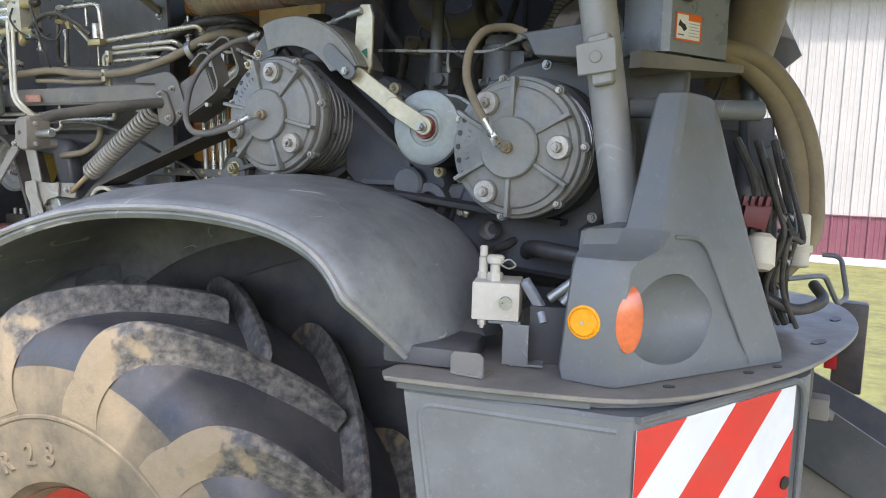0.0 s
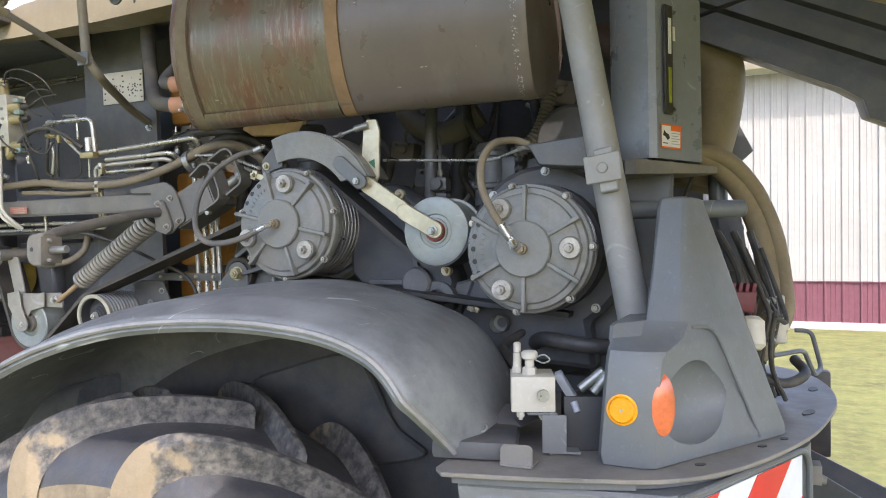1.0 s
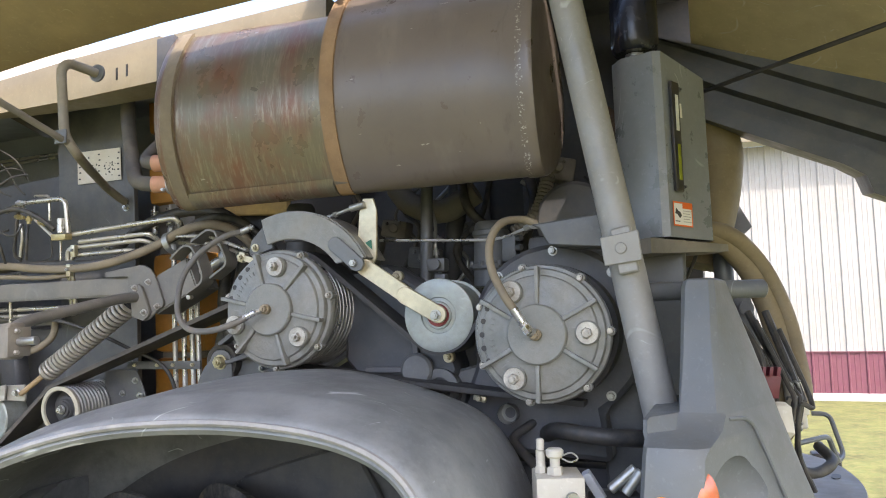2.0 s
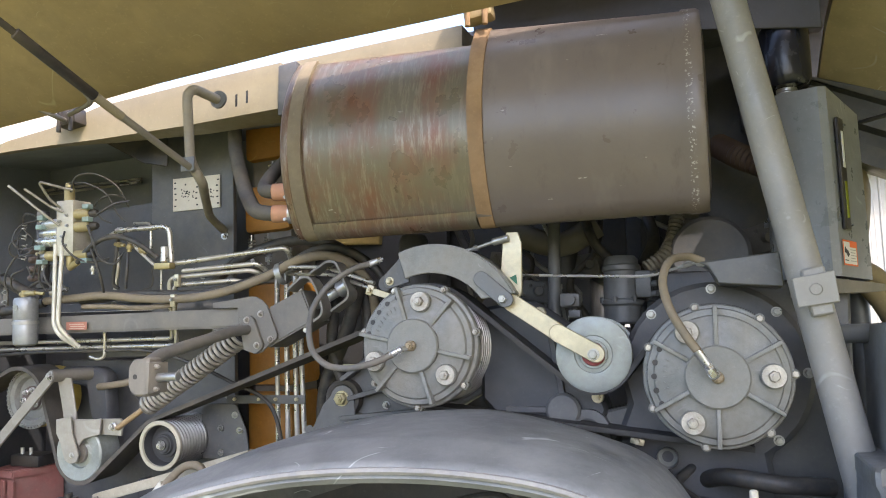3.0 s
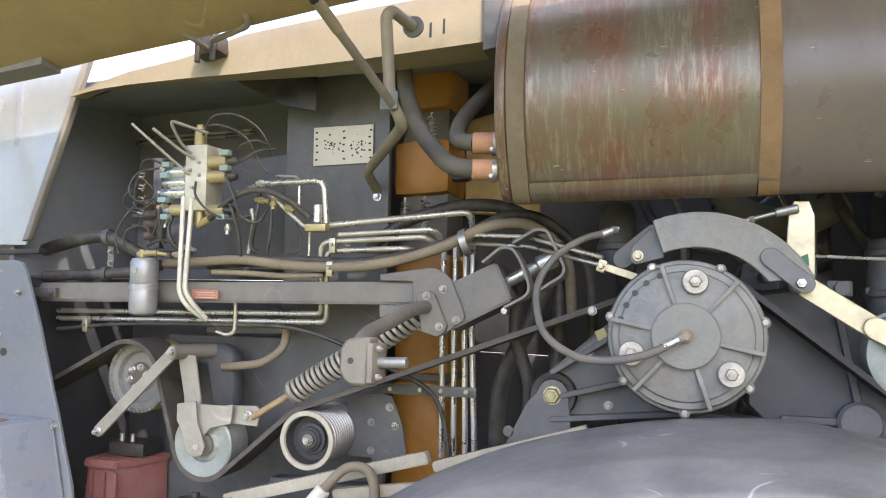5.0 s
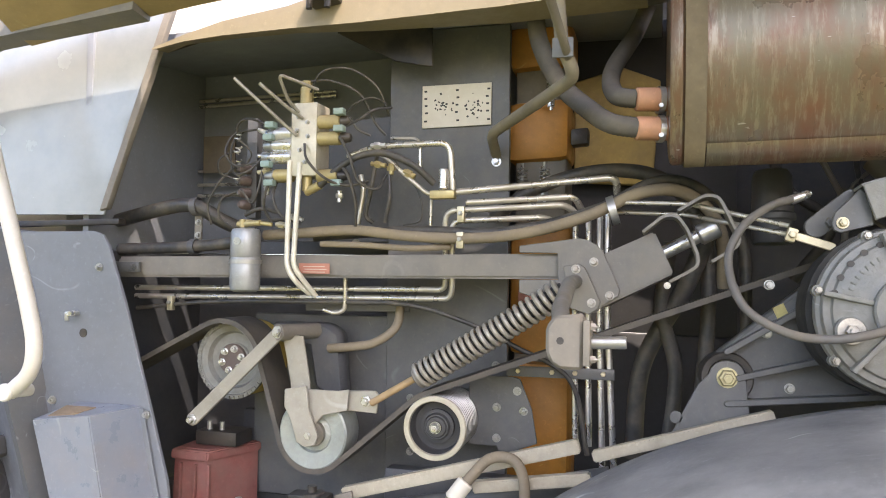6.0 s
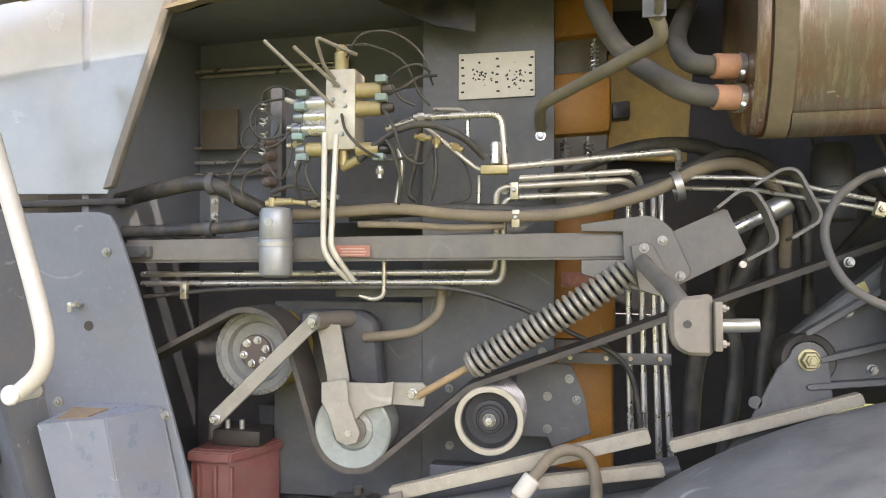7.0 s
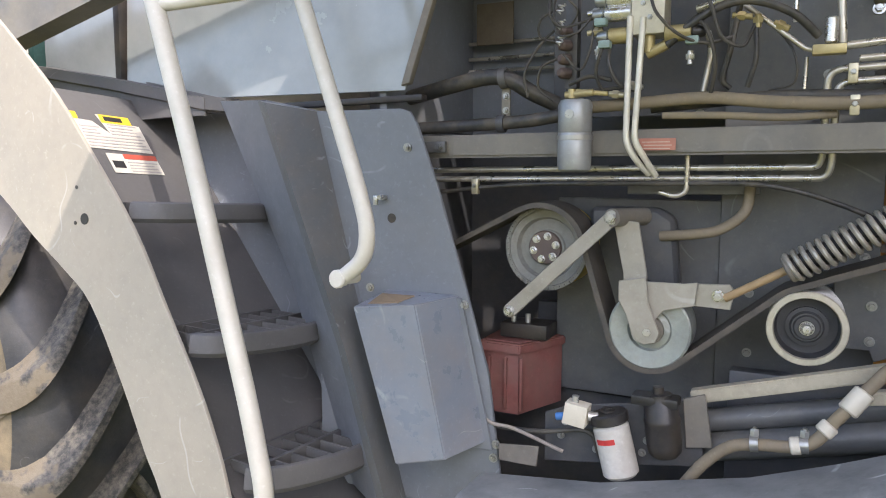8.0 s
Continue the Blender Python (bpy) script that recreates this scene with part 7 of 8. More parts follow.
for p, r in (([(-2.445, 1.60, 2.165), (-2.425, 1.575, 2.12), (-2.38, 1.58, 2.075), (-2.33, 1.60, 2.058), (-2.28, 1.62, 2.07)], 0.0045), ([(-2.435, 1.61, 2.325), (-2.38, 1.62, 2.325), (-2.31, 1.63, 2.29), (-2.275, 1.65, 2.22), (-2.25, 1.66, 2.19)], 0.004),
             ([(-2.33, 1.61, 2.23), (-2.31, 1.62, 2.20), (-2.28, 1.63, 2.185)], 0.004), ([(-2.35, 1.60, 2.18), (-2.32, 1.59, 2.13), (-2.30, 1.60, 2.07), (-2.26, 1.62, 2.05), (-2.24, 1.64, 2.09)], 0.005),
             ([(-2.27, 1.65, 2.14), (-2.285, 1.65, 2.05), (-2.30, 1.66, 1.99), (-2.285, 1.67, 1.97)], 0.008), ([(-2.24, 1.7, 2.13), (-2.17, 1.68, 2.05), (-2.16, 1.68, 1.98), (-2.21, 1.69, 1.965)], 0.003)):
    part("wire", sweep(B(), smooth(p, 8), r * 0.78, 8), HOSE, vw)
for p, r in (([(-2.44, 1.62, 2.30), (-2.40, 1.60, 2.345), (-2.33, 1.61, 2.35), (-2.27, 1.64, 2.31), (-2.245, 1.67, 2.24)], 0.0035), ([(-2.34, 1.62, 2.21), (-2.30, 1.61, 2.225), (-2.27, 1.63, 2.25), (-2.235, 1.66, 2.26)], 0.0045),
             ([(-2.34, 1.62, 2.245), (-2.31, 1.61, 2.265), (-2.275, 1.63, 2.28), (-2.25, 1.66, 2.27)], 0.0035), ([(-2.36, 1.62, 2.11), (-2.33, 1.60, 2.09), (-2.31, 1.61, 2.02), (-2.32, 1.64, 1.96)], 0.0055),
             ([(-2.24, 1.66, 2.10), (-2.235, 1.65, 2.03), (-2.25, 1.66, 1.97)], 0.007), ([(-2.52, 1.62, 2.10), (-2.545, 1.60, 2.06), (-2.56, 1.61, 2.01), (-2.55, 1.63, 1.97)], 0.005),
             ([(-2.53, 1.62, 2.075), (-2.53, 1.60, 2.03), (-2.51, 1.61, 1.985), (-2.47, 1.64, 1.965)], 0.005), ([(-2.66, 1.64, 2.05), (-2.69, 1.62, 2.03), (-2.70, 1.63, 1.985), (-2.67, 1.65, 1.955)], 0.004),
             ([(-2.655, 1.63, 2.16), (-2.69, 1.61, 2.135), (-2.695, 1.62, 2.10), (-2.66, 1.64, 2.085)], 0.0035), ([(-2.55, 1.61, 2.215), (-2.60, 1.60, 2.235), (-2.645, 1.62, 2.225), (-2.66, 1.64, 2.19)], 0.004)):
    part("wire", sweep(B(), smooth(p, 8), r * 0.78, 8), HOSE, vw)
un = thing("pipe_unions", (-2.3, 1.66, 2.1), "cluster of small brass and steel pipe unions behind the valve block", "fittings")
for p, q, r, m_ in (((-2.285, 1.65, 2.118), (-2.245, 1.65, 2.112), 0.009, GOLD), ((-2.235, 1.66, 2.118), (-2.235, 1.66, 2.09), 0.010, GOLD), ((-2.29, 1.66, 2.165), (-2.25, 1.66, 2.165), 0.009, STEEL), ((-2.205, 1.67, 2.10), (-2.175, 1.67, 2.085), 0.010, GOLD),
                    ((-2.365, 1.64, 2.05), (-2.365, 1.64, 2.02), 0.009, STEEL), ((-2.55, 1.625, 2.145), (-2.585, 1.62, 2.14), 0.009, STEEL), ((-2.55, 1.625, 2.105), (-2.585, 1.62, 2.098), 0.009, ZINC), ((-2.56, 1.625, 2.07), (-2.56, 1.625, 2.04), 0.008, STEEL),
                    ((-2.50, 1.63, 1.985), (-2.46, 1.63, 1.975), 0.010, STEEL), ((-2.535, 1.63, 1.965), (-2.50, 1.63, 1.96), 0.009, ZINC)):
    t = B()
    p, q = Vector(p), Vector(q)
    rod(t, p, q, r * 0.7, seg=12, bev=0.001)
    hexa(t, p + (q - p) * 0.25, (q - p).normalized(), r * 1.9, (q - p).length * 0.4)
    part("union", t, m_, un)
single("return_hose", "grey rubber hose arching from the valve block", "hose", sweep(B(), smooth([(-2.45, 1.63, 2.045), (-2.41, 1.62, 2.062), (-2.36, 1.61, 2.10), (-2.30, 1.61, 2.132), (-2.24, 1.62, 2.138), (-2.17, 1.63, 2.11), (-2.12, 1.655, 2.065)], 8), 0.0085, 12), HOSE)
t = B()
rod(t, (-2.450, 1.63, 2.05), (-2.450, 1.63, 2.085), 0.013, seg=16)
rod(t, (-2.452, 1.63, 2.046), (-2.41, 1.62, 2.063), 0.011, seg=14)
single("hose_elbow", "dusty brass hose elbow under the valve block", "fitting", t, GOLD)

for name, pts, r, m_, lbl in (
        ("bay_hose", [(-3.10, 1.74, 1.985), (-2.954, 1.70, 2.008), (-2.86, 1.69, 2.022), (-2.80, 1.69, 2.016), (-2.74, 1.71, 1.98), (-2.69, 1.74, 1.955)], 0.020, HOSE, "thick black rubber hose clamped in the bay"),
        ("bay_hose", [(-3.06, 1.70, 1.900), (-2.823, 1.69, 1.908), (-2.70, 1.685, 1.918), (-2.62, 1.69, 1.935)], 0.016, HOSE, "black rubber hose along the beam"),
        ("bay_hose", [(-2.58, 1.655, 1.938), (-2.461, 1.65, 1.944), (-2.325, 1.65, 1.950), (-2.193, 1.65, 1.936), (-2.039, 1.65, 1.930), (-1.880, 1.65, 1.940), (-1.75, 1.65, 1.965), (-1.64, 1.66, 2.005), (-1.55, 1.69, 2.00), (-1.48, 1.74, 1.93), (-1.47, 1.78, 1.80)], 0.0135, HOSE_T, "dusty tan hose running over the beam"),
        ("bay_hose", [(-2.45, 1.68, 1.935), (-2.20, 1.675, 1.950), (-2.00, 1.675, 1.945), (-1.85, 1.67, 1.955), (-1.72, 1.68, 1.985), (-1.60, 1.70, 2.035), (-1.50, 1.74, 2.0), (-1.43, 1.78, 1.9), (-1.42, 1.80, 1.70)], 0.013, HOSE, "dusty tan hose running over the beam"),
        ("bay_hose", [(-2.42, 1.655, 1.915), (-2.298, 1.65, 1.912), (-2.18, 1.65, 1.905), (-2.08, 1.67, 1.91)], 0.008, HOSE_T, "dusty tan hose running over the beam"),
        ("bay_hose", [(-2.0, 1.80, 1.99), (-1.90, 1.79, 2.055), (-1.76, 1.78, 2.085), (-1.62, 1.77, 2.06), (-1.53, 1.77, 1.97), (-1.50, 1.78, 1.80), (-1.52, 1.8, 1.50)], 0.017, HOSE, "thick black rubber hose curving down past the orange tank"),
        ("bay_hose", [(-1.58, 1.74, 1.90), (-1.60, 1.76, 1.75), (-1.57, 1.78, 1.60), (-1.60, 1.8, 1.35)], 0.016, HOSE, "thick black rubber hose curving down past the orange tank"),
        ("bay_hose", [(-1.50, 1.72, 1.93), (-1.55, 1.75, 1.80), (-1.64, 1.80, 1.62), (-1.66, 1.84, 1.40)], 0.020, HOSE, "thick black rubber hose curving down past the orange tank"),
        ("bay_hose", [(-2.43, 1.74, 1.64), (-2.36, 1.73, 1.648), (-2.30, 1.74, 1.66), (-2.25, 1.76, 1.70), (-2.24, 1.77, 1.76)], 0.012, HOSE_T, "grey hose elbow under the beam"),
        ("bay_hose", [(-3.0, 1.70, 1.735), (-2.75, 1.70, 1.758), (-2.40, 1.70, 1.765), (-2.20, 1.71, 1.762), (-2.05, 1.73, 1.72), (-1.93, 1.76, 1.66), (-1.80, 1.78, 1.58), (-1.76, 1.80, 1.40)], 0.006, HOSE, "thin black cable drooping under the beam")):
    single(name, lbl, "hose", sweep(B(), smooth(pts, 8), r, 12), m_, "bay hoses")
hc = thing("hose_clamp", (-2.81, 1.69, 1.95), "steel hose clamps on a flat upright strap", "clamp")
t = B()
box(t, (-2.808, 1.70, 1.955), (0.022, 0.006, 0.10), bev=0.001)
part("strap", t, PAINT_B, hc)
for c, a, r in (((-2.81, 1.69, 2.018), (1, 0, 0.1), 0.0215), ((-2.815, 1.69, 1.908), (1, 0, 0), 0.0175)):
    t = B()
    lathe(t, [(r, -0.009), (r + 0.004, -0.009), (r + 0.004, 0.009), (r, 0.009)], c, a, 24)
    part("band", t, PAINT_D, hc)
for z in (1.975, 1.94):
    t = B()
    hexa(t, (-2.806, 1.697, z), (0, -1, 0), 0.012, 0.007, 0.009)
    part("bolt", t, STEEL_D, hc)
t = B()
lathe(t, [(0.030, -0.008), (0.034, -0.008), (0.034, 0.008), (0.030, 0.008)], (-1.70, 1.665, 1.972), (0.9, 0, 0.25), 28)
single("hose_clamp", "large steel band clamp round the hose bundle", "clamp", t, STEEL_D)

# ---- back panels: plate, handle, coil springs, orange tank ----
cardT = thing("diagram_plate", (-2.116, 1.855, 2.24), "cream enamel diagram plate with small black symbols", "sign plate")
t = B()
plate(t, [(-2.214, 2.243), (-2.019, 2.247), (-2.019, 2.362), (-2.214, 2.361)], 1.853, 1.8565, 0.0008)
part("plate", t, CREAM, cardT)
random.seed(11)
for cx in (-2.155, -2.065):
    for k in range(26):
        a, r = random.uniform(0, 6.28), random.uniform(0.004, 0.034)
        t = B()
        box(t, (cx + r * math.cos(a) * 0.9, 1.8526, 2.300 + r * math.sin(a) * 1.1), (random.uniform(0.002, 0.006), 0.0006, random.uniform(0.002, 0.006)), rot=(0, random.uniform(0, 90), 0), bev=0)
        part("symbol", t, INK, cardT)
for x in (-2.205, -2.112, -2.028):
    for z in (2.345, 2.325, 2.305, 2.285, 2.262):
        t = B()
        box(t, (x + random.uniform(-0.004, 0.004), 1.8526, z), (0.008, 0.0006, 0.005), bev=0)
        part("symbol", t, INK, cardT)
FRONT[0] = False
hd = thing("swing_handle", (-1.9, 1.6, 2.3), "bent grey tube handle hanging from the top rail", "handle")
part("tube", sweep(B(), fillet([(-1.773, 1.42, 2.405), (-1.792, 1.345, 2.412), (-1.795, 1.325, 2.39), (-1.778, 1.325, 2.21), (-1.755, 1.345, 2.163), (-1.80, 1.41, 2.158), (-1.987, 1.686, 2.146), (-1.990, 1.765, 2.115)], 0.035, 6), 0.0125, 14), mat("dusty_olive_paint", (0.21, 0.185, 0.135), 0.5, dust=0.5, dcol=(0.30, 0.26, 0.18), dscale=18, scratch=0.3), hd)
t = B()
rod(t, (-1.771, 1.425, 2.405), (-1.771, 1.419, 2.405), 0.024, seg=20)
part("flange", t, PAINT, hd)
t = B()
box(t, (-1.775, 1.311, 2.205), (0.038, 0.004, 0.036), bev=0.001)
part("tab", t, BODY, hd)
t = B()
hexa(t, (-1.990, 1.770, 2.098), (0, -1, 0), 0.014, 0.008, 0.012)
part("bolt", t, STEEL, hd)
FRONT[0] = True
gs = thing("gas_strut", (-1.8, 1.2, 2.3), "thin gas strut with tan band holding up the door", "gas strut")
t = B()
rod(t, (-1.765, 1.365, 2.230), (-1.792, 1.115, 2.330), 0.008, seg=12)
part("rod", t, PAINT_B, gs)
t = B()
rod(t, (-1.792, 1.115, 2.330), (-1.800, 1.04, 2.361), 0.0095, seg=12)
part("band", t, TAN, gs, "tan painted band")
t = B()
rod(t, (-1.800, 1.04, 2.361), (-1.82, 0.84, 2.449), 0.0105, seg=14, bev=0.002)
rod(t, (-1.82, 0.84, 2.449), (-1.86, 0.45, 2.62), 0.0065, seg=12)
part("body", t, BLACK, gs)
oc = thing("orange_tank", (-1.9, 2.0, 1.25), "dusty orange plastic tank behind the bay panel", "tank")
for z0, z1, dx in ((1.20, 1.60, 0), (1.62, 1.98, 0.005), (2.16, 2.33, -0.005), (2.42, 2.56, 0)):
    t = B()
    box(t, (-1.905 + dx, 2.06, (z0 + z1) / 2), (0.17, 0.20, z1 - z0), bev=0.025)
    part("shell", t, ORANGE, oc)
t = B()
box(t, (-1.905, 2.08, 1.9), (0.14, 0.18, 1.4), bev=0.01)
part("core", t, PAINT_B, oc)
for x, z in ((-1.945, 2.10), (-1.885, 2.10), (-1.87, 2.35)):
    t = B()
    coil(t, (x, 1.93, z - 0.03), (x, 1.93, z + 0.035), 0.011, 0.003, 6, 6, 10)
    rod(t, (x, 1.93, z - 0.06), (x, 1.93, z + 0.05), 0.004, seg=8)
    rod(t, (x, 1.93, z - 0.05), (x, 1.93, z - 0.033), 0.010, seg=6)
    part("coil_spring", t, STEEL, oc)
t = B()
plate(t, [(-1.83, 2.12), (-1.62, 2.10), (-1.60, 2.40), (-1.70, 2.45), (-1.83, 2.42)], 2.15, 2.18, 0.004)
part("side_wing", t, mat("yellow_plastic", (0.50, 0.36, 0.12), 0.5, dust=0.4), oc, "yellowed plastic wing")
t = B()
box(t, (-1.80, 2.0, 2.22), (0.045, 0.05, 0.045), bev=0.006)
part("catch", t, BLACK, oc)
t = B()
box(t, (-1.905, 1.945, 1.78), (0.10, 0.004, 0.04), bev=0.001)
part("label", t, mat("red_white_label", (0.5, 0.22, 0.17), 0.5, var=0.3, scale=60), oc, "worn red and white label")
for pts, r in (([(-1.885, 1.66, 2.44), (-1.868, 1.64, 2.34), (-1.815, 1.60, 2.23), (-1.745, 1.535, 2.150), (-1.70, 1.505, 2.113), (-1.645, 1.508, 2.102)], 0.020), ([(-1.62, 1.78, 2.50), (-1.66, 1.75, 2.39), (-1.705, 1.62, 2.26), (-1.695, 1.53, 2.180), (-1.645, 1.51, 2.161)], 0.0185)):
    FRONT[0] = False
    p = resample(smooth(pts, 12), 0.0042)
    single("coolant_hose", "dusty grey coolant hose joining the muffler end", "hose", sweep(B(), p, r, 16, ridge=0.0009), mat("grey_coolant_hose", (0.085, 0.080, 0.072), 0.6, dust=0.4, dcol=(0.23, 0.20, 0.155), dscale=14), "coolant hoses")

FRONT[0] = True
# panel bolts and brackets
for x, z, y in ((-2.237, 1.354, BY), (-2.238, 1.50, BY), (-1.932, 1.544, 1.80), (-1.985, 1.421, 1.80), (-1.915, 1.494, 1.80), (-1.985, 1.50, 1.80), (-2.0, 1.60, BY), (-2.095, 2.01, BY), (-2.35, 1.92, 1.72)):
    t = B()
    hexa(t, (x, y, z), (0, -1, 0), 0.013, 0.007, 0.011)
    part("bolt", t, STEEL_D, bays)
t = B()
plate(t, [(-2.06, 1.40), (-1.985, 1.40), (-1.975, 1.375), (-1.88, 1.415), (-1.895, 1.50), (-1.925, 1.575), (-1.945, 1.58), (-2.06, 1.58)], 1.80, 1.806)
part("corner_bracket", t, PAINT, bays)
t = B()
box(t, (-1.83, 1.80, 1.595), (0.26, 0.006, 0.026), bev=0.001)
part("pipe_strap", t, PAINT, bays)
for x in (-1.93, -1.845, -1.79, -1.725):
    t = B()
    hexa(t, (x, 1.797, 1.596), (0, -1, 0), 0.011, 0.006)
    part("strap_bolt", t, ZINC, bays)
t = B()
plate(t, [(-2.75, 1.93), (-2.22, 1.93), (-2.22, 2.30), (-2.75, 2.26)], 1.90, 1.91)
part("valve_backing", t, PAINT_D, bays)
t = B()
plate(t, [(-2.52, 1.735), (-2.22, 1.74), (-2.22, 1.785), (-2.52, 1.785)], 1.78, 1.79)
part("ledge", t, PAINT, bays)
t = B()
plate(t, [(-2.80, 1.20), (-2.60, 1.20), (-2.60, 1.42), (-2.80, 1.42)], 1.95, 1.98)
plate(t, [(-3.0, 1.05), (-2.0, 1.05), (-2.0, 1.25), (-3.0, 1.22)], 1.95, 1.98)
part("floor_web", t, PAINT_D, bays)
t = B()
plate(t, [(-3.1, 0.30), (-1.55, 0.30), (-1.55, 1.20), (-3.1, 1.20)], 1.90, 1.93)
part("lower_wall", t, PAINT_D, bays)
# near-black sheets: the deep shade behind the hoses put into their colour
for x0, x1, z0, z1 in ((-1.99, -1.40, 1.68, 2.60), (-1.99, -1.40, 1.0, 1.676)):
    part("engine_wall", plate(B(), [(x0, z0), (x1, z0), (x1, z1), (x0, z1)], 2.20, 2.24), DARK_SHADE, bays)
t = B()
box(t, (-3.01, 2.12, 2.235), (0.12, 0.01, 0.125), bev=0.002)
part("far_box", t, mat("dim_tan_box", (0.16, 0.13, 0.09), 0.6), bays)
t = B()
box(t, (-2.245, 1.88, 2.30), (0.03, 0.03, 0.022), bev=0.003)
part("white_clip", t, WHITE_P, bays, "small white clip")
# end wall in two colours, light put into the upper, shade into the lower
t = B()
box(t, (-3.12, 1.97, 2.21), (0.02, 0.68, 0.62), bev=0.002)
part("end_wall", t, RECESS, bays)
t = B()
box(t, (-3.11, 1.97, 1.335), (0.02, 0.68, 1.12), bev=0.002)
part("end_wall", t, GEARP, bays)

# top rail fittings
for x in (-1.745, -1.715):
    part("slot", box(B(), (x, 1.4985, 2.46), (0.005, 0.002, 0.035), bev=0), BLACK, rail)
t = B()
box(t, (-1.605, 1.53, 2.45), (0.05, 0.06, 0.14), bev=0.004)
part("end_cap", t, PAINT_D, rail)
FRONT[0] = False
for x, z in ((-2.330, 2.432), (-1.065, 2.56)):
    br = thing("hinge_clamp", (x, 1.5, z), "dark steel hinge clamp joining door and rail", "hinge", "hinge clamps")
    t = B()
    box(t, (x, 1.48, z), (0.07, 0.05, 0.05), rot=(0, -8, 0), bev=0.008)
    part("jaw", t, BLACK if x < -2 else TAN_D, br)
    for d in (-0.022, 0.022):
        t = B()
        rod(t, (x + d, 1.455, z - 0.045), (x + d, 1.455, z + 0.03), 0.007, seg=12)
        part("stud", t, BLACK if x < -2 else RUST, br)
for p in ([(-2.325, 1.45, 2.418), (-2.320, 1.40, 2.420), (-2.367, 1.345, 2.448), (-2.387, 1.28, 2.490), (-2.405, 1.25, 2.500)], [(-2.300, 1.44, 2.430), (-2.218, 1.41, 2.434), (-2.163, 1.38, 2.436), (-2.165, 1.34, 2.468), (-2.178, 1.26, 2.522), (-2.185, 1.15, 2.575)]):
    part("stay", sweep(B(), smooth([Vector(q) for q in p], 6), 0.0075, 12), PAINT_B, door, "bent dusty stay tube")
t = B()
box(t, (-2.385, 1.235, 2.494), (0.115, 0.09, 0.008), rot=(-32, -8, 0), bev=0.003)
part("stay_plate", t, TAN_D, door)
FRONT[0] = True

# ---- side panel beside the ladder ----
BLUEP = mat("blue_grey_paint", (0.165, 0.182, 0.208), 0.38, dust=0.2, dcol=(0.24, 0.23, 0.21), var=0.1, scratch=0.2)
side = thing("ladder_side_panel", (-3.0, 1.55, 1.0), "blue-grey painted steel side panel beside the ladder", "panel")
t = B()
plate(t, [(-3.28, 0.95), (-2.735, 0.95), (-2.758, 1.055), (-2.792, 1.306), (-2.845, 1.484), (-2.929, 1.753), (-2.985, 1.905), (-3.005, 1.935), (-3.03, 1.943), (-3.28, 1.943)], 1.56, 1.572)
part("sheet", t, BLUEP, side)
t = B()
loft(t, [[(-3.28, 1.56, 1.943), (-3.40, 1.50, 1.965), (-3.44, 1.52, 1.975), (-3.28, 1.60, 1.943)], [(-3.13, 1.56, 1.36), (-3.115, 1.43, 1.36), (-3.15, 1.45, 1.36), (-3.13, 1.60, 1.36)], [(-3.02, 1.56, 0.95), (-2.99, 1.43, 0.95), (-3.03, 1.45, 0.95), (-3.02, 1.60, 0.95)]])
part("fold", t, BODY, side)
t = B()
rod(t, (-3.056, 1.5595, 1.673), (-3.056, 1.5585, 1.673), 0.012, seg=20)
part("hole", t, BLACK, side)
t = B()
rod(t, (-3.075, 1.56, 1.725), (-3.075, 1.53, 1.725), 0.006, seg=12)
hexa(t, (-3.075, 1.545, 1.725), (0, -1, 0), 0.014, 0.006)
box(t, (-3.088, 1.535, 1.718), (0.012, 0.006, 0.024), bev=0.002)
part("wing_screw", t, STEEL, side)
for x, z in ((-3.009, 1.848), (-2.854, 1.47), (-3.065, 1.51), (-2.775, 1.10), (-2.768, 1.135), (-2.975, 1.065)):
    t = B()
    hexa(t, (x, 1.558 if x > -3.06 else 1.47, z), (0, -1, 0), 0.014, 0.007, 0.011)
    part("bolt", t, STEEL_D, side)
cbx = thing("control_box", (-2.98, 1.45, 1.10), "pale blue-grey folded steel box bolted to the side panel", "box")
t = B()
loft(t, [[(-3.093, 1.432, 1.466), (-2.921, 1.428, 1.486), (-2.870, 1.56, 1.492), (-3.07, 1.56, 1.492)], [(-2.978, 1.432, 1.092), (-2.842, 1.428, 1.130), (-2.79, 1.56, 1.14), (-2.96, 1.56, 1.10)]])
bmesh.ops.bevel(t, geom=t.edges[:], offset=0.003, segments=2, affect="EDGES")
part("cover", t, mat("pale_blue_paint", (0.195, 0.222, 0.268), 0.30, dust=0.25, var=0.1, scratch=0.3), cbx)
t = B()
loft(t, [[(-3.06, 1.45, 1.4745), (-2.975, 1.447, 1.486), (-2.96, 1.50, 1.4935), (-3.05, 1.50, 1.4925)], [(-3.06, 1.45, 1.471), (-2.975, 1.447, 1.483), (-2.96, 1.50, 1.491), (-3.05, 1.50, 1.490)]])
part("dirt", t, mat("brown_dirt", (0.22, 0.16, 0.10), 0.9, dust=0.4, bump=0.6), cbx, "dirt lying on the lid")
t = B()
plate(t, [(-2.905, 1.49), (-2.86, 1.487), (-2.775, 1.12), (-2.83, 1.12)], 1.550, 1.557)
part("flange", t, BLUEP, cbx)

# ---- cab window ----
cabt = thing("cab", (-4.0, 2.2, 1.9), "harvester cab side with a large window coloured pale like its reflection", "cab")
t = B()
box(t, (-4.65, 2.68, 2.6), (2.3, 1.4, 1.5), bev=0.05)
part("body", t, CREAM, cabt)
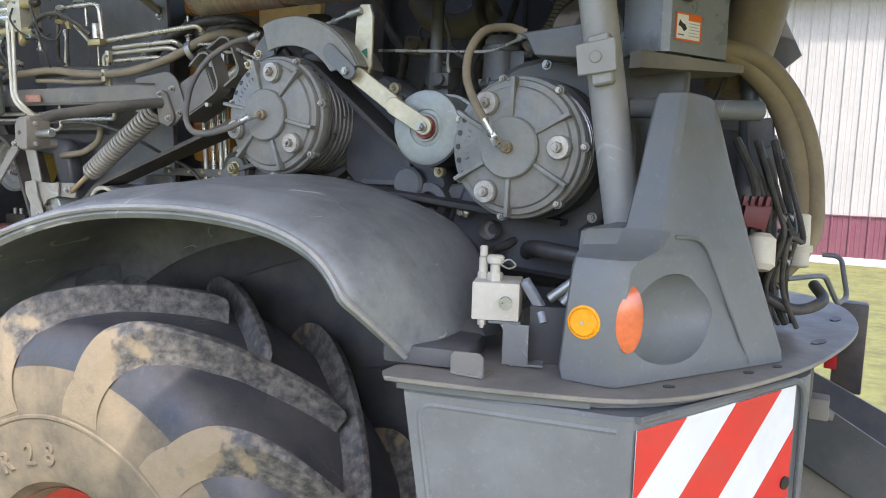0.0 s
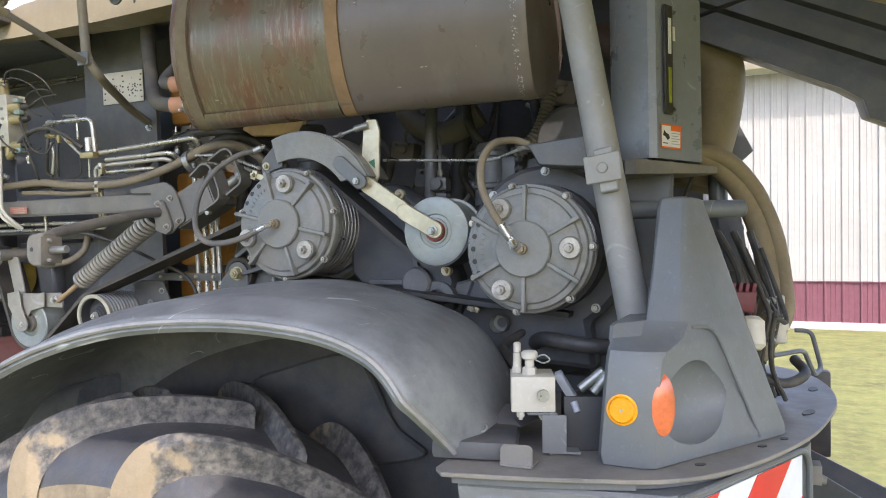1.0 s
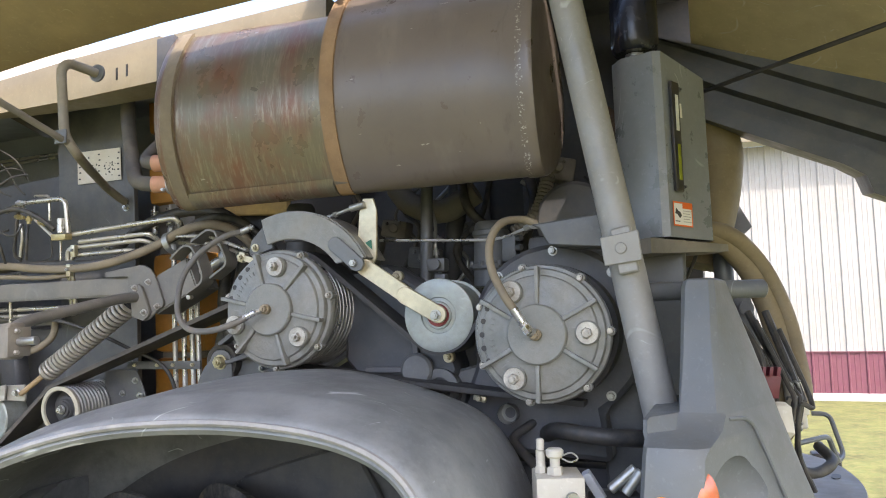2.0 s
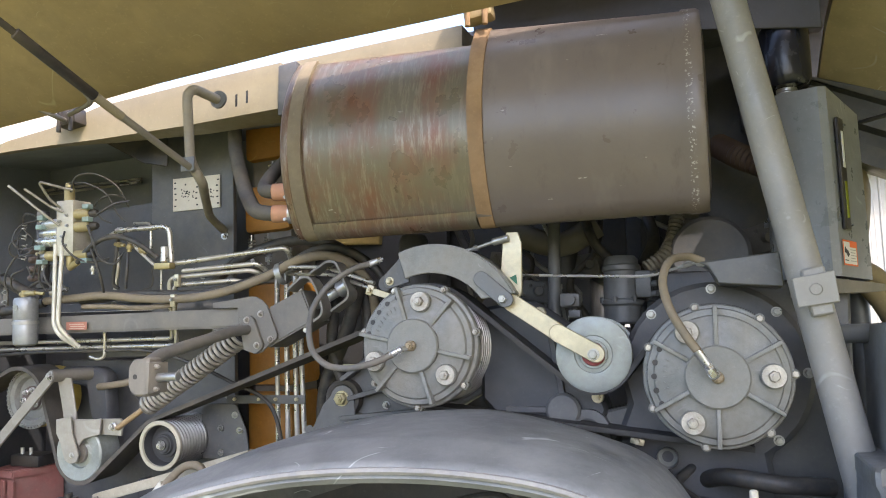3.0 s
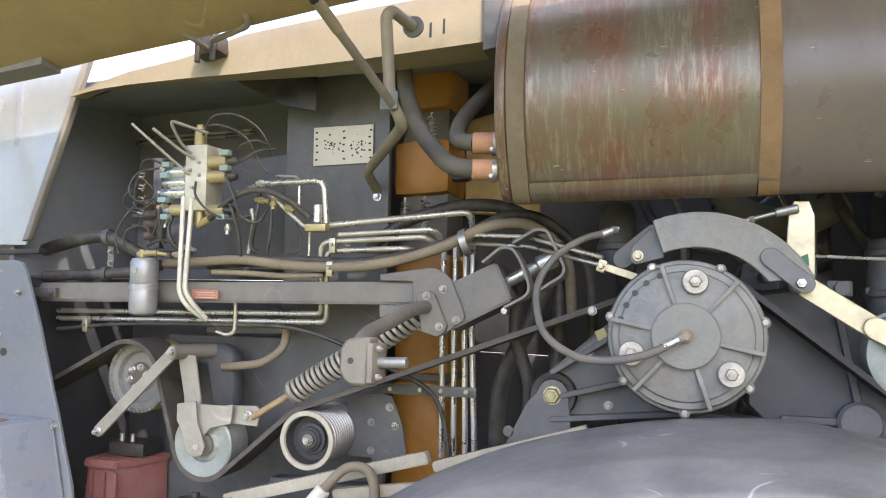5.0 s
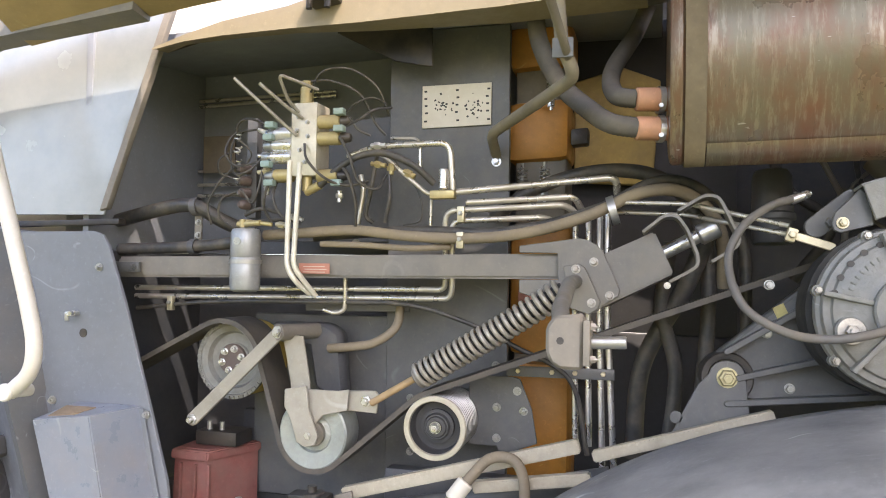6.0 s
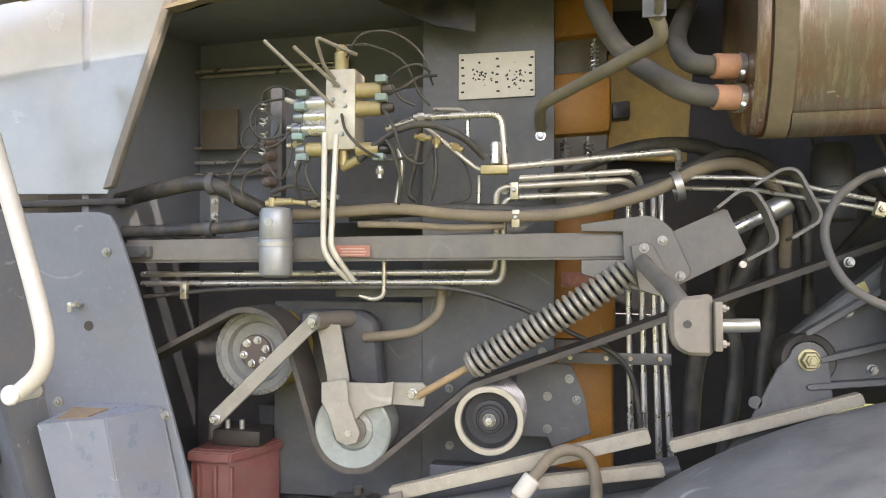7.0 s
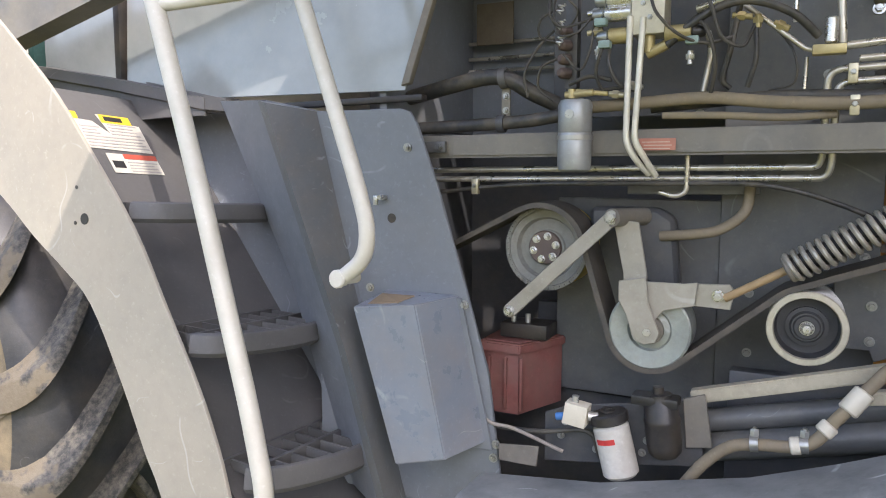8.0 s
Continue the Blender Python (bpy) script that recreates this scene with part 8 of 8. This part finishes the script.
# pale patches in the glass colour stand in for its bright reflection
GLASS = mat("reflection_pale_glass", (0.22, 0.245, 0.255), 0.12, var=0.12, scale=2.2, spec=1.0, bump=0, dust=0.25, dcol=(0.62, 0.62, 0.60), dscale=1.5)
t = B()
FRONT[0] = False
plate(t, [(-3.84, 1.955), (-2.930, 1.945), (-2.806, 2.352), (-2.69, 2.72), (-3.84, 2.66)], 1.536, 1.543)
part("pane", t, GLASS, cabt, "large pale window pane")
FRONT[0] = True
t = B()
plate(t, [(-4.66, 2.02), (-4.08, 2.0), (-4.08, 2.75), (-4.66, 2.75)], 1.66, 1.668)
part("pane", t, GLASS, cabt)
t = B()
FRONT[0] = False
plate(t, [(-2.936, 1.955), (-2.914, 1.960), (-2.790, 2.352), (-2.678, 2.705), (-2.699, 2.705), (-2.811, 2.352)], 1.526, 1.5445)
part("rubber_strip", t, PAINT_B, cabt)
FRONT[0] = True
t = B()
box(t, (-3.6, 1.63, 1.963), (1.2, 0.03, 0.016), rot=(0, -1, 0), bev=0.003)
part("sill", t, BLACK, cabt)
t = B()
box(t, (-4.07, 1.645, 2.36), (0.025, 0.05, 0.8), bev=0.004)
part("door_post", t, BLACK, cabt)
t = B()
box(t, (-4.50, 1.64, 2.30), (0.085, 0.05, 0.75), bev=0.01)
part("pillar", t, mat("dark_green_glass", (0.03, 0.07, 0.065), 0.12, var=0.2), cabt)
t = B()
box(t, (-4.52, 1.61, 2.215), (0.085, 0.003, 0.09), bev=0)
part("label", t, MATS["white_label"], cabt, "small white label")

# ---- ladder ----
STEPP = mat("step_plastic", (0.085, 0.085, 0.088), 0.55, dust=0.4, var=0.12, dcol=(0.165, 0.158, 0.150), scratch=0.15)
lad = thing("access_ladder", (-3.4, 1.4, 0.0), "dark grey moulded access ladder with slotted treads and white rails", "ladder")
t = B()
loft(t, [[(-4.72, 1.72, 2.14), (-3.95, 1.63, 2.055), (-3.62, 1.60, 1.99), (-3.62, 1.70, 1.99), (-3.95, 1.75, 2.055), (-4.72, 1.85, 2.14)], [(-4.72, 1.72, 2.05), (-3.95, 1.63, 1.99), (-3.62, 1.60, 1.955), (-3.62, 1.70, 1.955), (-3.95, 1.75, 1.99), (-4.72, 1.85, 2.05)]])
part("top_sill", t, STEPP, lad)
t = B()
loft(t, [[(-3.64, 1.60, 1.985), (-3.42, 1.53, 1.975), (-3.28, 1.575, 1.945), (-3.28, 1.66, 1.945), (-3.62, 1.70, 1.985)], [(-3.40, 1.59, 1.50), (-3.20, 1.47, 1.50), (-3.155, 1.575, 1.50), (-3.15, 1.66, 1.50), (-3.36, 1.70, 1.50)], [(-3.22, 1.59, 0.95), (-3.03, 1.45, 0.95), (-3.02, 1.575, 0.95), (-3.0, 1.66, 0.95), (-3.18, 1.70, 0.95)]])
part("side_cheek", t, BLUEP, lad, "blue-grey ladder cheek")


def riser_x(z):
    return -3.175 - 0.77 * (z - 1.14)


def tread(z, x0, h, bars=8):
    """A slotted plastic step between stringer and cheek, its front bowed towards the climber."""
    xb = riser_x(z)
    front = [(p.x, p.y) for p in smooth([(x0 - 0.035, 1.203, 0), (x0 + 0.02, 1.235, 0), (x0 + 0.065, 1.32, 0), (x0 + 0.092, 1.43, 0), (x0 + 0.072, 1.53, 0), (x0 + 0.015, 1.60, 0), (x0 - 0.045, 1.625, 0)], 4)]
    c = Vector((x0 - 0.05, 1.41))
    lip = []
    for x, y in front:
        q = (c - Vector((x, y))).normalized() * 0.020
        lip.append([(x, y, z - 0.010), (x - q.x * 0.2, y - q.y * 0.2, z - h * 0.8), (x + q.x * 0.2, y + q.y * 0.2, z - h), (x + q.x, y + q.y, z - h), (x + q.x, y + q.y, z - 0.003), (x + q.x * 0.5, y + q.y * 0.5, z + 0.002), (x + q.x * 0.15, y + q.y * 0.15, z - 0.002)])
    st_ = part("tread", loft(B(), lip), STEPP, lad)
    for k in range(bars):
        y = 1.235 + k * 0.36 / (bars - 1)
        xf = min(x for x, yy in front if abs(yy - y) < 0.05) - 0.010
        t = B()
        box(t, ((xf + xb) / 2, y, z - 0.016), (xf - xb, 0.007, 0.022), rot=(0, 0, -9), bev=0.001)
        part("bar", t, STEPP, st_)
    for f_ in (0.04, 0.52):
        t = B()
        box(t, (xb + (x0 + 0.06 - xb) * f_, 1.41, z - 0.016), (0.010, 0.40, 0.028), bev=0.001)
        part("bar", t, STEPP, st_)
    return st_


FRONT[0] = False
t = B()
loft(t, [[(riser_x(z), 1.204, z), (riser_x(z), 1.64, z), (riser_x(z) - 0.03, 1.64, z), (riser_x(z) - 0.03, 1.204, z)] for z in (0.45, 0.9, 1.14, 1.40, 1.66, 1.955)])
part("riser_panel", t, STEPP, lad, "dark moulded riser panel behind the treads")
t = B()
loft(t, [[(riser_x(z) + 0.34, 1.642, z), (riser_x(z) + 0.34, 1.66, z), (riser_x(z) - 0.25, 1.66, z), (riser_x(z) - 0.25, 1.642, z)] for z in (0.45, 1.2, 1.93)])
part("inner_cheek", t, BLUEP, lad, "blue-grey inner cheek")
tread(1.400, -3.215, 0.050)
tread(1.140, -3.060, 0.055)
tread(1.676, -3.398, 0.045, 2)
FRONT[0] = True
t = B()
FRONT[0] = False
edge_r = smooth([(-3.90, 0, 2.14), (-3.749, 0, 2.010), (-3.645, 0, 1.914), (-3.530, 0, 1.784), (-3.395, 0, 1.619), (-3.301, 0, 1.461), (-3.203, 0, 1.293), (-3.147, 0, 1.171), (-3.116, 0, 1.08), (-3.03, 0, 0.80)], 4)
edge_l = smooth([(-4.20, 0, 1.86), (-4.02, 0, 1.775), (-3.859, 0, 1.683), (-3.731, 0, 1.586), (-3.629, 0, 1.518), (-3.533, 0, 1.441), (-3.432, 0, 1.273), (-3.361, 0, 1.132), (-3.309, 0, 1.039), (-3.20, 0, 0.78)], 4)
plate(t, [(p.x, p.z) for p in edge_r] + [(p.x, p.z) for p in edge_l[::-1]], 1.180, 1.190)
part("stringer", t, mat("worn_cream_paint", (0.36, 0.335, 0.285), 0.5, dust=0.45, dcol=(0.30, 0.26, 0.20), dscale=3, var=0.12, scratch=0.3), lad, "cream painted ladder side plate")
for x, z, r in ((-3.550, 1.635, 0.013), (-3.576, 1.706, 0.0045), (-3.581, 1.625, 0.0045)):
    t = B()
    rod(t, (x, 1.1795, z), (x, 1.1785, z), r, seg=16)
    part("hole", t, BLACK, lad)
t = B()
sweep(t, fillet([(-3.42, 1.16, 2.42), (-3.310, 1.16, 2.092), (-3.182, 1.16, 1.713), (-3.048, 1.16, 1.285), (-3.003, 1.16, 1.115), (-3.03, 1.18, 1.00), (-3.10, 1.22, 0.96)], 0.05, 7), 0.0195, 18)
part("handrail", t, WHITE_P, lad, "white painted tube handrail")
t = B()
sweep(t, fillet([(-3.09, 1.28, 2.26), (-3.025, 1.28, 2.094), (-2.959, 1.28, 1.922), (-2.887, 1.28, 1.732), (-2.857, 1.28, 1.640), (-2.866, 1.285, 1.578), (-2.928, 1.295, 1.534)], 0.045, 7), 0.0165, 18)
part("handrail", t, WHITE_P, lad, "white painted tube handrail")
t = B()
rod(t, (-2.927, 1.275, 1.535), (-2.927, 1.345, 1.535), 0.0135, seg=14)
rod(t, (-2.927, 1.287, 1.535), (-2.927, 1.274, 1.535), 0.019, seg=16, bev=0.003)
part("rail_foot", t, WHITE_P, lad)
t = B()
rod(t, (-3.300, 1.16, 2.078), (-3.035, 1.28, 2.122), 0.0125, seg=14)
part("rail_bar", t, WHITE_P, lad)
FRONT[0] = True
YEL = mat("yellow_print", (0.75, 0.48, 0.03), 0.5, var=0.05)
LM = Matrix.Translation((riser_x(1.797), 1.335, 1.797)) @ Matrix((Vector((0, 1, 0)), Vector((-0.77, 0, 1)).normalized(), Vector((1, 0, 0.77)).normalized())).transposed().to_4x4()
FRONT[0] = False


def decal(name, u0, v0, u1, v1, m_, parent, lift, label=""):
    return part(name, slab(B(), [(u0, v0), (u1, v0), (u1, v1), (u0, v1)], 0.0008, LM @ Matrix.Translation((0, 0, lift)), 0), m_, parent, label)


AGED = mat("aged_white_label", (0.52, 0.50, 0.44), 0.5, var=0.08, dust=0.3, dcol=(0.25, 0.24, 0.22), dscale=20)
torn = [(-0.038, 0.010), (0.155, 0.005), (0.155, 0.098), (0.132, 0.100), (0.132, 0.125), (0.030, 0.125), (0.048, 0.062), (0.010, 0.100), (-0.028, 0.102), (-0.028, 0.125), (-0.055, 0.125), (-0.055, 0.100), (-0.045, 0.098)]
d = part("label", slab(B(), torn, 0.0006, LM @ Matrix.Translation((0, 0, 0.0014)), 0), AGED, lad, "torn warning label with yellow header")
decal("header", -0.055, 0.102, -0.028, 0.125, YEL, d, 0.0021)
decal("header", 0.038, 0.098, 0.132, 0.125, YEL, d, 0.0021)
decal("text_bar", 0.050, 0.104, 0.105, 0.119, INK, d, 0.003)
for k in range(7):
    decal("text_bar", -0.034 + 0.002 * (k % 2), 0.016 + 0.0105 * k, (0.148 if k < 4 else 0.022) - 0.006 * (k % 3), 0.0195 + 0.0105 * k, MATS["grey_print"], d, 0.0021)
for k in range(4):
    decal("text_bar", 0.052, 0.060 + 0.0105 * k, 0.142 - 0.008 * (k % 3), 0.0635 + 0.0105 * k, MATS["grey_print"], d, 0.0021)
d = decal("label", 0.0, -0.066, 0.155, -0.004, AGED, lad, 0.0014, "warning label with red header")
decal("header", 0.05, -0.020, 0.155, -0.004, mat("red_print", (0.42, 0.08, 0.05), 0.5), d, 0.0021)
decal("pictogram", 0.008, -0.050, 0.042, -0.028, INK, d, 0.0021)
for k in range(4):
    decal("text_bar", 0.055, -0.060 + 0.0095 * k, 0.148 - 0.007 * (k % 3), -0.057 + 0.0095 * k, MATS["grey_print"], d, 0.0021)

t = B()
loft(t, [[(x, 1.50 + d, z), (x, 1.53, z + 0.004), (x, 1.53, z - h), (x, 1.515 + d * 0.5, z - h), (x, 1.515 + d * 0.5, z - 0.035), (x, 1.50 + d, z - 0.03)] for x, z, h, d in ((-4.35, 2.085, 0.13, 0), (-4.152, 2.063, 0.13, 0), (-3.865, 2.015, 0.12, 0), (-3.645, 1.974, 0.07, 0.008), (-3.53, 1.950, 0.045, 0.02))])
part("sill_lip", t, STEPP, lad, "dark moulded lip under the cab window")
FRONT[0] = True

# ---- lower bay: battery box, filters, fuel line, shields ----
bt = thing("battery", (-2.77, 1.82, 1.16), "faded red battery box with black terminals", "battery")
t = B()
loft(t, [[(-2.870, 1.70, 1.165), (-2.765, 1.70, 1.165), (-2.700, 1.86, 1.165), (-2.870, 1.86, 1.165)], [(-2.872, 1.71, 1.34), (-2.770, 1.71, 1.338), (-2.700, 1.86, 1.338), (-2.872, 1.86, 1.34)], [(-2.868, 1.72, 1.352), (-2.770, 1.72, 1.35), (-2.705, 1.86, 1.35), (-2.868, 1.86, 1.352)]])
part("case", t, RED, bt)
t = B()
loft(t, [[(-2.878, 1.695, 1.325), (-2.763, 1.695, 1.323), (-2.690, 1.865, 1.323), (-2.878, 1.865, 1.325)], [(-2.878, 1.70, 1.350), (-2.763, 1.70, 1.348), (-2.690, 1.865, 1.348), (-2.878, 1.865, 1.350)]])
bmesh.ops.bevel(t, geom=t.edges[:], offset=0.004, segments=2, affect="EDGES")
part("lid", t, RED, bt)
for x in (-2.845, -2.80, -2.757):
    t = B()
    box(t, (x, 1.697, 1.245), (0.008, 0.012, 0.14), bev=0.003)
    part("rib", t, RED, bt)
t = B()
box(t, (-2.775, 1.80, 1.372), (0.13, 0.09, 0.04), bev=0.006)
part("terminal_cover", t, BLACK, bt)
for x in (-2.81, -2.770):
    t = B()
    rod(t, (x, 1.78, 1.39), (x, 1.78, 1.415), 0.007, seg=12)
    hexa(t, (x, 1.78, 1.40), (0, 0, 1), 0.012, 0.008)
    part("terminal", t, STEEL, bt)
single("battery_cable", "thin grey cable drooping by the battery", "cable", sweep(B(), smooth([(-2.885, 1.60, 1.50), (-2.865, 1.60, 1.36), (-2.83, 1.58, 1.24), (-2.79, 1.56, 1.19), (-2.72, 1.55, 1.185), (-2.60, 1.55, 1.15)], 8), 0.0045, 8), mat("pale_cable", (0.28, 0.25, 0.22), 0.6))
single("battery_cable", "thin grey cable drooping by the battery", "cable", sweep(B(), smooth([(-2.86, 1.62, 1.26), (-2.84, 1.60, 1.21), (-2.78, 1.57, 1.18), (-2.66, 1.56, 1.185), (-2.55, 1.57, 1.20), (-2.52, 1.58, 1.14)], 8), 0.006, 8), HOSE)

lo = thing("filter_bracket", (-2.55, 1.57, 1.10), "dark bolted steel mounting strip for the fuel filters", "bracket")
t = B()
plate(t, [(-2.755, 1.105), (-2.66, 1.105), (-2.655, 1.155), (-2.755, 1.145)], 1.54, 1.546)
part("ear", t, PAINT_B, lo)
t = B()
plate(t, [(-2.66, 1.10), (-2.50, 1.12), (-2.30, 1.15), (-2.30, 1.30), (-2.60, 1.245), (-2.66, 1.22)], 1.60, 1.606)
part("strip", t, PAINT_D, lo)
for x, z in ((-2.62, 1.17), (-2.61, 1.205), (-2.535, 1.15), (-2.535, 1.18), (-2.43, 1.16), (-2.42, 1.19)):
    t = B()
    hexa(t, (x, 1.60, z), (0, -1, 0), 0.011, 0.006, 0.009)
    part("bolt", t, STEEL_D, lo)
ff = thing("fuel_filter", (-2.48, 1.54, 1.12), "white spin-on fuel filter with a red band", "filter")
t = B()
rod(t, (-2.462, 1.545, 1.120), (-2.492, 1.545, 1.238), 0.040, seg=32, bev=0.008)
can = part("canister", t, mat("white_can", (0.55, 0.54, 0.50), 0.4, dust=0.35), ff)
t = B()
rod(t, (-2.492, 1.545, 1.238), (-2.498, 1.545, 1.262), 0.043, seg=32, bev=0.004)
hexa(t, (-2.498, 1.545, 1.262), (0, 0, 1), 0.03, 0.006)
part("head", t, BLACK, ff)
t = B()
lathe(t, [(0.0402, 0), (0.0408, 0), (0.0408, 0.012), (0.0402, 0.012)], (-2.4825, 1.545, 1.20), (-0.03, 0, 0.118), 40)
for f in [f for f in t.faces if f.calc_center_median().y > 1.515 or f.calc_center_median().x > -2.472]:
    t.faces.remove(f)
part("red_band", t, mat("red_band", (0.5, 0.04, 0.04), 0.5), can)
f2 = thing("fuel_separator", (-2.385, 1.57, 1.15), "black fuel separator bowl with pump head", "filter")
t = B()
lathe(t, [(0, 0), (0.025, 0.0), (0.036, 0.012), (0.038, 0.03), (0.038, 0.075), (0.0395, 0.078), (0.0395, 0.086), (0.037, 0.09), (0.037, 0.11), (0.026, 0.125), (0.026, 0.14), (0, 0.142)], (-2.375, 1.575, 1.17), (-0.12, 0, 1), 32)
part("bowl", t, BLACK, f2)
t = B()
box(t, (-2.40, 1.575, 1.295), (0.10, 0.05, 0.022), bev=0.005)
rod(t, (-2.395, 1.575, 1.305), (-2.395, 1.575, 1.325), 0.012, seg=14)
part("head", t, BLACK, f2)
sn = thing("sensor_cube", (-2.56, 1.51, 1.25), "small cream sensor cube with a blue plug", "sensor")
t = B()
box(t, (-2.562, 1.525, 1.255), (0.052, 0.04, 0.050), rot=(0, 8, 0), bev=0.003)
part("cube", t, CREAM, sn)
t = B()
rod(t, (-2.565, 1.525, 1.28), (-2.565, 1.525, 1.295), 0.008, seg=12)
part("stud", t, STEEL, sn)
t = B()
rod(t, (-2.536, 1.525, 1.252), (-2.515, 1.53, 1.252), 0.011, seg=12)
part("stud", t, STEEL, sn)
t = B()
rod(t, (-2.588, 1.525, 1.245), (-2.610, 1.525, 1.240), 0.009, seg=12, bev=0.002)
part("plug", t, mat("blue_plug", (0.05, 0.16, 0.40), 0.45), sn, "blue plug")

BARC = mat("dusty_cream_bar", (0.40, 0.365, 0.28), 0.55, dust=0.5, dcol=(0.24, 0.20, 0.14), dscale=12, var=0.25)
for name, a, b, s, m_, lbl, cat in (("guard_bar", (-2.33, 1.62, 1.300), (-1.763, 1.62, 1.458), (0.03, 0.030), BARC, "dusty angle bar above the lower shields", "bar"),
                               ("guard_bar", (-1.733, 1.55, 1.451), (-1.40, 1.55, 1.553), (0.03, 0.022), BARC, "dusty pale bar running down from the clutch carrier", "bar"),
                               ("guard_bar", (-2.00, 1.60, 1.350), (-1.737, 1.60, 1.395), (0.03, 0.026), BARC, "short pale bar end by the fuel line", "bar")):
    a, b = Vector(a), Vector(b)
    FRONT[0] = a.x < -1.8
    q = Vector((-(b - a).z, 0, (b - a).x)).normalized() * s[1] / 2
    w = Vector((0, s[0] / 2, 0))
    t = loft(B(), [[a - q - w, a + q - w, a + q + w, a - q + w], [b - q - w, b + q - w, b + q + w, b - q + w]])
    bmesh.ops.bevel(t, geom=t.edges[:], offset=0.003, segments=2, affect="EDGES")
    single(name, lbl, cat, t, m_, "lower guard bars")
FRONT[0] = True
for z0, z1, r in ((1.235, 1.385, 0.026), (1.175, 1.33, 0.034)):
    single("lower_roll_tube", "dark steel tube along the foot of the bay", "tube", rod(B(), (-2.31, 1.66, z0), (-1.70, 1.66, z1), r, seg=20), PAINT, "lower tubes")
t = B()
plate(t, [(-2.345, 1.30), (-2.30, 1.315), (-2.28, 1.20), (-2.335, 1.19)], 1.59, 1.60)
single("end_gusset", "dusty gusset plate at the bar ends", "plate", t, PAINT_B)
fl = thing("fuel_line", (-2.1, 1.52, 1.2), "dusty tan fuel line with clips and couplings", "fuel line")
part("line", sweep(B(), smooth([(-2.33, 1.53, 1.13), (-2.29, 1.52, 1.19), (-2.24, 1.52, 1.235), (-2.19, 1.52, 1.248), (-2.10, 1.52, 1.262), (-2.05, 1.53, 1.32), (-2.00, 1.55, 1.38), (-1.955, 1.57, 1.425), (-1.90, 1.57, 1.425), (-1.875, 1.56, 1.38), (-1.875, 1.55, 1.30)], 8), 0.0125, 14), HOSE_T, fl)
for p, q, r in (((-2.035, 1.535, 1.335), (-2.005, 1.548, 1.375), 0.020), ((-2.075, 1.522, 1.29), (-2.060, 1.527, 1.308), 0.018), ((-2.13, 1.52, 1.256), (-2.11, 1.52, 1.260), 0.018)):
    t = B()
    rod(t, p, q, r, seg=18, bev=0.003)
    part("coupling", t, CREAM, fl)
for x, z in ((-2.195, 1.25), (-2.105, 1.262)):
    t = B()
    lathe(t, [(0.013, -0.008), (0.017, -0.008), (0.017, 0.008), (0.013, 0.008)], (x, 1.52, z), (1, 0, 0.1), 20)
    hexa(t, (x, 1.52, z + 0.016), (0, 0, 1), 0.016, 0.014)
    part("clip", t, STEEL_D, fl)
sh = thing("lower_shield", (-2.3, 1.4, 0.9), "grey moulded lower side shield below the service bay", "shield")
t = B()
rows = []
for x, z in ((-2.78, 1.085), (-2.50, 1.115), (-2.20, 1.185), (-2.05, 1.240), (-1.93, 1.29), (-1.80, 1.325)):
    rows.append([(x, 1.50, z), (x, 1.36, z + 0.004), (x, 1.30, z - 0.02), (x, 1.28, z - 0.08), (x, 1.28, 0.60), (x, 1.50, 0.60)])
loft(t, rows)
part("shell", t, FENDER, sh, angle=50)
